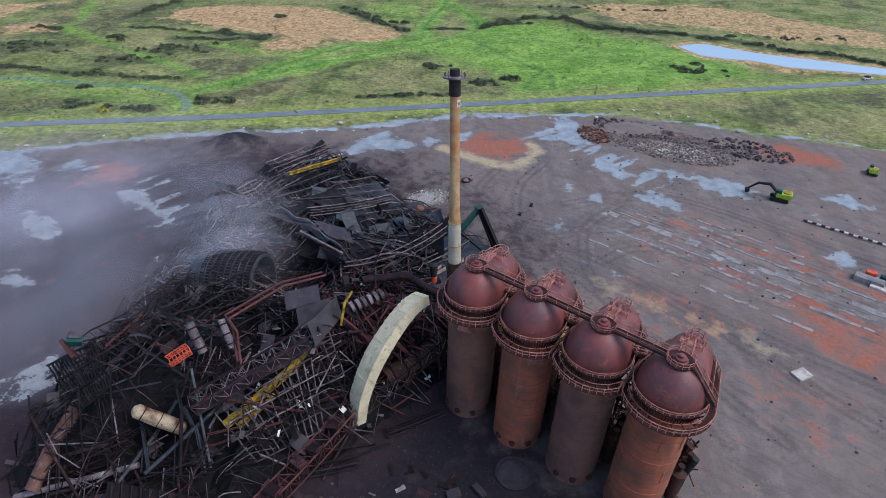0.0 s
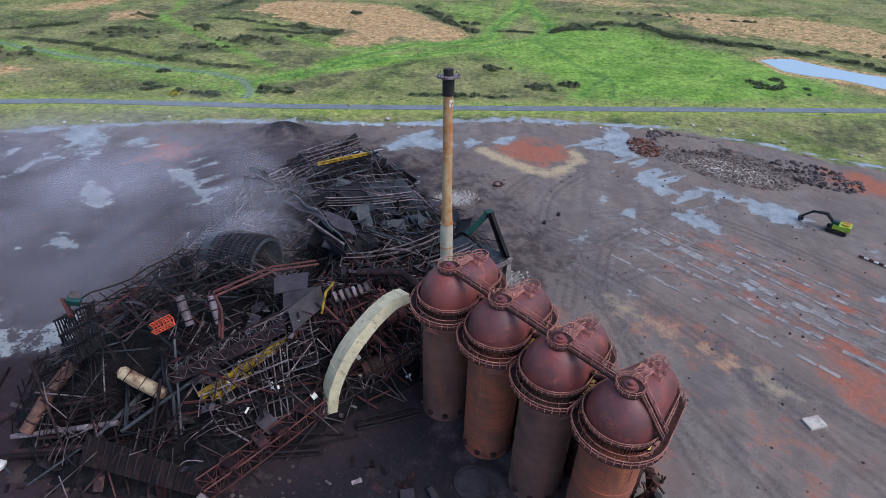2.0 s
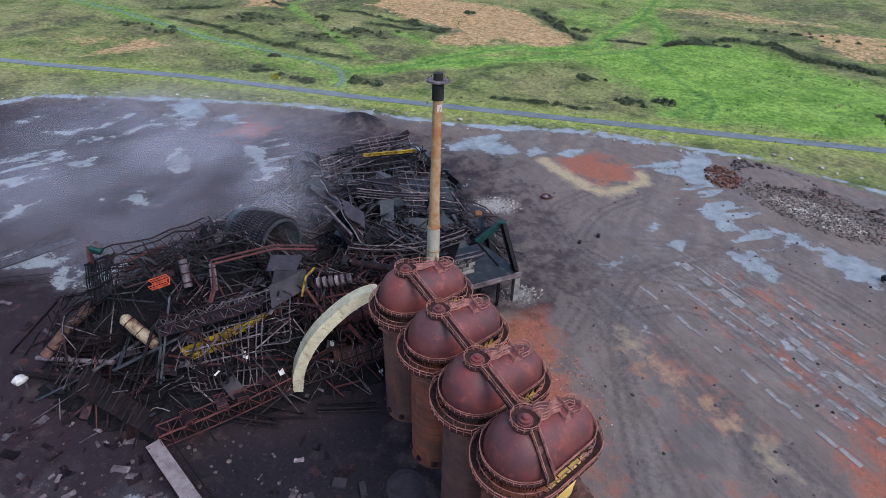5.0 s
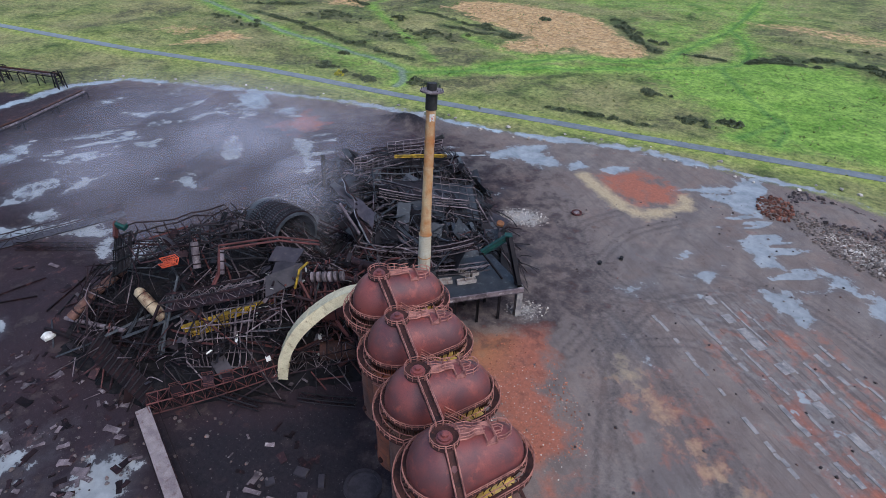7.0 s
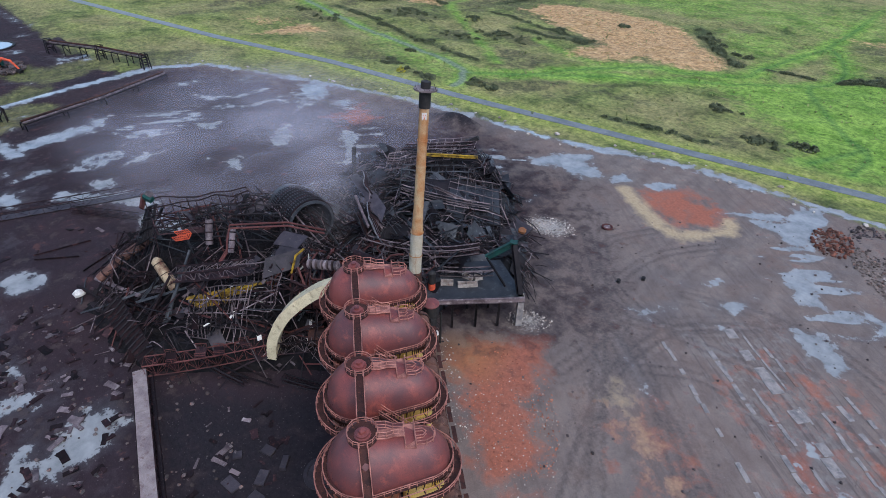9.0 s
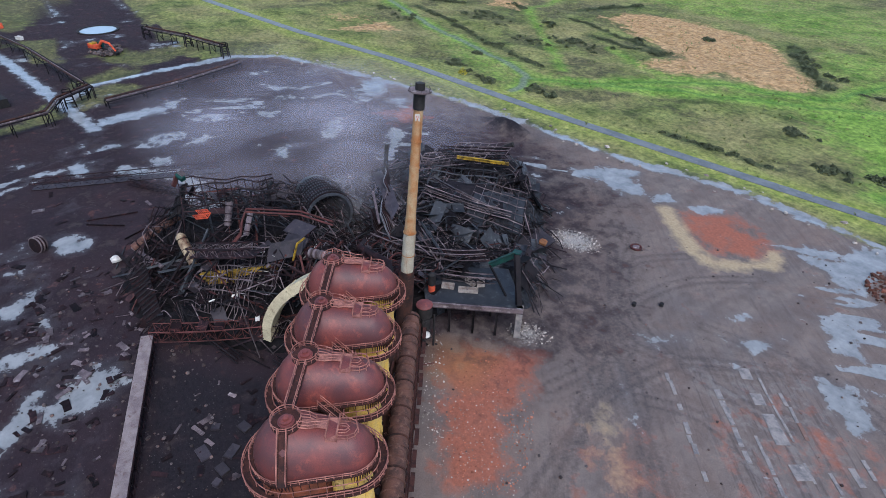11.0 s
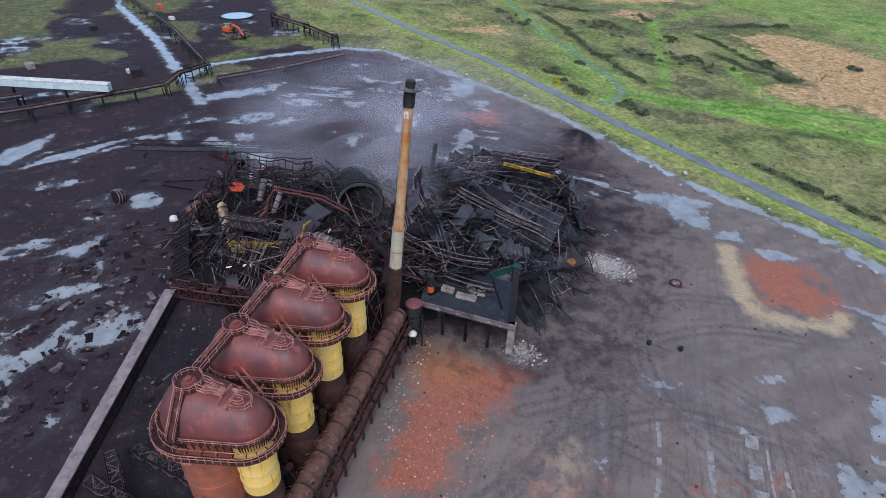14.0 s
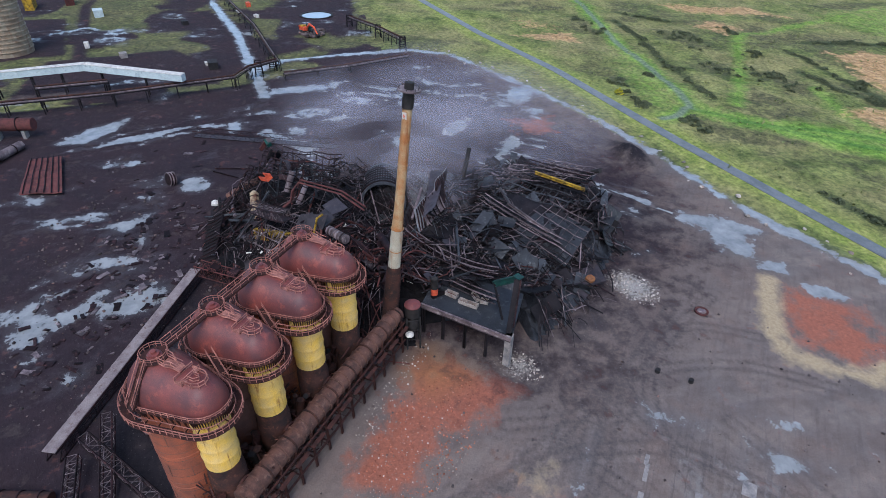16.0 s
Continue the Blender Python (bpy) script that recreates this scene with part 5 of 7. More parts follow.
def plate(a, b, c, d, mt, name, label, category, thick=0.12, wavy=0.5, n=10, ribs=0):
    a, b, c, d = (Vector(v) for v in (a, b, c, d))
    nrm = (b - a).cross(d - a).normalized()
    if nrm.z < 0:
        nrm = -nrm
    g = Geo()
    rows = []
    for i in range(n + 1):
        rows.append([])
        for j in range(n + 1):
            q = a.lerp(b, i / n).lerp(d.lerp(c, i / n), j / n)
            rows[-1].append(q + nrm * wavy * noise.noise(q * 0.22 + Vector((3, 1, 7))))
    top = [q for row in rows for q in row]
    k, low = n + 1, [q - nrm * thick for q in top]
    faces = []
    for i in range(n):
        for j in range(n):
            c4 = (i * k + j, (i + 1) * k + j, (i + 1) * k + j + 1, i * k + j + 1)
            faces += [c4, tuple(k * k + v for v in reversed(c4))]
        for c2 in ((i * k, (i + 1) * k), ((i + 1) * k + n, i * k + n), (i + 1, i), (n * k + i, n * k + i + 1)):
            faces.append((c2[0], c2[0] + k * k, c2[1] + k * k, c2[1]))
    g.add(top + low, faces)
    th = thing(name, label, category, "torn plates")
    part("sheet", g, mt, th)
    for k in range(ribs):
        t = (k + 0.5) / ribs
        part("rib", Geo().tube([a.lerp(b, t).lerp(d.lerp(c, t), j / n) + nrm * (0.3 + wavy * noise.noise(a.lerp(b, t).lerp(d.lerp(c, t), j / n) * 0.22 + Vector((3, 1, 7)))) for j in range(n + 1)], 0.17, 4), CHAR if mt is BROWN else BROWN, th)
    return th


# the fallen roof of the cast house: slate sheet under a lattice of purlins
plate((-27, 128, 10.5), (-17, 136, 8.5), (-8, 126, 5.0), (-19, 117, 9.0), SLATE, "roof_sheet", "sloping slate-grey roof slab of the far heap", "steel plate", 0.25, 0.5)
grid_frame((-27.5, 128.4, 11.6), (-17, 136.6, 9.6), (-7.5, 126, 6.0), (-19, 116.4, 10.0), 6, 5, PALE, "lattice of pale purlins over the fallen roof", 0.1, 0.4)
grid_frame((-46, 136, 13.5), (-33, 145.5, 15.5), (-29, 139, 15.5), (-41, 130, 14.0), 7, 3, PALE, "open roof lattice on top of the far heap", 0.11, 0.5)
# barred panel and roof frames on the front heap
grid_frame((-60.2, 61.2, 15.4), (-51.5, 61.4, 20.4), (-48.9, 57.4, 15.0), (-53.6, 55.6, 11.6), 13, 3, CHAR, "dark barred steel panel leaning on the heap", 0.16)
grid_frame((-54, 60, 21), (-45.5, 79, 20), (-38, 77, 15), (-45, 58, 17.0), 13, 5, BROWN, "buckled roof frame of brown purlins", 0.13, 2.2)
grid_frame((-45, 70, 20), (-36, 84, 17), (-30, 78, 12), (-38, 64, 17.5), 9, 4, CHAR, "blackened roof frame sunk into the heap", 0.15, 2.0)
grid_frame((-34, 57, 10), (-20, 64, 15), (-18, 58, 5), (-27, 52, 5), 12, 4, PALE, "fan of pale bent purlins", 0.12, 1.2)
grid_frame((-30, 66, 13), (-19, 71, 18), (-15, 64, 11), (-24, 60, 9), 8, 5, PALE, "pale twisted roof frame", 0.12, 1.0)
grid_frame((-52, 128, 9.5), (-37, 142, 14), (-32, 132, 13.5), (-46, 121, 9), 11, 6, PALE, "burnt roof frame at the far end of the heap", 0.17, 0.8)
grid_frame((-42, 124, 11), (-28, 136, 11.5), (-18, 124, 7), (-32, 113, 9), 9, 6, SLATE, "burnt roof frame sunk into the heap", 0.18, 0.9)
grid_frame((-24, 118, 9), (-10, 128, 7), (-2, 118, 6), (-16, 108, 8), 10, 5, CHAR, "charred floor frame in the heap", 0.16, 0.9)
truss((-36.6, 56.3, 12.6), (-20.5, 65, 18.6), 2.6, 2.0, 11, BROWN, PALE, "long brown conveyor gallery lying across the heap", 0.3, chord=0.25, deckmat=BROWN)
truss((-26.3, 43.2, 3.8), (-13.6, 62.8, 4.6), 2.6, 2.6, 13, RUSTRED, RUSTRED, "rust-brown lattice bridge along the heap's foot", 0.5)
truss((-13.2, 62.2, 4.8), (1.2, 76.0, 7.8), 2.2, 2.8, 10, BROWN, PALE, "brown lattice bridge running behind the stoves", 0.2)
truss((-60, 50, 3.5), (-46, 54, 8), 1.8, 1.4, 9, BROWN, BROWN, "fallen brown lattice girder on the heap", 0.4)
truss((-52, 48, 2.0), (-34, 52, 6.5), 1.6, 1.6, 10, CHAR, BROWN, "dark lattice girder at the heap's edge", 0.3)
truss((-47, 130, 12), (-30, 141, 15), 2.2, 2.0, 9, BROWN, CHAR, "burnt lattice girder on top of the heap", 0.3)
truss((-38.5, 127.5, 12.2), (-26, 137.5, 12.6), 1.6, 2.2, 8, CHAR, CHAR, "charred crane girder on the far heap", 0.1)
truss((-19, 90, 13.5), (1.5, 105.5, 13.5), 1.6, 1.6, 12, PALE, BROWN, "sagging pale roof truss", 2.2)
truss((-17, 93.5, 11), (0.5, 108, 11.5), 1.4, 1.6, 12, BROWN, CHAR, "sagging burnt roof truss", 1.6)
truss((-14, 90.2, 10), (6.5, 104.5, 10.5), 1.4, 1.4, 12, PALE, CHAR, "sagging roof truss beside the deck", 1.4)
truss((-30, 112, 13), (-12, 126, 9), 1.4, 1.4, 9, PALE, CHAR, "long pale truss in the heap", 0.5)
truss((-22, 52, 2), (-12, 55, 1.2), 1.2, 1.2, 7, CHAR, BROWN, "small broken lattice piece on the ground", 0.2)
truss((-8, 60.5, 1.2), (1.5, 65.5, 1.0), 1.2, 1.0, 7, CHAR, BROWN, "small broken lattice piece on the ground", 0.2)

for k, (x, y, z) in enumerate(((-20.5, 51.6, 5.6), (-18.6, 54.2, 5.4), (-23.4, 47.2, 5.2), (-16.2, 58.4, 5.8))):
    bx = thing("bridge_platform", "rust-red railed platform piece on the lattice bridge", "platform", "bridge platforms")
    mm = Euler((0.15 * (-1) ** k, 0.2, 0.98 + 0.1 * k)).to_matrix()
    part("floor_plate", Geo().box((x, y, z), (1.8, 2.4, 0.15), mm), BROWN, bx)
    for sgn in (-1, 1):
        a0 = Vector((x, y, z)) + mm @ Vector((-0.9, sgn * 1.2, 0))
        a1 = Vector((x, y, z)) + mm @ Vector((0.9, sgn * 1.2, 0))
        part("rail", rails_along([a0, a0.lerp(a1, 0.5), a1], False, 0.9, 0.06), RUSTRED, bx)

# cream curved duct
duct = thing("curved_duct", "large cream box duct bent like an arch above the heap", "duct")
DUCT = [Vector((-13.3, 62.2, 2.5)), Vector((-12.4, 62.9, 8.0)), Vector((-10.2, 65.2, 13.5)), Vector((-7.0, 68.8, 17.6)), Vector((-4.3, 72.0, 19.4)), Vector((-2.4, 74.2, 19.3))]


def spline(pts, n):
    out = []
    k = len(pts)
    for i in range(k - 1):
        p0, p1, p2, p3 = pts[max(i - 1, 0)], pts[i], pts[i + 1], pts[min(i + 2, k - 1)]
        for j in range(n):
            t = j / n
            out.append(0.5 * ((2 * p1) + (p2 - p0) * t + (2 * p0 - 5 * p1 + 4 * p2 - p3) * t * t + (3 * p1 - p0 - 3 * p2 + p3) * t ** 3))
    return out + [pts[-1]]


dl = spline(DUCT, 4)
across = Vector((0.62, -0.72, 0.25)).normalized()
outer, inner = [], []
g = Geo()
verts, faces = [], []
for i, p in enumerate(dl):
    d = (dl[min(i + 1, len(dl) - 1)] - dl[max(i - 1, 0)]).normalized()
    n_out = d.cross(across).normalized()
    w = across - d * across.dot(d)
    w.normalize()
    k = 1.0 - 0.25 * abs(i / (len(dl) - 1) - 0.45)
    for sw, so in ((-1, -1), (1, -1), (1, 1), (-1, 1)):
        verts.append(p + w * sw * 1.7 * k + n_out * so * 1.0 * k + Vector((0.08 * noise.noise(p * 0.9 + Vector((sw, so, 0))),) * 3))
    outer.append(p - n_out * 1.06 * k)
    inner.append(p + n_out * 1.06 * k)
for i in range(len(dl) - 1):
    for j in range(4):
        faces.append((i * 4 + j, i * 4 + (j + 1) % 4, i * 4 + 4 + (j + 1) % 4, i * 4 + 4 + j))
faces += [(3, 2, 1, 0), tuple(len(verts) - 4 + j for j in range(4))]
part("casing", g.add(verts, faces), CREAM, duct)
for i in range(2, len(dl) - 2, 4):
    g = Geo()
    ring = [Vector(verts[i * 4 + j]) for j in range(4)]
    c = sum(ring, Vector()) / 4
    g.tube([c + (q - c) * 1.04 for q in ring], 0.09, 4, True)
    part("stiffener", g, CREAM, duct)
g = Geo()
for i in range(3, 18):
    a, b = Vector(verts[i * 4]), Vector(verts[i * 4 + 3])
    c = a.lerp(b, 0.5) - across * 0.5
    g.box(c, (0.5, 0.7, 0.9), Euler((rnd.uniform(-0.3, 0.3), rnd.uniform(-0.3, 0.3), 0.8)).to_matrix())
part("torn_lining", g, WHITE, duct, "torn grey lining blocks along the edge")

# the furnace shell on its side
fur = thing("furnace_shell", "huge sooty ribbed furnace shell lying on its side", "furnace shell")
FA, FB = Vector((-34.0, 87.5, 11.6)), Vector((-47.0, 89.5, 11.2))
fd = (FB - FA).normalized()
fm = basis(fd)
prof_n = 36
verts, faces = [], []
for i, (t, r) in enumerate(((0, 5.1), (0, 5.7), (0.15, 5.9), (0.5, 5.9), (0.85, 5.4), (1.0, 4.8))):
    for j in range(prof_n):
        b = 2 * math.pi * j / prof_n
        verts.append(FA.lerp(FB, t) + fm @ Vector((0, math.cos(b) * r, math.sin(b) * r)))
for i in range(5):
    for j in range(prof_n):
        faces.append((i * prof_n + j, i * prof_n + (j + 1) % prof_n, (i + 1) * prof_n + (j + 1) % prof_n, (i + 1) * prof_n + j))
k0 = len(verts)
for t, r in ((0, 5.1), (0.8, 4.7)):
    for j in range(prof_n):
        b = 2 * math.pi * j / prof_n
        verts.append(FA.lerp(FB, t) + fm @ Vector((0, math.cos(b) * r, math.sin(b) * r)))
for j in range(prof_n):
    faces.append((k0 + j, k0 + prof_n + j, k0 + prof_n + (j + 1) % prof_n, k0 + (j + 1) % prof_n))
faces.append(tuple(k0 + prof_n + j for j in range(prof_n)))
faces.append(tuple(5 * prof_n + j for j in range(prof_n)))
part("shell", Geo().add(verts, faces), SLATE, fur)
for k in range(9):
    t = 0.04 + k * 0.1
    r = 5.85 if t < 0.55 else 5.85 - (t - 0.55) * 2.4
    g = Geo().tube([FA.lerp(FB, t) + fm @ Vector((0, math.cos(2 * math.pi * j / prof_n) * r, math.sin(2 * math.pi * j / prof_n) * r)) for j in range(prof_n)], 0.22, 5, True)
    part("hoop", g, CHAR if k % 2 else BROWN, fur)
g = Geo()
for k in range(8):
    t = 0.07 + k * 0.1
    for j in range(0, 60):
        b = 2 * math.pi * j / 60
        r = 5.9 if t < 0.55 else 5.9 - (t - 0.55) * 2.4
        c = FA.lerp(FB, t) + fm @ Vector((0, math.cos(b) * r, math.sin(b) * r))
        g.box(c, (0.9, 0.3, 0.35), fm @ Matrix.Rotation(b, 3, "X"))
tagged(part("cooling_stub", g, CHAR, fur), kind="stuff")

# sheets and cladding
plate((-37, 104, 17.5), (-19, 97.5, 18.5), (-17, 94, 16.5), (-34, 99.5, 19.5), SHEET, "wall_plate", "broad dark mauve sheet steel plate, kinked", "steel plate", 0.15, 0.9)
plate((-27, 99, 18.5), (-21, 94, 17), (-18.5, 95.5, 13.5), (-24, 101, 14.5), PALE, "cladding_sheet", "pale torn corrugated cladding sheet", "cladding", 0.08, 0.8, ribs=5)
CLAD = weathered("scorched_cladding", (0.24, 0.235, 0.245), (0.12, 0.115, 0.12), (0.045, 0.04, 0.042), 0.45, 0.55, random_tone=0.3, gloss=0.3)
plate((-34, 103, 19.6), (-27, 98.5, 19.2), (-22, 97, 14), (-27.5, 101, 14.5), CLAD, "cladding_sheet", "pale grey torn corrugated cladding hanging on the heap", "cladding", 0.08, 1.1, ribs=9)
plate((-24, 96, 18.2), (-19.5, 92.5, 17.4), (-17, 93.5, 12.8), (-21, 97, 13.2), CLAD, "cladding_sheet", "pale grey crumpled cladding sheet beside the chimney", "cladding", 0.08, 1.0, ribs=6)
plate((-23.5, 92, 17), (-18.5, 90, 15.5), (-17, 91.5, 11), (-22, 94, 12), SHEET, "cladding_sheet", "grey torn cladding sheet", "cladding", 0.08, 0.8, ribs=4)
plate((-47, 47.5, 6.5), (-27, 46.2, 2.6), (-26.5, 43, 2.2), (-46, 43.6, 4.5), BROWN, "conveyor_cover", "grey-brown ribbed conveyor cover fallen down the heap's front", "cover", 0.25, 0.6, ribs=15)
plate((-26.5, 76, 18.5), (-21, 78, 19), (-20, 74.5, 18), (-25.5, 72.5, 17.5), SHEET, "platform_sheet", "grey bent platform sheet", "steel plate", 0.12, 0.4)
plate((-24, 73, 17.5), (-18.5, 75, 18.3), (-17, 72, 16.5), (-23, 70, 15.5), SHEET, "platform_sheet", "pale grey broken platform", "steel plate", 0.3, 0.3)
plate((-21, 68, 18.5), (-17, 73.5, 20), (-16, 72, 17), (-19.5, 66, 15.5), SHEET, "wall_plate", "brown-grey kinked steel plate", "steel plate", 0.1, 0.5)
plate((-30, 58, 4), (-16, 66, 7), (-13, 60, 2.5), (-24, 53, 1.5), SHEET, "roof_sheet", "large dark roof sheet under the bars", "steel plate", 0.1, 1.4)
plate((-12, 127, 3.2), (-13, 136, 3.0), (-4, 135, 2.2), (-3.5, 125, 2.2), SHEET, "broken_slab", "mossy broken concrete slab at the heap's edge", "slab", 0.5, 0.3)
plate((-33, 122, 11.5), (-22, 132, 10), (-12, 124, 6), (-22, 114, 8.5), CHAR, "roof_sheet", "black burnt roof sheet", "steel plate", 0.12, 1.2)
plate((-18, 101, 7.5), (-8, 112, 8), (-4, 106, 8), (-14, 96, 8), CHAR, "floor_sheet", "soot-black floor plate in the heap", "steel plate", 0.2, 0.6)

# pipes, tanks and crane girders
def pipe_thing(pts, r, mt, label, name="pipe", bands=0):
    th = thing(name, label, "pipe", "fallen pipes")
    part("barrel", Geo().tube([Vector(p) for p in pts], r, 14), mt, th, smooth=True)
    for k in range(bands):
        a, b = Vector(pts[0]), Vector(pts[-1])
        p, d = a.lerp(b, (k + 0.5) / bands), (b - a).normalized()
        part("flange", Geo().tube([p - d * 0.12, p + d * 0.12], r * 1.15, 14), BROWN, th)
    return th


for off in (Vector((0, 0, 0)), Vector((0.7, -0.5, -0.3))):
    pts = [Vector((-31.6, 63.5, 14.5)), Vector((-32.5, 66.0, 16.0)), Vector((-32.4, 66.6, 18.8)), Vector((-34.0, 68.3, 20.0)), Vector((-31, 72.5, 19.8)), Vector((-27.4, 77.5, 19.5)), Vector((-21, 82, 18.5))]
    pipe_thing([p + off for p in pts], 0.22, RUSTRED, "rusty red service pipe with elbows on the heap", "service_pipe")
pipe_thing([(-39.2, 66.5, 19.8), (-37.2, 64.6, 15.4)], 0.75, PALE, "pale scorched pipe stub on the heap", "pipe_stub", 3)
pipe_thing([(-35.5, 69.5, 18), (-33.5, 67, 14)], 0.6, PALE, "pale scorched pipe stub on the heap", "pipe_stub", 3)
pipe_thing([(-54.5, 58.8, 11.5), (-57.5, 53, 7.5), (-58.8, 47.5, 4.0)], 1.0, MAIN, "thick rust-red pipe sloping off the heap", "gas_pipe", 4)
pipe_thing([(-62, 47.5, 2.2), (-44, 50.5, 6.0)], 0.45, PALE, "long thin pale pipe", "long_pipe")
pipe_thing([(-60, 45.5, 1.5), (-42, 47.5, 5.0)], 0.45, BROWN, "long brown pipe at the heap's foot", "long_pipe")
pipe_thing([(-64, 44, 0.9), (-50, 46, 3.0)], 0.4, BROWN, "long brown pipe at the heap's foot", "long_pipe")
pipe_thing([(-49, 112.2, 8.5), (-50.4, 114.0, 16.8)], 0.6, BLACK, "black upright vent pipe", "vent_pipe")
pipe_thing([(-36, 142, 13), (-32, 144.5, 16)], 0.7, BLACK, "blunt black pipe end", "pipe_stub")
pipe_thing([(-14, 84, 15.2), (-6, 86, 15), (0, 83, 13)], 0.8, BROWN, "red-rusted duct near the chimney", "duct_pipe", 3)
pipe_thing([(-12, 70, 12), (-4, 78, 12.5)], 1.6, RUSTRED, "dark red ruptured duct", "duct_pipe", 4)
pipe_thing([(-9, 68, 6), (-1, 75, 6)], 1.8, PIPE, "dark rusty duct behind the stoves", "duct_pipe", 4)
pipe_thing([(-16, 70.2, 16.5), (-15.2, 71.2, 20.5), (-14, 72.4, 22.0)], 0.22, YELLOW_STEEL, "thin bent yellow pipe on the heap", "yellow_pipe")
for k in range(6):
    c = Vector((-14.5 + k * 0.95, 73.6 + k * 0.55, 17.6 + 0.12 * k))
    tagged(part("pipe_segment", Geo().lathe([(0.9, -0.32), (1.0, -0.28), (1.0, 0.28), (0.9, 0.32)], 14, Matrix.Translation(c) @ basis((0.8, 0.5, 0.2)).to_4x4() @ Matrix.Rotation(radians(90), 4, "Y")), PALE, smooth=True),
           "pale grey ring segment of a broken duct", "pipe segment", "broken duct rings")
tank = thing("burnt_tank", "scorched orange and cream tank, partly crushed", "tank")
tm = basis((0.8, 0.02, -0.6))
part("barrel", Geo().lathe([(0.5, -4.2), (1.05, -3.6), (1.1, 0), (1.05, 3.6), (0.6, 4.1)], 18, Matrix.Translation((-42.3, 56.1, 9.4)) @ tm.to_4x4() @ Matrix.Rotation(radians(90), 4, "Y"), wobble=0.2),
     weathered("scorched_tank", (0.36, 0.27, 0.17), (0.1, 0.042, 0.028), (0.02, 0.015, 0.014), 0.5, 0.7), tank, smooth=True)
for k in range(3):
    c = Vector((-42.3, 56.1, 9.4)) + tm @ Vector((-2.6 + k * 2.6, 0, 0))
    part("strap", Geo().tube([c + tm @ Vector((0, math.cos(b * 0.39) * 1.12, math.sin(b * 0.39) * 1.12)) for b in range(16)], 0.1, 4, True), BROWN, tank)


def crane_girder(p, q, w, h, label):
    th = thing("crane_girder", label, "crane girder", "yellow girders")
    p, q = Vector(p), Vector(q)
    part("web", Geo().ibeam(p, q, w, h), YELLOW_STEEL, th)
    for k in range(7):
        c = p.lerp(q, (k + 0.5) / 7)
        part("stiffener", Geo().box(c, (0.08, w * 0.9, h * 0.92), basis(q - p)), YELLOW_STEEL, th)


crane_girder((-32.5, 55.9, 8.4), (-20.5, 68.5, 12.4), 0.9, 1.3, "sooty yellow crane girder in the heap")
crane_girder((-30.5, 56.2, 8.0), (-26, 61.5, 9.0), 0.6, 0.9, "sooty yellow crane girder end")
crane_girder((-38, 129, 13.9), (-26.5, 138, 13.9), 0.6, 0.8, "yellow overhead crane girder on top of the heap")
cage = thing("orange_cage", "small bright orange access cage", "cage")
cc = Vector((-38.5, 60.2, 19.2))
cm = Euler((0.35, -0.3, 0.6)).to_matrix()
for s in (-1, 1):
    for z in (-1, 0, 1):
        part("cage_rail", Geo().bar(cc + cm @ Vector((-1.6, s * 0.7, z * 0.6)), cc + cm @ Vector((1.6, s * 0.7, z * 0.6)), 0.14), ORANGE, cage)
for k in range(7):
    x = -1.6 + k * 3.2 / 6
    g = Geo()
    for s in (-1, 1):
        g.bar(cc + cm @ Vector((x, s * 0.7, -0.6)), cc + cm @ Vector((x, s * 0.7, 0.6)), 0.14)
    g.bar(cc + cm @ Vector((x, -0.7, -0.6)), cc + cm @ Vector((x, 0.7, -0.6)), 0.14)
    part("cage_hoop", g, ORANGE, cage)
cab = thing("crane_cab", "small teal cab with a red-painted ladder side", "crane cab")
part("cab_body", Geo().box((-53.6, 60.8, 21.3), (2.0, 1.2, 1.2), Euler((0.3, 0.35, 0.4)).to_matrix()), TEAL, cab)
part("cab_ladder", Geo().box((-54.2, 59.7, 20.6), (3.4, 0.5, 1.0), Euler((0.3, 0.5, -0.7)).to_matrix()), RUSTRED, cab)
part("cab_roof", Geo().box((-53.4, 61.2, 22.15), (1.6, 1.2, 0.12), Euler((0.3, 0.35, 0.4)).to_matrix()), PALE, cab)

for p, q, w, lab in (((-22, 116, 15), (-16.5, 128, 6.5), 0.55, "long pale girder sloping down the far heap"), ((-34, 118, 12.5), (-22, 116.5, 14.5), 0.5, "pale girder on the far heap"), ((-28, 96, 18), (-19, 92, 15.5), 0.5, "pale bent girder beside the cladding")):
    tagged(part("pale_girder", Geo().ibeam(p, q, w, 0.6), PALE), lab, "girder", "pale girders")
hop = thing("orange_hopper", "battered orange and rust hopper at the heap's edge", "hopper")
part("shell", Geo().lathe([(0.5, 0.2), (1.0, 1.8), (1.05, 3.2), (0.85, 3.3)], 8, Matrix.Translation((-5.5, 131.5, 0)) @ pose(0, 0, 0, 8, 12, 20), wobble=0.3), weathered("hopper_paint", (0.2, 0.085, 0.035), (0.12, 0.05, 0.03), (0.03, 0.02, 0.02), 0.6, 0.7), hop)
part("leg", Geo().bar((-6.6, 130.6, 0), (-6.3, 130.9, 2.4), 0.25), CHAR, hop)
part("leg", Geo().bar((-4.4, 132.4, 0), (-4.7, 132.1, 2.4), 0.25), CHAR, hop)

for p, q in (((-85, 41, 0.3), (-82, 53, 0.4)), ((-83, 40.5, 0.3), (-77, 48.5, 0.3)), ((-70, 47, 0.4), (-76, 62, 0.5)), ((-66, 58, 0.5), (-73, 68, 0.3)), ((-68, 50, 0.6), (-61, 60, 3.0)), ((-72, 72, 0.4), (-63, 84, 0.6))):
    tagged(part("loose_bar", Geo().ibeam(p, q, 0.3, 0.4), BROWN), "dark bent steel bar lying on the wet yard", "girder", "loose bars on the yard")

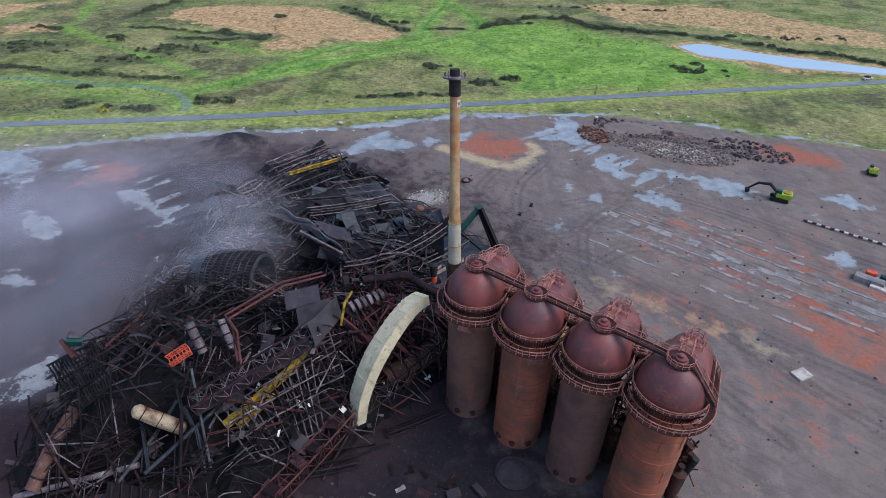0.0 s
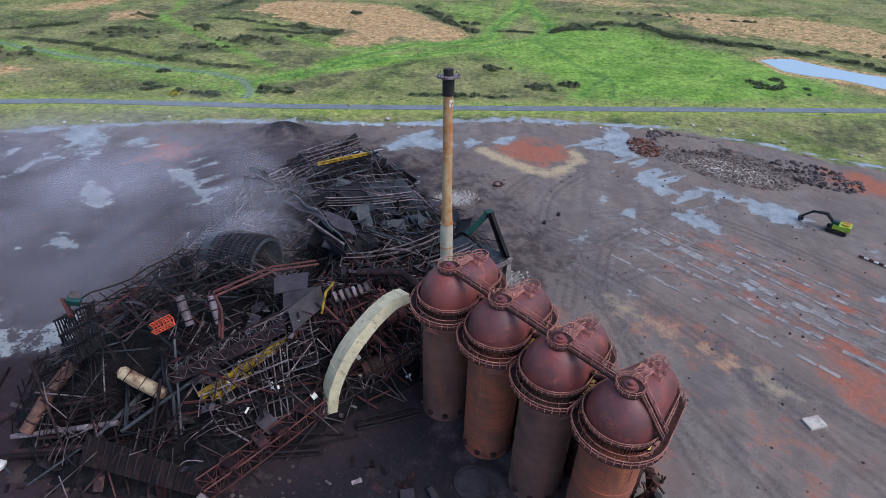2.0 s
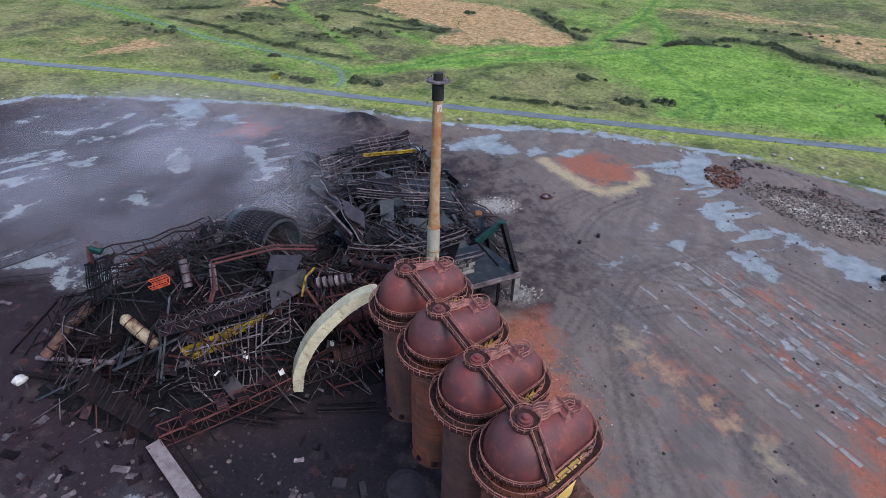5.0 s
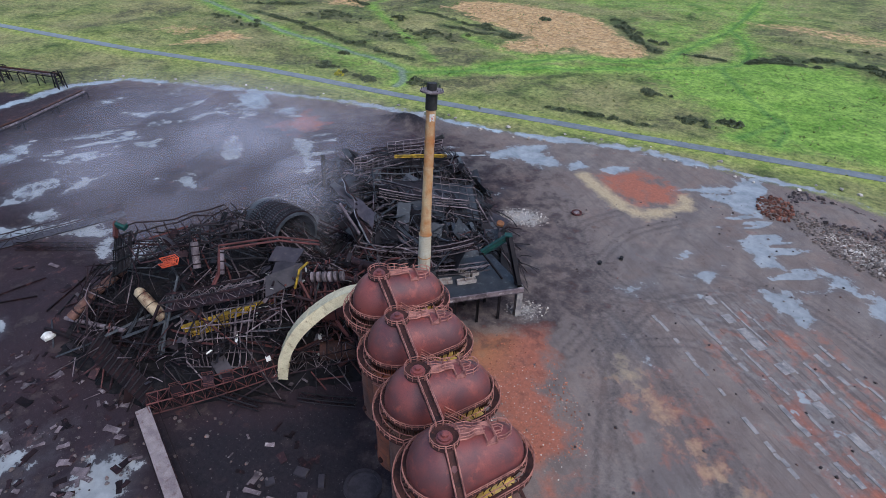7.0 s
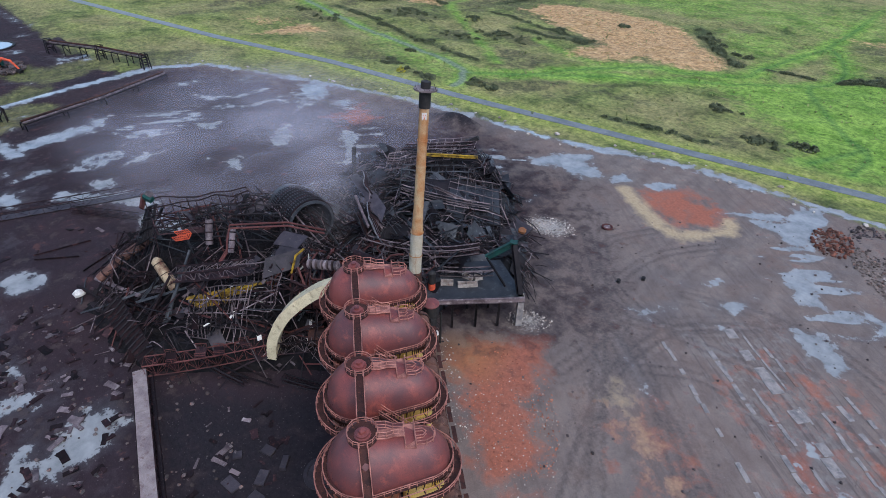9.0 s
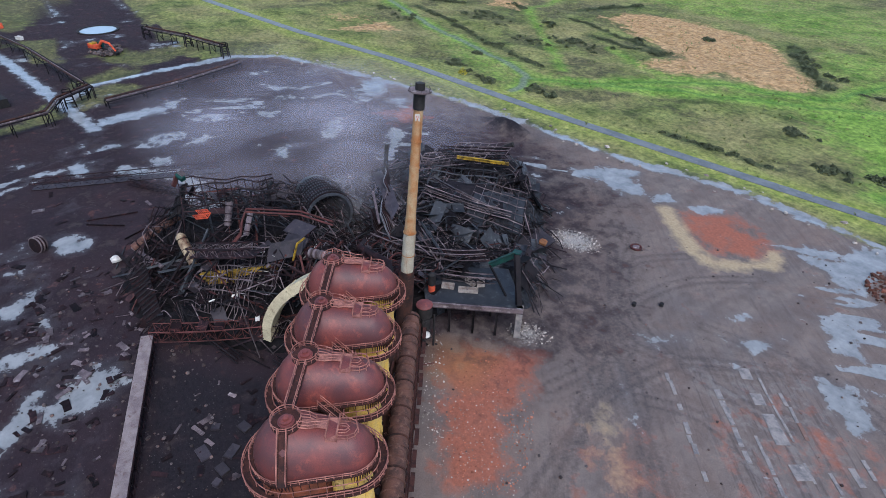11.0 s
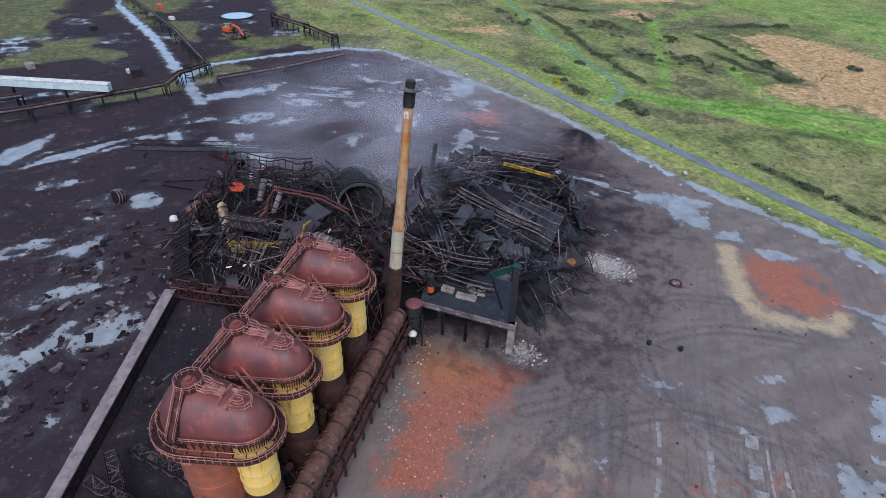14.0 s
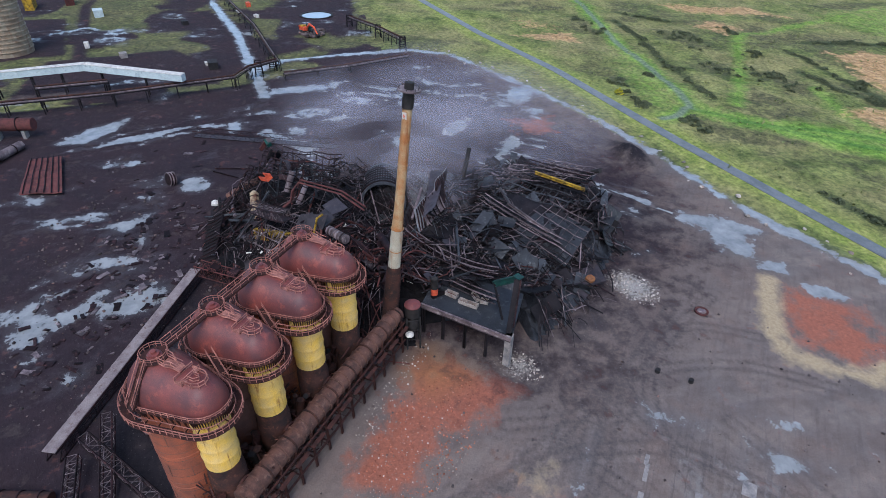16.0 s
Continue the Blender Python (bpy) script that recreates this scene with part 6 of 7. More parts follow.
# ---- the burnt deck on columns ----
deck = thing("casting_deck", "soot-black concrete deck on columns, still standing", "platform")
DQ = [Vector((1.2, 90.2, 8)), Vector((14.7, 104.9, 8)), Vector((3, 111.5, 8)), Vector((-9, 96.5, 8))]
g = Geo()
g.add([q for q in DQ] + [q - Vector((0, 0, 0.9)) for q in DQ], [(0, 1, 2, 3), (7, 6, 5, 4), (0, 4, 5, 1), (1, 5, 6, 2), (2, 6, 7, 3), (3, 7, 4, 0)])
part("slab", g, SLATE, deck)
part("edge_beam", Geo().ibeam(DQ[0] - Vector((-0.3, 0.3, 0.5)), DQ[1] - Vector((-0.3, 0.3, 0.5)), 0.4, 1.2), PALE, deck)
for t in (0.02, 0.25, 0.5, 0.74):
    p = DQ[0].lerp(DQ[1], t)
    part("column", Geo().ibeam((p.x, p.y, 0), (p.x, p.y, 7.2), 0.5, 0.5, (1, 1, 0)), CHAR, deck)
    q = p + (DQ[3] - DQ[0]) * 0.5
    part("column", Geo().ibeam((q.x, q.y, 0), (q.x, q.y, 7.2), 0.5, 0.5, (1, 1, 0)), CHAR, deck)
part("corner_column", Geo().box((14.0, 104.7, 4.0), (1.3, 1.3, 8.0), Matrix.Rotation(0.8, 3, "Z")), CONCRETE, deck)
part("rear_column", Geo().ibeam((2.6, 110.8, 0), (2.6, 110.8, 7.2), 0.6, 0.6, (1, 1, 0)), CHAR, deck)
lean = thing("leaning_column", "thick charred column leaning back over the deck", "column")
part("shaft", Geo().ibeam((13.6, 104.6, 8.2), (9.2, 107.0, 17.4), 1.0, 1.2), CHAR, lean)
part("lattice", Geo().bar((12.6, 105.9, 8.2), (8.8, 107.9, 17.0), 0.3, 0.8), BROWN, lean)
teal = thing("teal_girder", "teal-painted girder hanging from the column head", "girder")
part("web", Geo().ibeam((8.9, 107.3, 17.4), (4.6, 104.2, 13.2), 0.8, 1.2), TEAL, teal)
part("cap_plate", Geo().box((8.9, 107.3, 17.7), (1.6, 1.4, 0.25), Matrix.Rotation(0.5, 3, "Z")), TEAL, teal)
part("tie", Geo().bar((4.6, 104.2, 13.2), (9.8, 104.6, 8.1), 0.35), CHAR, teal)
for (x, y, sx, sy, rz) in ((0.4, 96.6, 2.6, 1.1, 0.75), (3.2, 98.3, 1.8, 1.0, 0.8), (4.6, 99.9, 2.2, 1.0, 0.85), (2.2, 101.2, 2.4, 0.8, 0.2), (4.0, 102.6, 1.6, 1.0, 1.0)):
    bx = thing("steel_bin", "dusty white open steel box on the burnt deck", "box", "boxes on the deck")
    m = Matrix.Rotation(rz, 3, "Z")
    part("side", Geo().box(Vector((x, y, 8.45)) + m @ Vector((0, -sy / 2, 0)), (sx, 0.08, 0.9), m), DUSTY, bx)
    part("side", Geo().box(Vector((x, y, 8.45)) + m @ Vector((0, sy / 2, 0)), (sx, 0.08, 0.9), m), DUSTY, bx)
    part("end", Geo().box(Vector((x, y, 8.45)) + m @ Vector((-sx / 2, 0, 0)), (0.08, sy, 0.9), m), DUSTY, bx)
    part("end", Geo().box(Vector((x, y, 8.45)) + m @ Vector((sx / 2, 0, 0)), (0.08, sy, 0.9), m), DUSTY, bx)
    part("floor_plate", Geo().box((x, y, 8.06), (sx, sy, 0.08), m), RUSTRED, bx)
drum = thing("orange_drum", "bright orange and black drum standing on the deck", "drum")
part("drum_body", Geo().lathe([(0.75, 8.0), (0.75, 9.6), (0.7, 9.65)], 16, Matrix.Translation((-0.8, 93.2, 0))), ORANGE, drum, smooth=True)
part("drum_cap", Geo().lathe([(0.8, 9.65), (0.8, 12.2), (0.3, 12.6)], 16, Matrix.Translation((-0.8, 93.2, 0))), BLACK, drum, smooth=True)
ves = thing("dust_vessel", "sooty vessel on a steel trestle beside the chimney", "vessel")
for z, r in ((9.0, 1.6), (5.6, 1.2)):
    part("drum_body", Geo().lathe([(r * 0.6, z - 1.6), (r, z - 1.0), (r, z + 1.4), (r * 0.7, z + 1.9)], 16, Matrix.Translation((4.4, 87.6, 0))), BLACK, ves, smooth=True)
part("drum_cap", Geo().lathe([(1.65, 10.4), (1.65, 10.6), (0.9, 11.1)], 16, Matrix.Translation((4.4, 87.6, 0))), DOME, ves, smooth=True)
part("bright_cap", Geo().lathe([(0.9, 0), (0.85, 0.3), (0.3, 0.7)], 12, Matrix.Translation((6.4, 86.6, 4.4))), WHITE, ves, "torn white lagging", True)
for x, y in ((3.2, 86.4), (5.8, 86.2), (3.4, 89.0), (6.0, 88.8)):
    part("leg", Geo().bar((x, y, 0), (x, y, 8.4), 0.3), BLACK, ves)
for z in (2.5, 5.0, 7.5):
    part("brace", Geo().tube([(3.2, 86.4, z), (5.8, 86.2, z), (6.0, 88.8, z), (3.4, 89.0, z)], 0.12, 4, True), BLACK, ves)

# ---- the long fallen conveyor in front ----
conv = thing("conveyor_bridge", "long low conveyor walkway with a pale plank deck and lattice side", "conveyor")
CA, CB = Vector((-27.0, 42.2, 3.0)), Vector((19.2, 24.8, 2.6))
cd = (CB - CA).normalized()
cs = Vector((-cd.y, cd.x, 0))
DECK_SHEET = weathered("conveyor_deck", (0.25, 0.2, 0.19), (0.17, 0.13, 0.13), (0.12, 0.07, 0.06), 0.4, 0.75)
for k in range(24):
    a, b = CA.lerp(CB, k / 24), CA.lerp(CB, (k + 0.985) / 24)
    part("deck_plate", Geo().bar(a + Vector((0, 0, rnd.uniform(-0.04, 0.04))), b, 2.3, 0.14), DECK_SHEET, conv)
g = Geo()
for s in (-1, 1):
    for z in (-0.25, -2.3):
        part("chord", Geo().bar(CA + cs * 1.2 * s + Vector((0, 0, z)), CB + cs * 1.2 * s + Vector((0, 0, z)), 0.22), BROWN, conv)
for k in range(30):
    a, b = CA.lerp(CB, k / 30), CA.lerp(CB, (k + 1) / 30)
    for s in (-1, 1):
        o = cs * 1.2 * s
        part("post", Geo().bar(a + o + Vector((0, 0, -0.25)), a + o + Vector((0, 0, -2.3)), 0.12), BROWN, conv)
        part("lacing", Geo().bar(a + o + Vector((0, 0, -0.25 if k % 2 else -2.3)), b + o + Vector((0, 0, -2.3 if k % 2 else -0.25)), 0.1), BROWN, conv)
part("side_rail", rails_along([CA.lerp(CB, k / 26) + cs * 2.3 + Vector((0, 0, -0.6)) for k in range(27)], False, 1.1), BROWN, conv)
for p, q in (((14.5, 33, 4.0), (30, 35.5, 0.9)), ((18, 30, 3.4), (32, 44, 1.0)), ((21, 29, 2.4), (35, 31, 0.9)), ((13, 36, 1.5), (24, 46, 1.2))):
    truss(p, q, 1.7, 1.6, 9, BROWN, PALE, "dark lattice leg lying beside the conveyor", 0.0, group="conveyor legs")
pipe_thing([(24, 15, 1.1), (27, 27, 1.1)], 1.1, PIPE, "rusty brown pipe lying on the ground", "ground_pipe", 4)


# ---- the yard: machines, rubble and small things ----
def stone(g, c, r, seed, flat=0.7):
    n1, n2 = 6, 4
    verts = [Vector(c) + Vector((0, 0, r * flat))]
    for i in range(1, n2):
        for j in range(n1):
            a, b = math.pi * i / n2, 2 * math.pi * (j + 0.5 * i) / n1
            k = r * (0.75 + 0.5 * noise.noise((seed + math.cos(b), math.sin(b), i * 1.3)) + 0.2)
            verts.append(Vector(c) + Vector((math.sin(a) * math.cos(b) * k, math.sin(a) * math.sin(b) * k, math.cos(a) * k * flat)))
    verts.append(Vector(c) - Vector((0, 0, r * flat)))
    faces = [(0, 1 + j, 1 + (j + 1) % n1) for j in range(n1)]
    for i in range(n2 - 2):
        for j in range(n1):
            a, b = 1 + i * n1, 1 + (i + 1) * n1
            faces.append((a + j, b + j, b + (j + 1) % n1, a + (j + 1) % n1))
    last = len(verts) - 1
    faces += [(last, 1 + (n2 - 2) * n1 + (j + 1) % n1, 1 + (n2 - 2) * n1 + j) for j in range(n1)]
    g.add(verts, faces)


EARTH = weathered("earth_rubble", (0.17, 0.13, 0.11), (0.1, 0.078, 0.068), (0.24, 0.12, 0.085), 0.3, 0.9, random_tone=0.5)
LIME = weathered("pale_rubble", (0.42, 0.36, 0.31), (0.22, 0.18, 0.155), (0.22, 0.12, 0.085), 0.5, 0.9, random_tone=0.5)
DARKROCK = weathered("dark_rubble", (0.1, 0.075, 0.07), (0.06, 0.05, 0.05), (0.2, 0.09, 0.06), 0.5, 0.9, random_tone=0.6)
BRICK = weathered("brick_rubble", (0.34, 0.11, 0.06), (0.24, 0.08, 0.05), (0.5, 0.42, 0.36), 0.6, 0.9, random_tone=0.5)


def strew(count, where, rmin, rmax, mt, name, label):
    g = Geo()
    for k in range(count):
        x, y = where()
        r = rmin + (rmax - rmin) * rnd.random() ** 2
        stone(g, (x, y, r * 0.35), r, k * 3.1)
    tagged(part(name, g, mt), label, "rubble", kind="stuff")


def around(cx, cy, rx, ry, turn=0.0):
    c, s = math.cos(turn), math.sin(turn)

    def f():
        a, r = rnd.uniform(0, 6.283), math.sqrt(rnd.random())
        u, v = math.cos(a) * r * rx, math.sin(a) * r * ry
        return cx + u * c - v * s, cy + u * s + v * c

    return f


strew(2400, around(80, 181, 22, 13, -0.55), 0.1, 0.5, EARTH, "earth_rubble", "brown earth and broken masonry in a low heap")
strew(900, around(80, 176, 13, 6, -0.5), 0.08, 0.42, LIME, "pale_rubble", "pale broken masonry strewn in a heap")
strew(500, around(70, 195, 15, 8, -0.5), 0.15, 0.8, DARKROCK, "dark_rubble", "dark earth and stones in a heap")
strew(200, around(106, 178, 14, 8, -0.6), 0.2, 1.1, DARKROCK, "dark_rubble", "dark earth and stones in a heap")
strew(220, around(-3, 142, 7, 4.5, 0.3), 0.08, 0.35, LIME, "pale_rubble", "white broken refractory beside the heap")
strew(160, around(15, 107.5, 5, 3, 0.6), 0.07, 0.28, LIME, "pale_rubble", "white broken refractory below the deck")
strew(800, around(27, 86, 15, 8, -0.75), 0.06, 0.2, BRICK, "brick_rubble", "broken red brick scattered over the ground")
strew(260, around(30, 82, 13, 9, -0.75), 0.06, 0.17, LIME, "pale_rubble", "pale brick chips over the red ground")
strew(160, around(14, 83, 16, 2.2, -0.66), 0.06, 0.22, LIME, "pale_rubble", "pale debris under the pipe trestles")
strew(500, around(-30, 25, 45, 26, 0.2), 0.1, 0.45, DARKROCK, "dark_rubble", "dark scattered lumps on the yard")
strew(500, around(60, 120, 70, 70), 0.08, 0.35, DARKROCK, "dark_rubble", "small stones over the yard")
strew(260, around(55, 189, 5, 8, 0.2), 0.15, 0.7, weathered("scrap_rust", (0.16, 0.06, 0.04), (0.08, 0.04, 0.03), None, 0.5, 0.85, random_tone=0.5), "rusty_scrap", "rusty scrap heap beside a puddle")

# boulders along the track
g = Geo()
stone(g, (0, 0, 0.35), 0.75, 5.0)
boulder_me = g.mesh("boulder", LIME)
k = 0
for (ax, ay), (bx, by) in zip(TRACK, TRACK[1:]):
    n = int(math.hypot(bx - ax, by - ay) / 5.5)
    for i in range(n):
        t = (i + rnd.random() * 0.8) / n
        d = Vector((bx - ax, by - ay)).normalized()
        off = rnd.uniform(2.6, 5.0) * rnd.choice((-1, 1, 1))
        ob = new("boulder", boulder_me)
        s = rnd.uniform(0.45, 1.25)
        ob.matrix_basis = Matrix.Translation((ax + (bx - ax) * t - d.y * off, ay + (by - ay) * t + d.x * off, 0)) @ Matrix.Rotation(rnd.uniform(0, 6), 4, "Z") @ Matrix.Diagonal((s, s * rnd.uniform(0.7, 1.2), s * 0.8, 1))
        tagged(ob, "pale boulder set along the wet track", "boulder", "boulders along the track")

# scattered boards and scrap plates on the dark yard
g = Geo()
g.box((0, 0, 0.08), (1.6, 0.55, 0.1))
g.box((0.3, 0.1, 0.14), (0.9, 0.4, 0.06), Matrix.Rotation(0.3, 3, "Z"))
scrap_me = [g.mesh("scrap_plate", BROWN), g.mesh("scrap_plate", PALE), g.mesh("scrap_plate", WHITE)]
for k in range(260):
    if k < 190:
        x, y = around(-30, 26, 36, 15, -0.3)()
    elif k < 225:
        x, y = around(2, 45, 15, 8, -0.6)()
    else:
        x, y = around(-80, 30, 40, 40)()
    if edge_of(x, y) > -0.5 or line_distance(np.array([x]), np.array([y]), [(CA.x, CA.y), (CB.x, CB.y)])[0] < 2.4 or min(math.hypot(x - a, y - b) for a, b in STOVE_AT) < 6:
        continue
    ob = new("scrap_plate", scrap_me[(0, 0, 0, 1, 0, 0, 1, 0, 1)[k % 9]])
    s = rnd.uniform(0.5, 1.9)
    ob.matrix_basis = Matrix.Translation((x, y, 0.02)) @ Euler((rnd.gauss(0, 0.08), rnd.gauss(0, 0.08), rnd.uniform(0, 6.3))).to_matrix().to_4x4() @ Matrix.Diagonal((s, s * rnd.uniform(0.6, 1.6), 1.2, 1))
    tagged(ob, "torn scrap plate lying flat on the yard", "scrap plate", "scrap plates on the yard")

# ground ring, slabs and blocks between the stoves and the conveyor
ring = thing("pit_ring", "round concrete rim of a filled pit", "pit rim")
lo, hi = circle((12.8, 53.8, 0.28), 2.5, 32), circle((12.8, 53.8, 0.28), 3.1, 32)
part("rim", Geo().strip(lo + lo[:1], hi + hi[:1], 0.5), SHEET, ring)
part("fill", Geo().lathe([(2.5, 0.05), (2.5, 0.12)], 32, Matrix.Translation((12.8, 53.8, 0))), weathered("pit_fill", (0.05, 0.042, 0.048), (0.032, 0.027, 0.031), None, 0.6, 0.9), ring)
for x, y, sx, sy, sz, rz in ((3, 50, 2.2, 1.6, 0.5, 0.3), (6.5, 46.5, 1.6, 2.6, 0.4, 0.6), (9, 44, 2.2, 1.6, 0.6, 0.2), (0, 46, 1.5, 1.3, 0.35, 1.0), (7, 50.5, 1.0, 2.4, 0.8, 0.7), (4, 42.5, 3.0, 1.8, 0.3, 0.1), (70.5, 75.7, 3.4, 2.4, 0.5, 0.4), (11, 42.5, 1.2, 1.2, 0.9, 0.5)):
    tagged(part("concrete_block", Geo().box((x, y, sz / 2), (sx, sy, sz), Matrix.Rotation(rz, 3, "Z")), LIME if x > 50 else SHEET), "broken concrete block lying on the yard", "concrete block", "concrete blocks")

# foundations: long broken slabs in lines
g = Geo()
g.box((0, 0, 0), (1, 1, 1))
slab_me = [g.mesh("foundation_slab", CONCRETE), g.mesh("foundation_slab", weathered("brick_footing", (0.2, 0.115, 0.09), (0.15, 0.1, 0.085), (0.24, 0.2, 0.18), 0.6, 0.9))]
strips_th = thing("foundation_strips", "broken concrete foundation strips flush with the mud", "foundation", kind="structure")
ALONG, OUT = Vector((0.77, -0.64)), Vector((0.64, 0.77))
for v0, u0, u1, w, brick in ((118.5, -48, 6, 0.9, 0.0), (127.0, -46, 34, 1.1, 0.1), (130.3, -40, 34, 0.7, 0.1), (134.6, -50, 36, 2.4, 0.08), (136.6, -52, 30, 0.5, 0.0), (139.4, -44, 36, 0.8, 0.1), (143.8, -34, 30, 1.1, 0.5), (147.0, -30, 20, 0.8, 0.1)):
    (ax, ay), (bx, by) = ALONG * u0 + OUT * v0, ALONG * u1 + OUT * v0
    length = math.hypot(bx - ax, by - ay)
    turn = math.atan2(by - ay, bx - ax)
    s = 0.0
    while s < length:
        seg = rnd.uniform(1.4, 4.2)
        if rnd.random() < 0.7:
            t = (s + seg / 2) / length
            ob = new("foundation_slab", slab_me[1 if rnd.random() < brick else 0])
            ob.parent = strips_th
            ob.matrix_basis = Matrix.Translation((ax + (bx - ax) * t + rnd.gauss(0, 0.2), ay + (by - ay) * t + rnd.gauss(0, 0.2), 0.0)) @ Matrix.Rotation(turn + rnd.gauss(0, 0.03), 4, "Z") @ Matrix.Diagonal((seg * 0.97, w * rnd.uniform(0.75, 1.1), rnd.uniform(0.1, 0.2), 1))
        s += seg + (rnd.uniform(0, 2.5) if rnd.random() < 0.3 else 0)


def crawler(at, turn, body_mt, boom_mt, label, scale=1.0, boom=True):
    """A tracked excavator."""
    ex_th = thing("excavator", label, "excavator")
    for s in (-1, 1):
        g = Geo()
        outline = [(-2.2, 0.45), (-1.9, 0.1), (1.9, 0.1), (2.2, 0.45), (2.0, 0.9), (-2.0, 0.9)]
        n = len(outline)
        g.add([(x, s * 1.25 - 0.3, z) for x, z in outline] + [(x, s * 1.25 + 0.3, z) for x, z in outline], [tuple(range(n)), tuple(reversed(range(n, 2 * n)))] + [(i, n + i, n + (i + 1) % n, (i + 1) % n) for i in range(n)])
        part("track", g, BLACK, ex_th)
    part("turntable", Geo().lathe([(0.9, 0.8), (0.9, 1.15)], 16), BLACK, ex_th)
    part("body", Geo().box((-0.7, 0.0, 1.7), (3.4, 2.6, 1.1)).box((-2.1, 0, 1.75), (0.8, 2.6, 1.3)), body_mt, ex_th)
    part("cab", Geo().box((0.7, 0.75, 2.15), (1.5, 1.0, 1.7)), TEAL if body_mt is not TEAL else WHITE, ex_th)
    part("engine_hood", Geo().box((-1.4, -0.2, 2.4), (1.6, 1.8, 0.4)), YELLOW_STEEL, ex_th)
    if boom:
        part("boom", Geo().tube([(1.0, -0.3, 1.9), (3.0, -0.3, 3.6), (5.6, -0.3, 3.2)], [0.35, 0.42, 0.3], 6), boom_mt, ex_th)
        part("arm", Geo().tube([(5.5, -0.3, 3.4), (7.6, -0.3, 1.2)], [0.32, 0.22], 6), boom_mt, ex_th)
        part("bucket", Geo().box((7.6, -0.3, 0.7), (1.0, 1.2, 0.9), Matrix.Rotation(0.4, 3, "Y")), BLACK, ex_th)
    ex_th.matrix_basis = pose(*at, 0, 0, turn) @ Matrix.Scale(scale, 4)
    return ex_th


LIMEGREEN = weathered("lime_paint", (0.35, 0.45, 0.04), (0.25, 0.32, 0.05), None, 0.8, 0.5)
crawler((99.5, 144.2, 0.0), 150, LIMEGREEN, BLACK, "lime-yellow and teal tracked excavator parked on the mud", 1.15)
crawler((138, 162, 0.0), 60, LIMEGREEN, BLACK, "green tracked machine at the yard's edge", 0.9, False)
crawler((-246, 75, 0.0), 30, ORANGE, ORANGE, "orange-red excavator on a scrap heap far off", 1.6)
strew(150, around(-246, 78, 9, 7), 0.4, 1.6, DARKROCK, "scrap_mound", "mixed scrap round the far excavator")
bar_th = thing("striped_barrier", "long red and white striped barrier pipe on the ground", "barrier")
BA, BB = Vector((100.5, 132.5, 0.45)), Vector((116, 120.5, 0.45))
for k in range(18):
    a, b = BA.lerp(BB, k / 18), BA.lerp(BB, (k + 1) / 18)
    part("stripe", Geo().tube([a, b], 0.3, 8), WHITE if k % 2 else RUSTRED, bar_th)
for x, y, sx, sy, sz, rz, mt in ((102, 105.5, 6, 2.4, 1.2, -0.7, CONCRETE), (103.6, 107.6, 2.2, 1.6, 1.5, -0.6, ORANGE), (106, 106, 1.8, 1.4, 1.2, -0.6, TEAL), (104.5, 101.5, 8, 2.0, 0.5, -0.75, LIME)):
    tagged(part("skip_box", Geo().box((x, y, sz / 2), (sx, sy, sz), Matrix.Rotation(rz, 3, "Z")).box((x, y, sz), (sx * 0.94, sy * 0.9, 0.12), Matrix.Rotation(rz, 3, "Z")), mt), "low painted site box beside the yard", "site box", "site boxes")
wr = thing("crushed_scrap", "flattened rust-brown scrap piece alone on the yard", "scrap")
part("plate", Geo().tube(circle((8.3, 152.6, 0.35), 1.3, 14), 0.28, 5, True), RUSTRED, wr)
part("core", Geo().lathe([(1.0, 0.05), (0.8, 0.5), (0.3, 0.6)], 10, Matrix.Translation((8.3, 152.6, 0)), wobble=0.6), PALE, wr)
for x, y in ((22.4, 133.3), (26.2, 138.3)):
    tagged(part("cable_drum", Geo().lathe([(0.5, 0.0), (0.5, 0.15), (0.3, 0.2), (0.3, 0.6), (0.5, 0.65), (0.5, 0.8)], 12, Matrix.Translation((x, y, 0))), BLACK), "small black drum standing on the mud", "drum", "black drums")
whl = thing("turbine_ring", "ribbed dark steel ring standing on the wet yard", "ring")
wmx = Matrix.Translation((-77.5, 29.3, 1.6)) @ pose(0, 0, 0, 80, 0, 35)
part("rim", Geo().lathe([(1.2, -1.1), (1.9, -1.0), (1.9, 1.0), (1.2, 1.1)], 18, wmx), BROWN, whl, smooth=True)
for k in range(3):
    part("rib", Geo().lathe([(1.9, k * 0.8 - 0.95), (2.15, k * 0.8 - 0.9), (2.15, k * 0.8 - 0.7), (1.9, k * 0.8 - 0.65)], 18, wmx, caps=False), PALE, whl)
blob = thing("white_canister", "pale crumpled canister at the heap's edge", "canister")
part("shell", Geo().lathe([(0.3, 0.1), (1.1, 0.3), (1.2, 0.9), (0.6, 1.5), (0.1, 1.6)], 12, Matrix.Translation((-61.5, 43.2, 0)), wobble=0.4), WHITE, blob, smooth=True)
truss((-113, 32, 1.2), (-94, 80, 1.2), 3.2, 2.2, 16, BROWN, BROWN, "long collapsed conveyor gallery on the wet yard", 0, deckmat=SHEET)
truss((-100, 55, 0.9), (-84, 66, 0.9), 1.4, 1.4, 9, BROWN, BROWN, "fallen lattice piece on the wet yard", 0)

# ---- the works beyond the yard ----

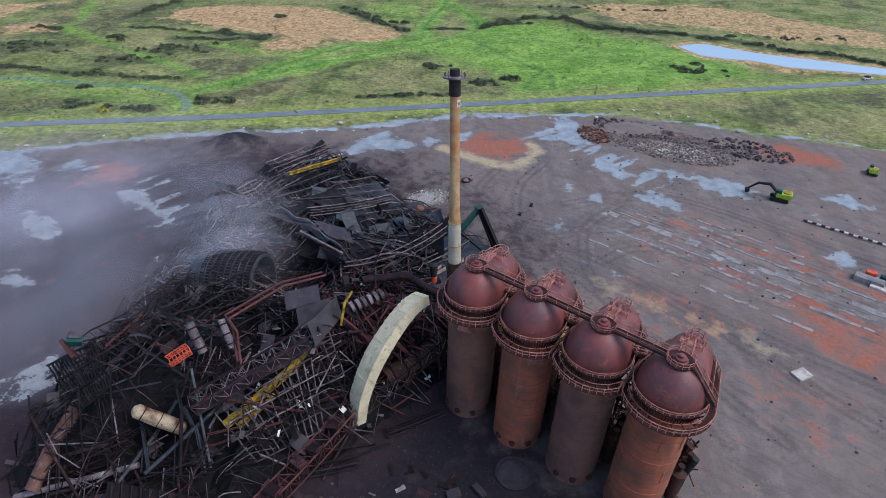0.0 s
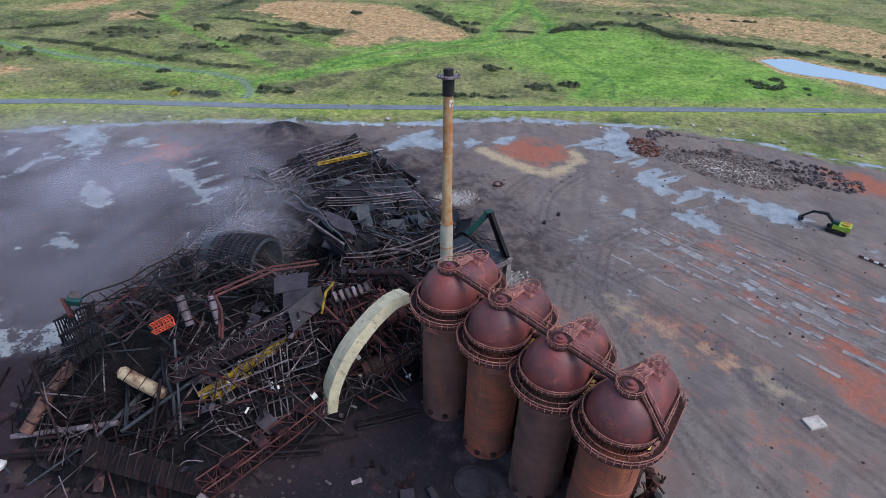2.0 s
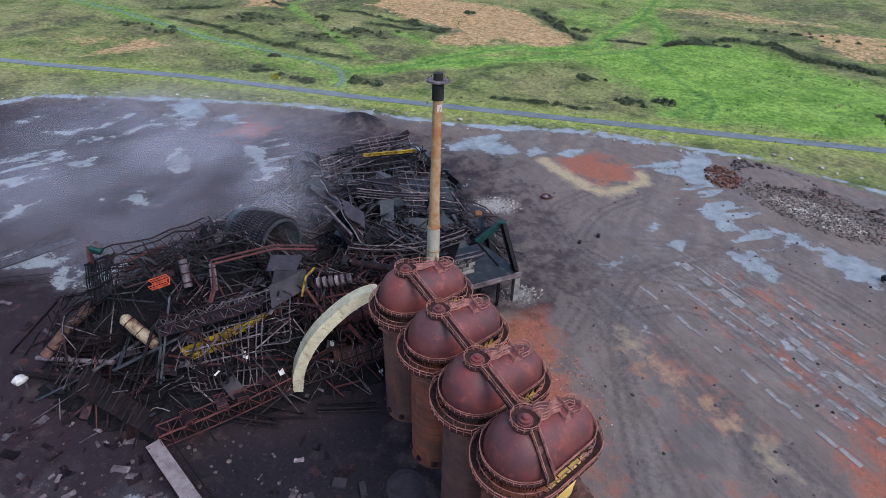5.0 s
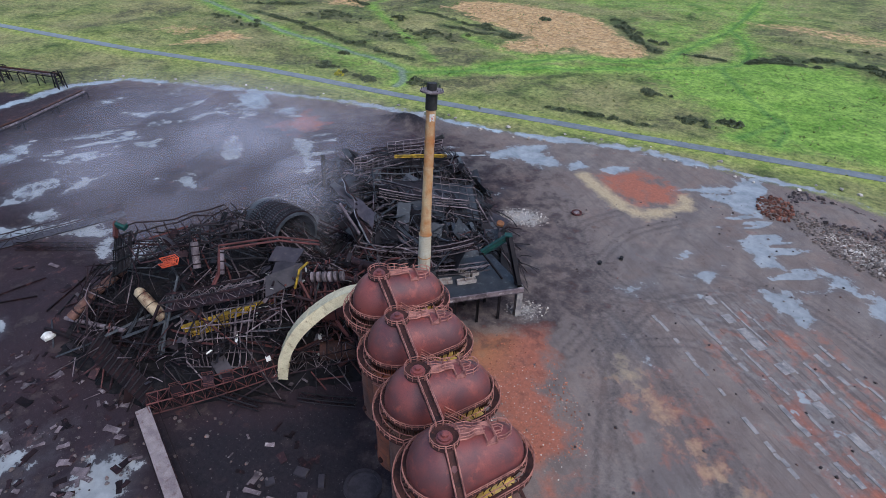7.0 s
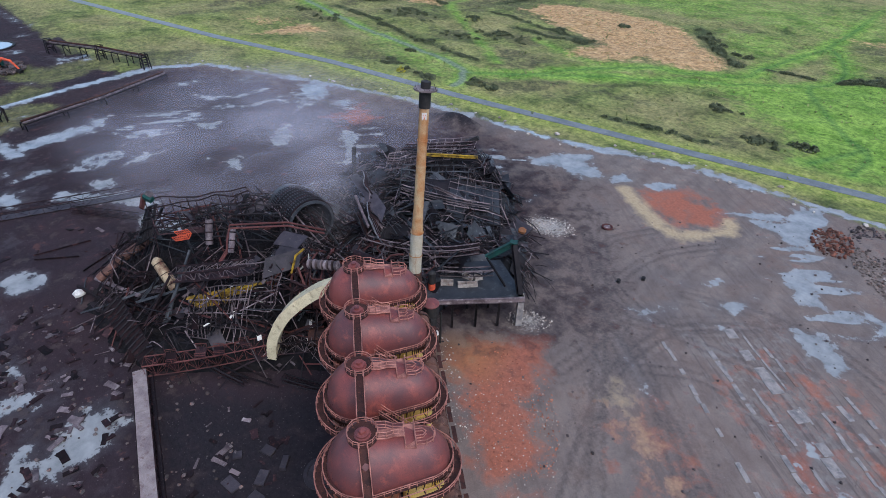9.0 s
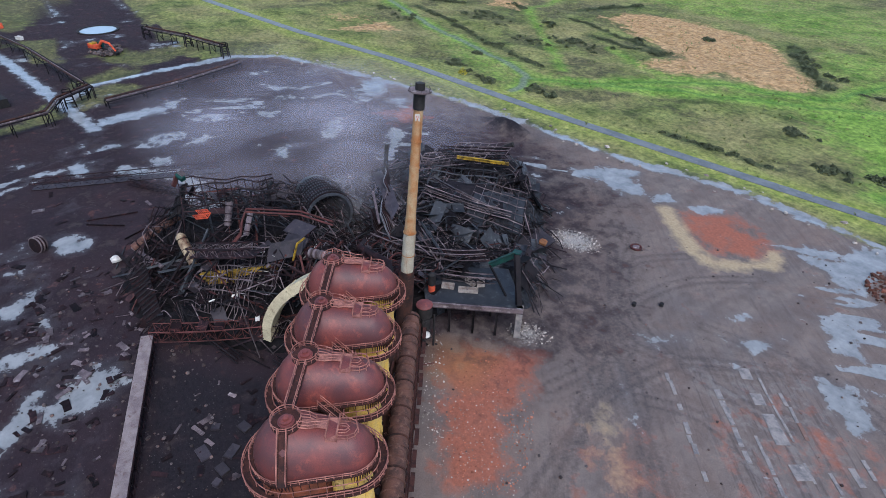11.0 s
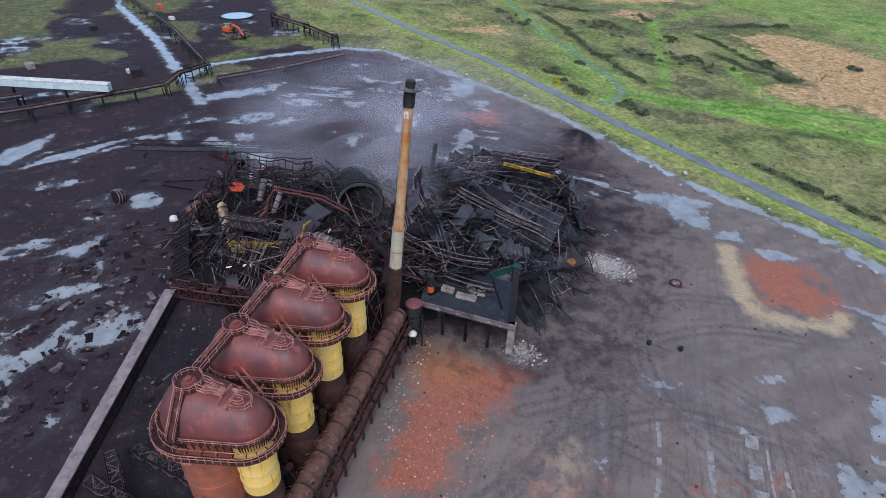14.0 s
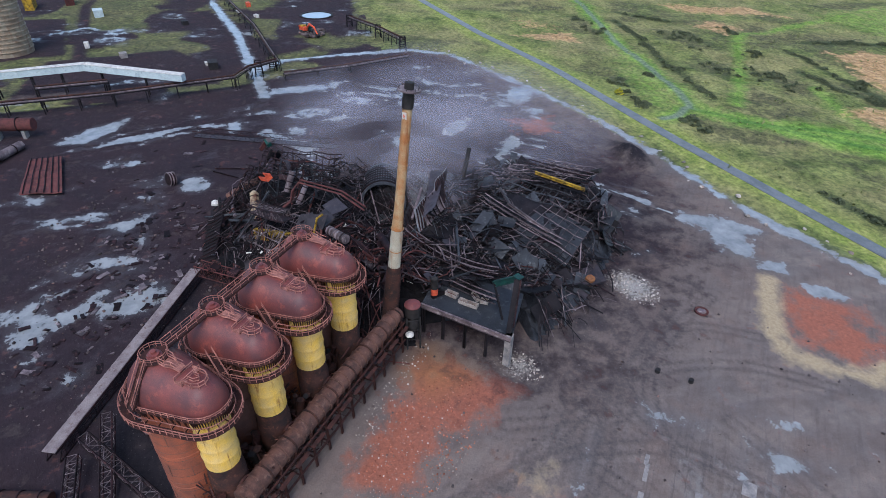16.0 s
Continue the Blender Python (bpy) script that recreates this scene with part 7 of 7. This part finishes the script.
def pipe_rack(pts, z, label, pipes=3, spacing=11.0):
    th = thing("pipe_rack", label, "pipe rack", "pipe racks")
    pts = [Vector((*p, z)) for p in pts]
    for k in range(pipes):
        o = Vector((0, 0, 0.35 + 0.5 * (k % 2)))
        line = []
        for i, p in enumerate(pts):
            d = (pts[min(i + 1, len(pts) - 1)] - pts[max(i - 1, 0)]).normalized()
            line.append(p + Vector((-d.y, d.x, 0)) * (k - (pipes - 1) / 2) * 0.9 + o)
        part("pipe", Geo().tube(line, 0.36, 8), (PALE, PIPE, BROWN)[k % 3], th, smooth=True)
    for a, b in zip(pts, pts[1:]):
        d = (b - a).normalized()
        s = Vector((-d.y, d.x, 0)) * 1.5
        n = max(1, int((b - a).length / spacing))
        for i in range(n + 1):
            p = a.lerp(b, i / n)
            g = Geo()
            for sg in (-1, 1):
                g.bar((p + s * sg).xy.to_3d(), p + s * sg, 0.3)
            g.bar(p + s, p - s, 0.3)
            g.bar(p + s - Vector((0, 0, z * 0.9)), p - s, 0.15)
            part("bent", g, CHAR, th)
        for sg in (-1, 1):
            part("stringer", Geo().bar(a + s * sg, b + s * sg, 0.25, 0.4), CHAR, th)
    return th


pipe_rack([(-140, -60), (-148, -1), (-160, 43), (-172, 48), (-181, 60)], 5.0, "low pipe rack with pale pipes along the yard's edge")
pipe_rack([(-168, 63), (-175, 92), (-186, 121)], 2.6, "low pipe rack beside the wet road", 2)
pipe_rack([(-181, 60), (-250, 47), (-320, 28), (-420, 0)], 4.6, "long straight pipe rack running off through grass", 2, 14)
pipe_rack([(-258, 100), (-232, 113), (-206, 122)], 5.0, "tall pipe bridge by the junction", 2, 9)
pipe_rack([(-152, -28), (-156, -4)], 7.0, "portal pipe bridge over the track", 2, 24)
for x, y in ((-176, 52), (-183, 58), (-206, 122), (-232, 113), (-258, 100)):
    th = thing("trestle_tower", "dark steel trestle tower carrying pipes", "trestle", "trestle towers")
    for sx in (-1, 1):
        for sy in (-1, 1):
            part("leg", Geo().bar((x + sx * 1.6, y + sy * 1.6, 0), (x + sx * 1.3, y + sy * 1.3, 6.5), 0.35), CHAR, th)
    for z in (2.2, 4.4, 6.4):
        part("ring_beam", Geo().tube([(x - 1.5, y - 1.5, z), (x + 1.5, y - 1.5, z), (x + 1.5, y + 1.5, z), (x - 1.5, y + 1.5, z)], 0.16, 4, True), CHAR, th)
gal = thing("white_gallery", "long enclosed white conveyor gallery on trestles, slightly bent", "conveyor gallery")
PALEBLUE = weathered("gallery_sheet", (0.45, 0.5, 0.5), (0.36, 0.41, 0.42), (0.22, 0.25, 0.25), 0.3, 0.55)
GP = [Vector((-163, -60, 8.5)), Vector((-164.5, -37, 9.5)), Vector((-167.5, -14, 10)), Vector((-151.5, 25, 8.5))]
for a, b in zip(GP, GP[1:]):
    part("casing", Geo().bar(a, b, 2.8, 2.6), PALEBLUE, gal)
    part("roof_sheet", Geo().bar(a + Vector((0, 0, 1.42)), b + Vector((0, 0, 1.42)), 3.2, 0.2), WHITE, gal)
    for t in (0.15, 0.6):
        p = a.lerp(b, t)
        part("trestle", Geo().bar((p.x - 1.2, p.y, 0), (p.x - 0.6, p.y, p.z - 1.3), 0.4).bar((p.x + 1.2, p.y, 0), (p.x + 0.6, p.y, p.z - 1.3), 0.4), CHAR, gal)
tk = thing("gas_tank", "tall round ribbed tank, cream with rust streaks", "tank")
TANK = weathered("tank_sheet", (0.3, 0.24, 0.17), (0.22, 0.15, 0.1), (0.17, 0.075, 0.045), 0.3, 0.7, streak=True)
part("shell", Geo().lathe([(11, 0), (11, 34), (10.5, 34.6), (0.3, 37.5)], 40, Matrix.Translation((-232, -67, 0))), TANK, tk, smooth=True)
for z in range(2, 34, 2):
    part("hoop", Geo().lathe([(11, z), (11.35, z + 0.1), (11.35, z + 0.5), (11, z + 0.6)], 40, Matrix.Translation((-232, -67, 0)), caps=False), TANK, tk)
sump = thing("round_sump", "round open basin with dark water", "basin")
lo, hi = circle((-287, 82.5, 0.5), 9, 36), circle((-287, 82.5, 0.5), 10.2, 36)
part("rim", Geo().strip(lo + lo[:1], hi + hi[:1], 0.8), BLACK, sump)
part("water_disc", Geo().lathe([(9, 0.1), (9, 0.16)], 36, Matrix.Translation((-287, 82.5, 0))), WATER, sump)
for x, y, sx, sy, sz, rz, mt in ((-191, 31, 6, 4, 3, 0.2, BLACK), (-196, 28, 3, 2, 1.2, 0.3, WHITE), (-234.5, -32.7, 2.6, 2.0, 2.6, 0.2, WHITE), (-302, -43, 7, 5, 4, 0.3, PALEBLUE), (-331, -88, 14, 5, 8, 0.2, YELLOW_STEEL), (-338, -68, 10, 5, 8, 0.3, RUSTRED),
                                 (-318, 41, 4, 2.4, 2.4, 0.3, ORANGE), (-300, 36, 3, 2.4, 1.4, 0.3, WHITE), (-288, 47, 3.4, 2, 1.4, 0.5, WHITE), (-215, -12, 4, 3, 2, 0.4, CONCRETE), (-276, 8, 4, 3, 2, 0.4, BLACK)):
    th = thing("site_hut", "small far site hut or container", "hut", "site huts")
    m = Matrix.Rotation(rz, 3, "Z")
    part("wall", Geo().box((x, y, sz / 2), (sx, sy, sz), m), mt, th)
    part("roof", Geo().box((x, y, sz + 0.1), (sx * 1.05, sy * 1.05, 0.2), m), mt, th)
# big pipes and a rusty plate near the near edge of the works
pipe_thing([(-124, -48, 5), (-121, -20, 5)], 2.2, RUSTRED, "thick rust-red gas main end on supports", "gas_main", 3)
for y in (-42, -32, -24):
    tagged(part("pipe_support", Geo().box((-121.8, y, 1.6), (3.0, 1.0, 3.2)), CONCRETE), "concrete block carrying a thick pipe", "pipe support", "pipe supports")
pipe_thing([(-92, -30, 1.6), (-112, -22, 1.6)], 1.4, PALE, "pale grey pipe length lying on the ground", "ground_pipe", 3)
plate((-100, -16, 1.2), (-101, -7, 1.4), (-76, 0, 1.0), (-78, -12, 0.6), RUSTRED, "roof_sheet", "large dark red sheet lying on the yard", "steel plate", 0.2, 0.4, ribs=6)
car = thing("car", "small white car far off on the lane", "car")
part("body", Geo().box((195, 257, 0.75), (4.2, 1.8, 0.7), Matrix.Rotation(0.2, 3, "Z")), WHITE, car)
part("cabin", Geo().box((194.8, 257, 1.35), (2.2, 1.6, 0.6), Matrix.Rotation(0.2, 3, "Z")), BLACK, car)
for sx in (-1.3, 1.3):
    for sy in (-0.8, 0.8):
        part("wheel", Geo().lathe([(0.33, -0.1), (0.33, 0.1)], 10, Matrix.Translation((195 + sx * 0.98 - sy * 0.2, 257 + sx * 0.2 + sy * 0.98, 0.45)) @ pose(0, 0, 0, 90, 0, 11)), BLACK, car)

# ---- plants in the field ----
LEAF, l_nodes, l_links, l_bsdf = material("shrub_leaves")
l_geo = l_nodes.new("ShaderNodeNewGeometry")
l_ramp = l_nodes.new("ShaderNodeValToRGB")
l_ramp.color_ramp.elements[0].color = (0.036, 0.046, 0.02, 1)
l_ramp.color_ramp.elements[1].color = (0.095, 0.105, 0.045, 1)
l_links.new(l_geo.outputs["Random Per Island"], l_ramp.inputs[0])
l_links.new(l_ramp.outputs[0], l_bsdf.inputs["Base Color"])
l_bsdf.inputs["Roughness"].default_value = 0.8


def ground_z(x, y):
    i = min(max(int(np.searchsorted(gx, x)), 1), nx - 1)
    j = min(max(int(np.searchsorted(gy, y)), 1), ny - 1)
    return float(height[j, i])


def shrub(g, x, y, r, h):
    z = ground_z(x, y)
    for k in range(int(20 + r * 30)):
        a, q, t = rnd.uniform(0, 6.283), math.sqrt(rnd.random()) * r, rnd.random()
        c = Vector((x + math.cos(a) * q, y + math.sin(a) * q * 0.8, z + h * (1 - (q / r) ** 2) * (0.35 + 0.65 * t)))
        s = rnd.uniform(0.25, 0.5) * (0.6 + 0.22 * r)
        m = Euler((rnd.uniform(-1, 1), rnd.uniform(-1, 1), rnd.uniform(0, 6))).to_matrix()
        g.add([c + m @ Vector((-s, -s * 0.5, 0)), c + m @ Vector((s, -s * 0.4, 0.1)), c + m @ Vector((0.6 * s, s * 0.6, 0)), c + m @ Vector((-0.5 * s, s * 0.5, 0.15))], [(0, 1, 2, 3)])


g = Geo()
CLUMPS = [(-211, 318, 6, 3, 12), (-167, 300, 5, 3, 9), (-94, 308, 6, 3, 14), (-96, 355, 5, 2, 6), (-118, 323, 3, 2, 4), (-145, 228, 2, 1, 3), (-88, 216, 9, 3, 16), (-116, 206, 9, 2, 14), (18, 243, 6, 3, 14), (31, 251, 5, 3, 10), (-3, 261, 6, 3, 8),
          (-140, 209, 8, 3, 8), (-128, 286, 20, 6, 18), (-152, 268, 14, 6, 12), (-200, 282, 20, 8, 20), (118, 262, 18, 6, 12), (-27, 346, 8, 3, 6), (-240, 240, 26, 6, 14), (100, 390, 50, 6, 14), (200, 330, 26, 5, 10)]
for half, line in HEDGES:
    for (ax, ay), (bx, by) in zip(line, line[1:]):
        n = max(2, int(math.hypot(bx - ax, by - ay) / 2.2))
        for i in range(n):
            t = rnd.random()
            shrub(g, ax + (bx - ax) * t + rnd.gauss(0, half * 0.4), ay + (by - ay) * t + rnd.gauss(0, half * 0.4), rnd.uniform(0.9, 0.6 * half + 1.4), rnd.uniform(0.4, 0.7 + 0.25 * half))
for cx, cy, rx, ry, n in CLUMPS:
    for k in range(n):
        x, y = cx + rnd.gauss(0, rx * 0.5), cy + rnd.gauss(0, ry * 0.7)
        if line_distance(np.array([x]), np.array([y]), ROAD)[0] < 4.5:
            continue
        shrub(g, x, y, 1.0 + 2.6 * rnd.random() ** 2, rnd.uniform(0.6, 1.8))
tagged(part("scrub_bushes", g, LEAF), "dark green gorse and bramble clumps in the grassland", "bushes", kind="stuff")
TUFT, t_nodes, t_links, t_bsdf = material("tussock_blades")
t_geo = t_nodes.new("ShaderNodeNewGeometry")
t_ramp = t_nodes.new("ShaderNodeValToRGB")
t_ramp.color_ramp.elements[0].color = (0.1, 0.12, 0.035, 1)
t_ramp.color_ramp.elements[1].color = (0.2, 0.21, 0.07, 1)
t_links.new(t_geo.outputs["Random Per Island"], t_ramp.inputs[0])
t_links.new(t_ramp.outputs[0], t_bsdf.inputs["Base Color"])
t_bsdf.inputs["Roughness"].default_value = 0.85
g = Geo()
for k in range(5000):
    x, y = rnd.uniform(-300, 230), rnd.uniform(195, 430)
    if y < 205 + x * 0.16 + 8 or noise.noise((x * 0.03, y * 0.05, 2.0)) < -0.05 or 118 < x < 245 and 236 < y < 312:
        continue
    z = ground_z(x, y)
    s = rnd.uniform(0.35, 1.0)
    for j in range(3):
        a = rnd.uniform(0, 6.283)
        dx, dy = math.cos(a) * s, math.sin(a) * s
        g.add([(x - dy * 0.4, y + dx * 0.4, z - 0.1), (x + dy * 0.4, y - dx * 0.4, z - 0.1), (x + dx * 0.8, y + dy * 0.8, z + s * 0.9)], [(0, 1, 2)])
tagged(part("grass_tussocks", g, TUFT), "rough pale and green grass tussocks", "grass", kind="stuff")
yb = thing("yellow_bush", "yellow autumn bush beside the lane", "bush")
g = Geo()
shrub(g, -126, 202.5, 2.4, 2.6)
part("foliage", g, weathered("yellow_leaves", (0.4, 0.33, 0.03), (0.25, 0.25, 0.03), None, 0.8, 0.8), yb)

# ---- smoke lying over the wet yard behind the heap ----
SMOKE = bpy.data.materials.new("smoke")
SMOKE.use_nodes = True
s_n, s_l = SMOKE.node_tree.nodes, SMOKE.node_tree.links
s_n.remove(s_n["Principled BSDF"])
s_pos = s_n.new("ShaderNodeNewGeometry").outputs["Position"]
s_big = noise_fac(s_n, s_l, s_pos, 0.022, 4.0, 0.55, 0.3, 0.68)
s_att = s_n.new("ShaderNodeAttribute")
s_att.attribute_name = "thick"
s_fac = math_node(s_n, s_l, "MULTIPLY", s_att.outputs["Fac"], math_node(s_n, s_l, "MULTIPLY_ADD", s_big, 0.6))
s_fac.node.inputs[1].links[0].from_node.inputs[2].default_value = 0.4
s_dif = s_n.new("ShaderNodeBsdfDiffuse")
s_dif.inputs[0].default_value = (0.35, 0.325, 0.362, 1)
s_tra = s_n.new("ShaderNodeBsdfTransparent")
s_mix = s_n.new("ShaderNodeMixShader")
s_l.new(s_fac, s_mix.inputs[0])
s_l.new(s_tra.outputs[0], s_mix.inputs[1])
s_l.new(s_dif.outputs[0], s_mix.inputs[2])
s_l.new(s_mix.outputs[0], s_n["Material Output"].inputs[0])


def smoke_layer(lift, gain, seed):
    """One thin drifting veil; its density rides on the vertices."""
    sx, sy = np.meshgrid(np.arange(-230, -20, 2.5), np.arange(30, 215, 2.5))
    thick = np.clip(1 - np.hypot((sx + 104) / 70, (sy - 118) / 62), 0, 1) ** 0.8 * 0.6
    thick = np.maximum(thick, 0.5 * np.clip(1 - np.hypot((sx + 74) / 28, (sy - 94) / 34), 0, 1))
    thick = np.maximum(thick, 0.42 * np.clip(1 - np.hypot((sx + 47) / 20, (sy - 98) / 17), 0, 1))
    wisp = fbm(sx + lift * 3, sy - lift * 2, 26.0, seed, 4)
    thick = thick * gain * np.clip((wisp - 0.3) * 3.2, 0.12, 1.25)
    rise = 12.0 * np.exp(-((sx + 44) / 15) ** 2 - ((sy - 99) / 15) ** 2) + 6.0 * np.clip(1 - np.hypot((sx + 66) / 14, (sy - 94) / 20), 0, 1)
    sz = 2.2 + lift + rise * (1 + lift * 0.05) + 2.5 * fbm(sx, sy, 40.0, seed + 9, 2)
    me = bpy.data.meshes.new("smoke")
    cols = sx.shape[1]
    total = thick[:-1, :-1] + thick[1:, 1:] + thick[:-1, 1:] + thick[1:, :-1]
    faces = [(j * cols + i, j * cols + i + 1, (j + 1) * cols + i + 1, (j + 1) * cols + i) for j in range(sx.shape[0] - 1) for i in range(cols - 1) if total[j, i] > 0.001]
    me.from_pydata([tuple(v) for v in np.stack([sx, sy, sz], -1).reshape(-1, 3).tolist()], [], faces)
    me.attributes.new("thick", "FLOAT", "POINT").data.foreach_set("value", thick.ravel().astype(np.float32))
    me.polygons.foreach_set("use_smooth", [True] * len(me.polygons))
    me.materials.append(SMOKE)
    smoke = tagged(new("smoke", me), "thin mauve-grey smoke drifting low over the wet yard", "smoke", kind="stuff")
    smoke.visible_shadow = False


for lift, gain, seed in ((0.0, 0.72, 71), (5.0, 0.72, 131), (10.0, 0.62, 193)):
    smoke_layer(lift, gain, seed)
